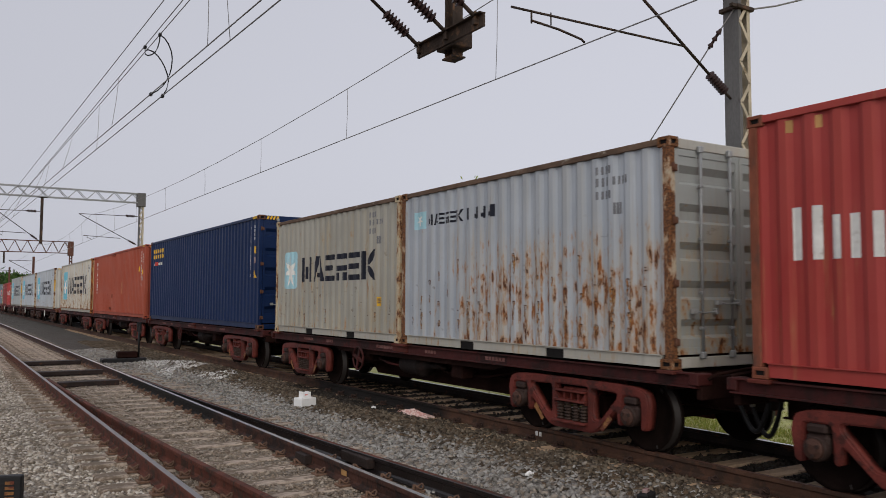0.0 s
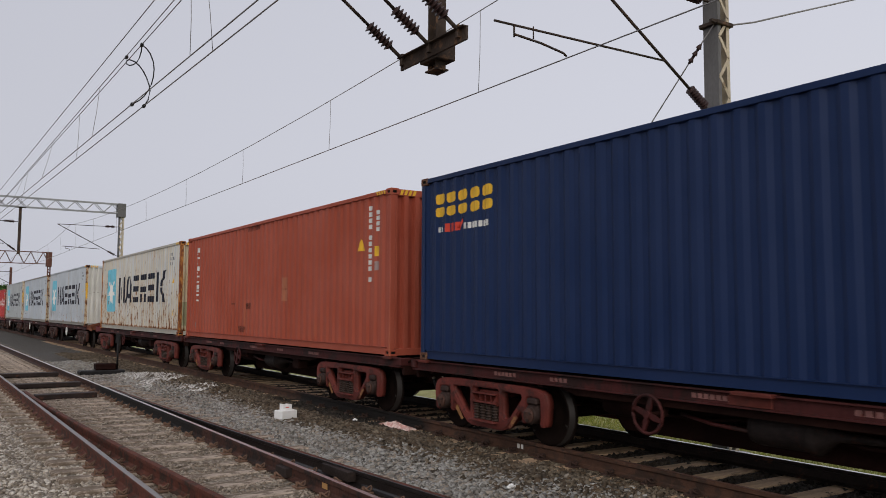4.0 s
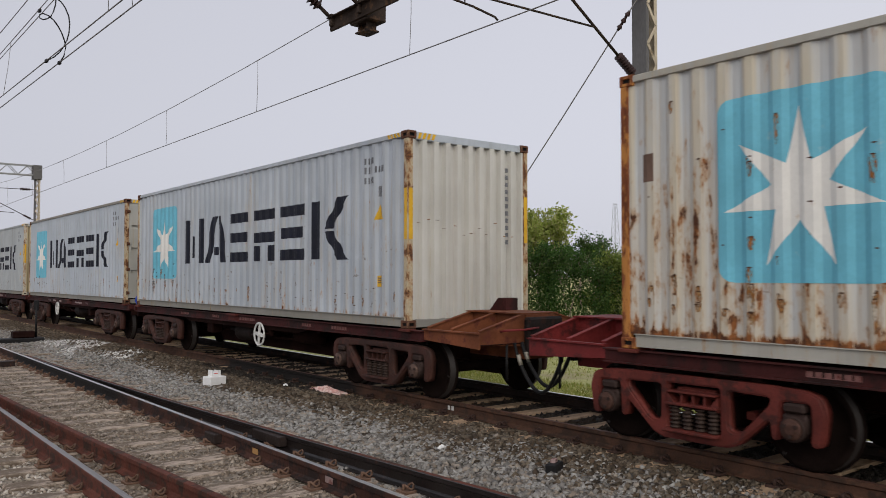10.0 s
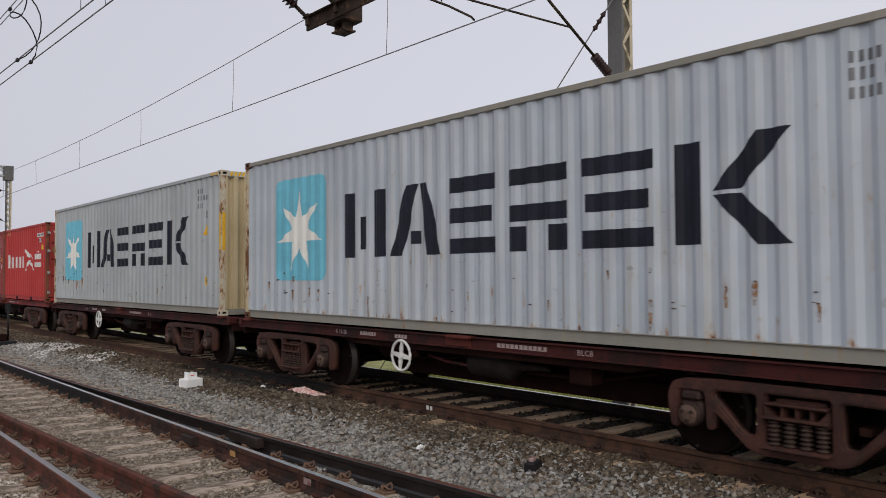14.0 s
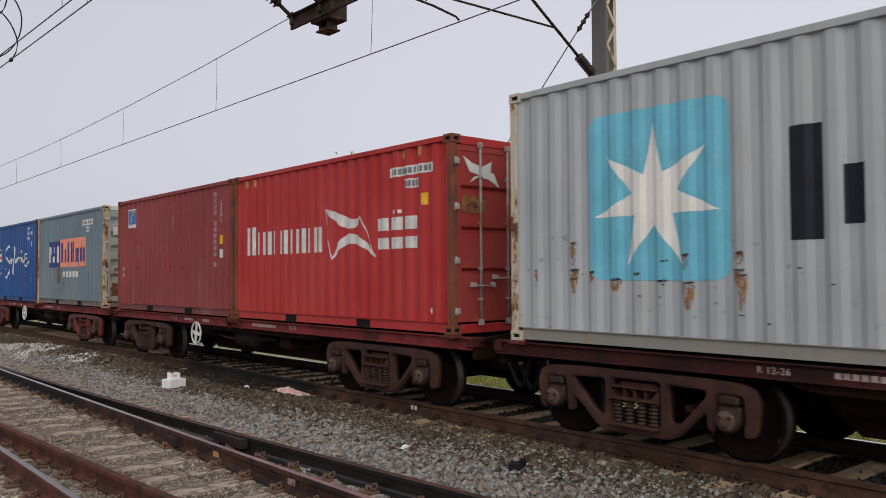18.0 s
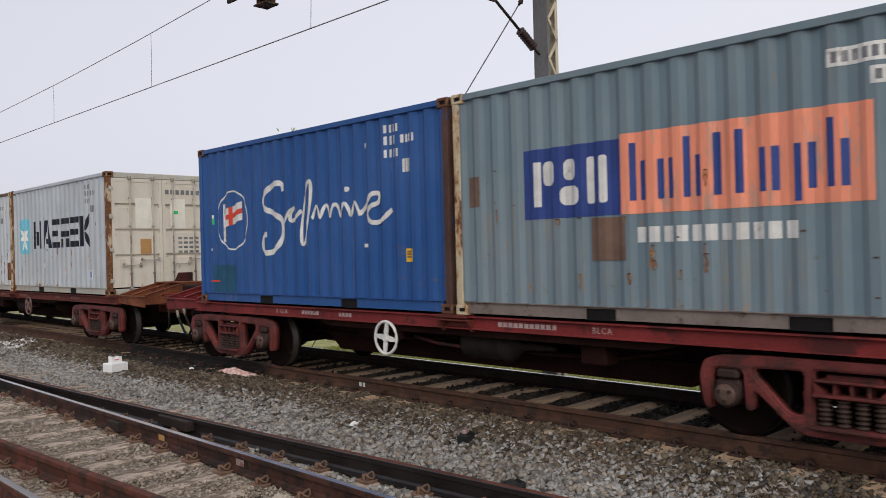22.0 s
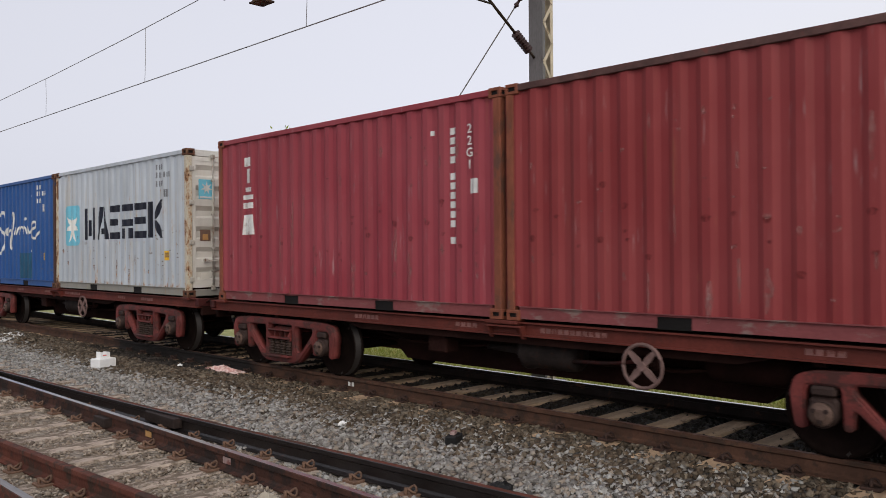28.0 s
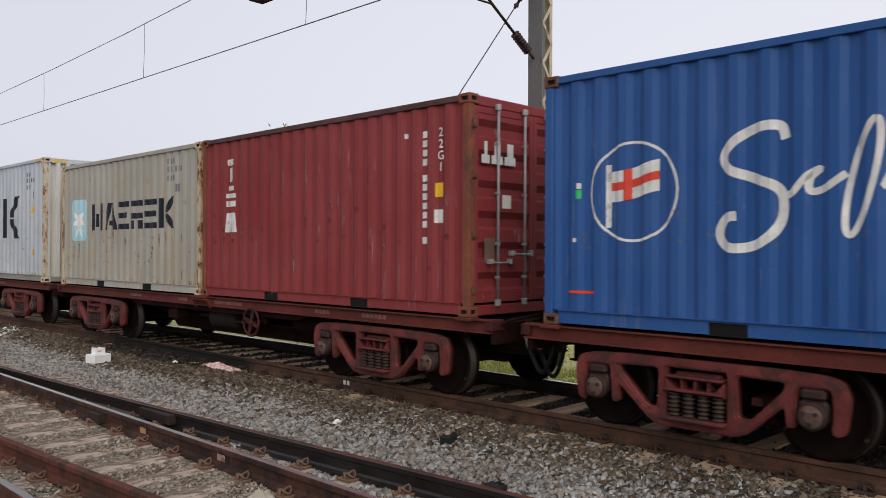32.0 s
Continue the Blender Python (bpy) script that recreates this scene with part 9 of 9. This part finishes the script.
house(67.9, 125, 3.9, 8, 8.8, M_WALLW, "narrow lime-washed three-storey house", 3, 1, 12)
house(66.1, 127, 4.2, 8, 6.6, M_WALLG, "grey-rendered two-storey house beyond the field", 2, 2, 12, 0.5)
house(62.3, 118, 3.6, 7, 7.0, M_WALLP, "pinkish brick house beyond the field", 2, 1, 5)
house(73.5, 150, 16, 10, 11.0, M_WALLG, "grey concrete house with an open roof frame", 3, 4, 0, 0.8, roof_frame)
house(76.5, 110, 7, 8, 6.0, M_WALLW, "lime-washed house behind the trees", 2, 2, 0)

hut_x, hut_y = polar(54.2, 33)
hut = thing("concrete_cabin", "small weathered concrete cabin with a brown door", "cabin", at=pose(hut_x, hut_y, -0.6, 0, 0, -9))
bm = bmesh.new()
box(bm, -0.41, 0.41, -0.41, 0.41, 0, 2.06, 0.02)
part("wall", bm, M_CONC, hut)
bm = bmesh.new()
box(bm, -0.47, 0.47, -0.47, 0.47, 2.06, 2.14, 0.01)
part("roof_slab", bm, M_CONC, hut)
bm = bmesh.new()
box(bm, -0.43, -0.405, -0.34, 0.36, 0.1, 1.98)
part("door", bm, M_BROWN, hut)
bm = bmesh.new()
box(bm, -0.05, 0.75, -1.35, -0.42, 0, 0.55, 0.03)
part("step_block", bm, M_CONC, hut)
post_x, post_y = polar(41.2, 20)
relay = thing("relay_cabinet", "narrow grey concrete relay cabinet beside the line", "cabinet", at=pose(post_x, post_y, -0.6, 0, 0, -10))
bm = bmesh.new()
box(bm, -0.18, 0.18, -0.20, 0.20, 0, 2.92, 0.02)
part("body", bm, M_CONC, relay)
bm = bmesh.new()
box(bm, -0.20, -0.175, -0.15, 0.15, 0.3, 2.6)
part("door", bm, M_BROWN, relay)
tower = thing("lattice_tower", "distant thin steel telecom tower", "tower", at=pose(*polar(50.5, 260), -1))
bm = bmesh.new()
for s in (-1, 1):
    for q in (-1, 1):
        tube(bm, (s * 1.6, q * 1.6, 0), (s * 0.4, q * 0.4, 26), 0.07, 4)
for i in range(12):
    a, b = 1.6 - 1.2 * i / 12, 1.6 - 1.2 * (i + 1) / 12
    for q in (-1, 1):
        tube(bm, (-a, q * a, 26 * i / 12), (b, q * b, 26 * (i + 1) / 12), 0.035, 4)
        tube(bm, (a, q * a, 26 * i / 12), (-b, q * b, 26 * (i + 1) / 12), 0.035, 4)
part("frame_work", bm, M_GALV, tower)


# ---- the train's run ----
RUN = [(0, -7.09), (1, -12.18), (2, -17.3), (3.5, -25.2), (5, -33.14), (6, -38.43), (9, -54.17), (10, -59.45), (10.5, -62.15), (13, -75.22), (16, -90.69), (19, -106.01), (21, -116.10), (23, -126.22), (24.5, -133.81), (27, -146.40), (28, -151.40), (30, -161.39), (32, -171.31)]


def run_at(t):
    """How far the train has come, smoothly between the known times."""
    ts = [a for a, _ in RUN]
    k = max(0, min(len(RUN) - 2, sum(1 for a in ts if a <= t) - 1))

    def slope(i):
        a, b = max(0, i - 1), min(len(RUN) - 1, i + 1)
        return (RUN[b][1] - RUN[a][1]) / (RUN[b][0] - RUN[a][0])
    (t0, s0), (t1, s1) = RUN[k], RUN[k + 1]
    h = t1 - t0
    u = (t - t0) / h
    return (2 * u ** 3 - 3 * u ** 2 + 1) * s0 + (u ** 3 - 2 * u ** 2 + u) * h * slope(k) + (3 * u ** 2 - 2 * u ** 3) * s1 + (u ** 3 - u ** 2) * h * slope(k + 1)


def motions():
    steps = [0.5 * i for i in range(65)]
    for ob, x, y, z in TRAIN:
        walk(ob, [(t, pose(x, y + run_at(t), z)) for t in steps])
    rolls = [0.1 * i for i in range(321)]
    turns = [(t, math.degrees(run_at(t) / WHEEL_R)) for t in rolls]
    for wheel, a in WHEELS:
        walk(wheel, [(t, pose(0, a, WHEEL_R, -d)) for t, d in turns])


motions()
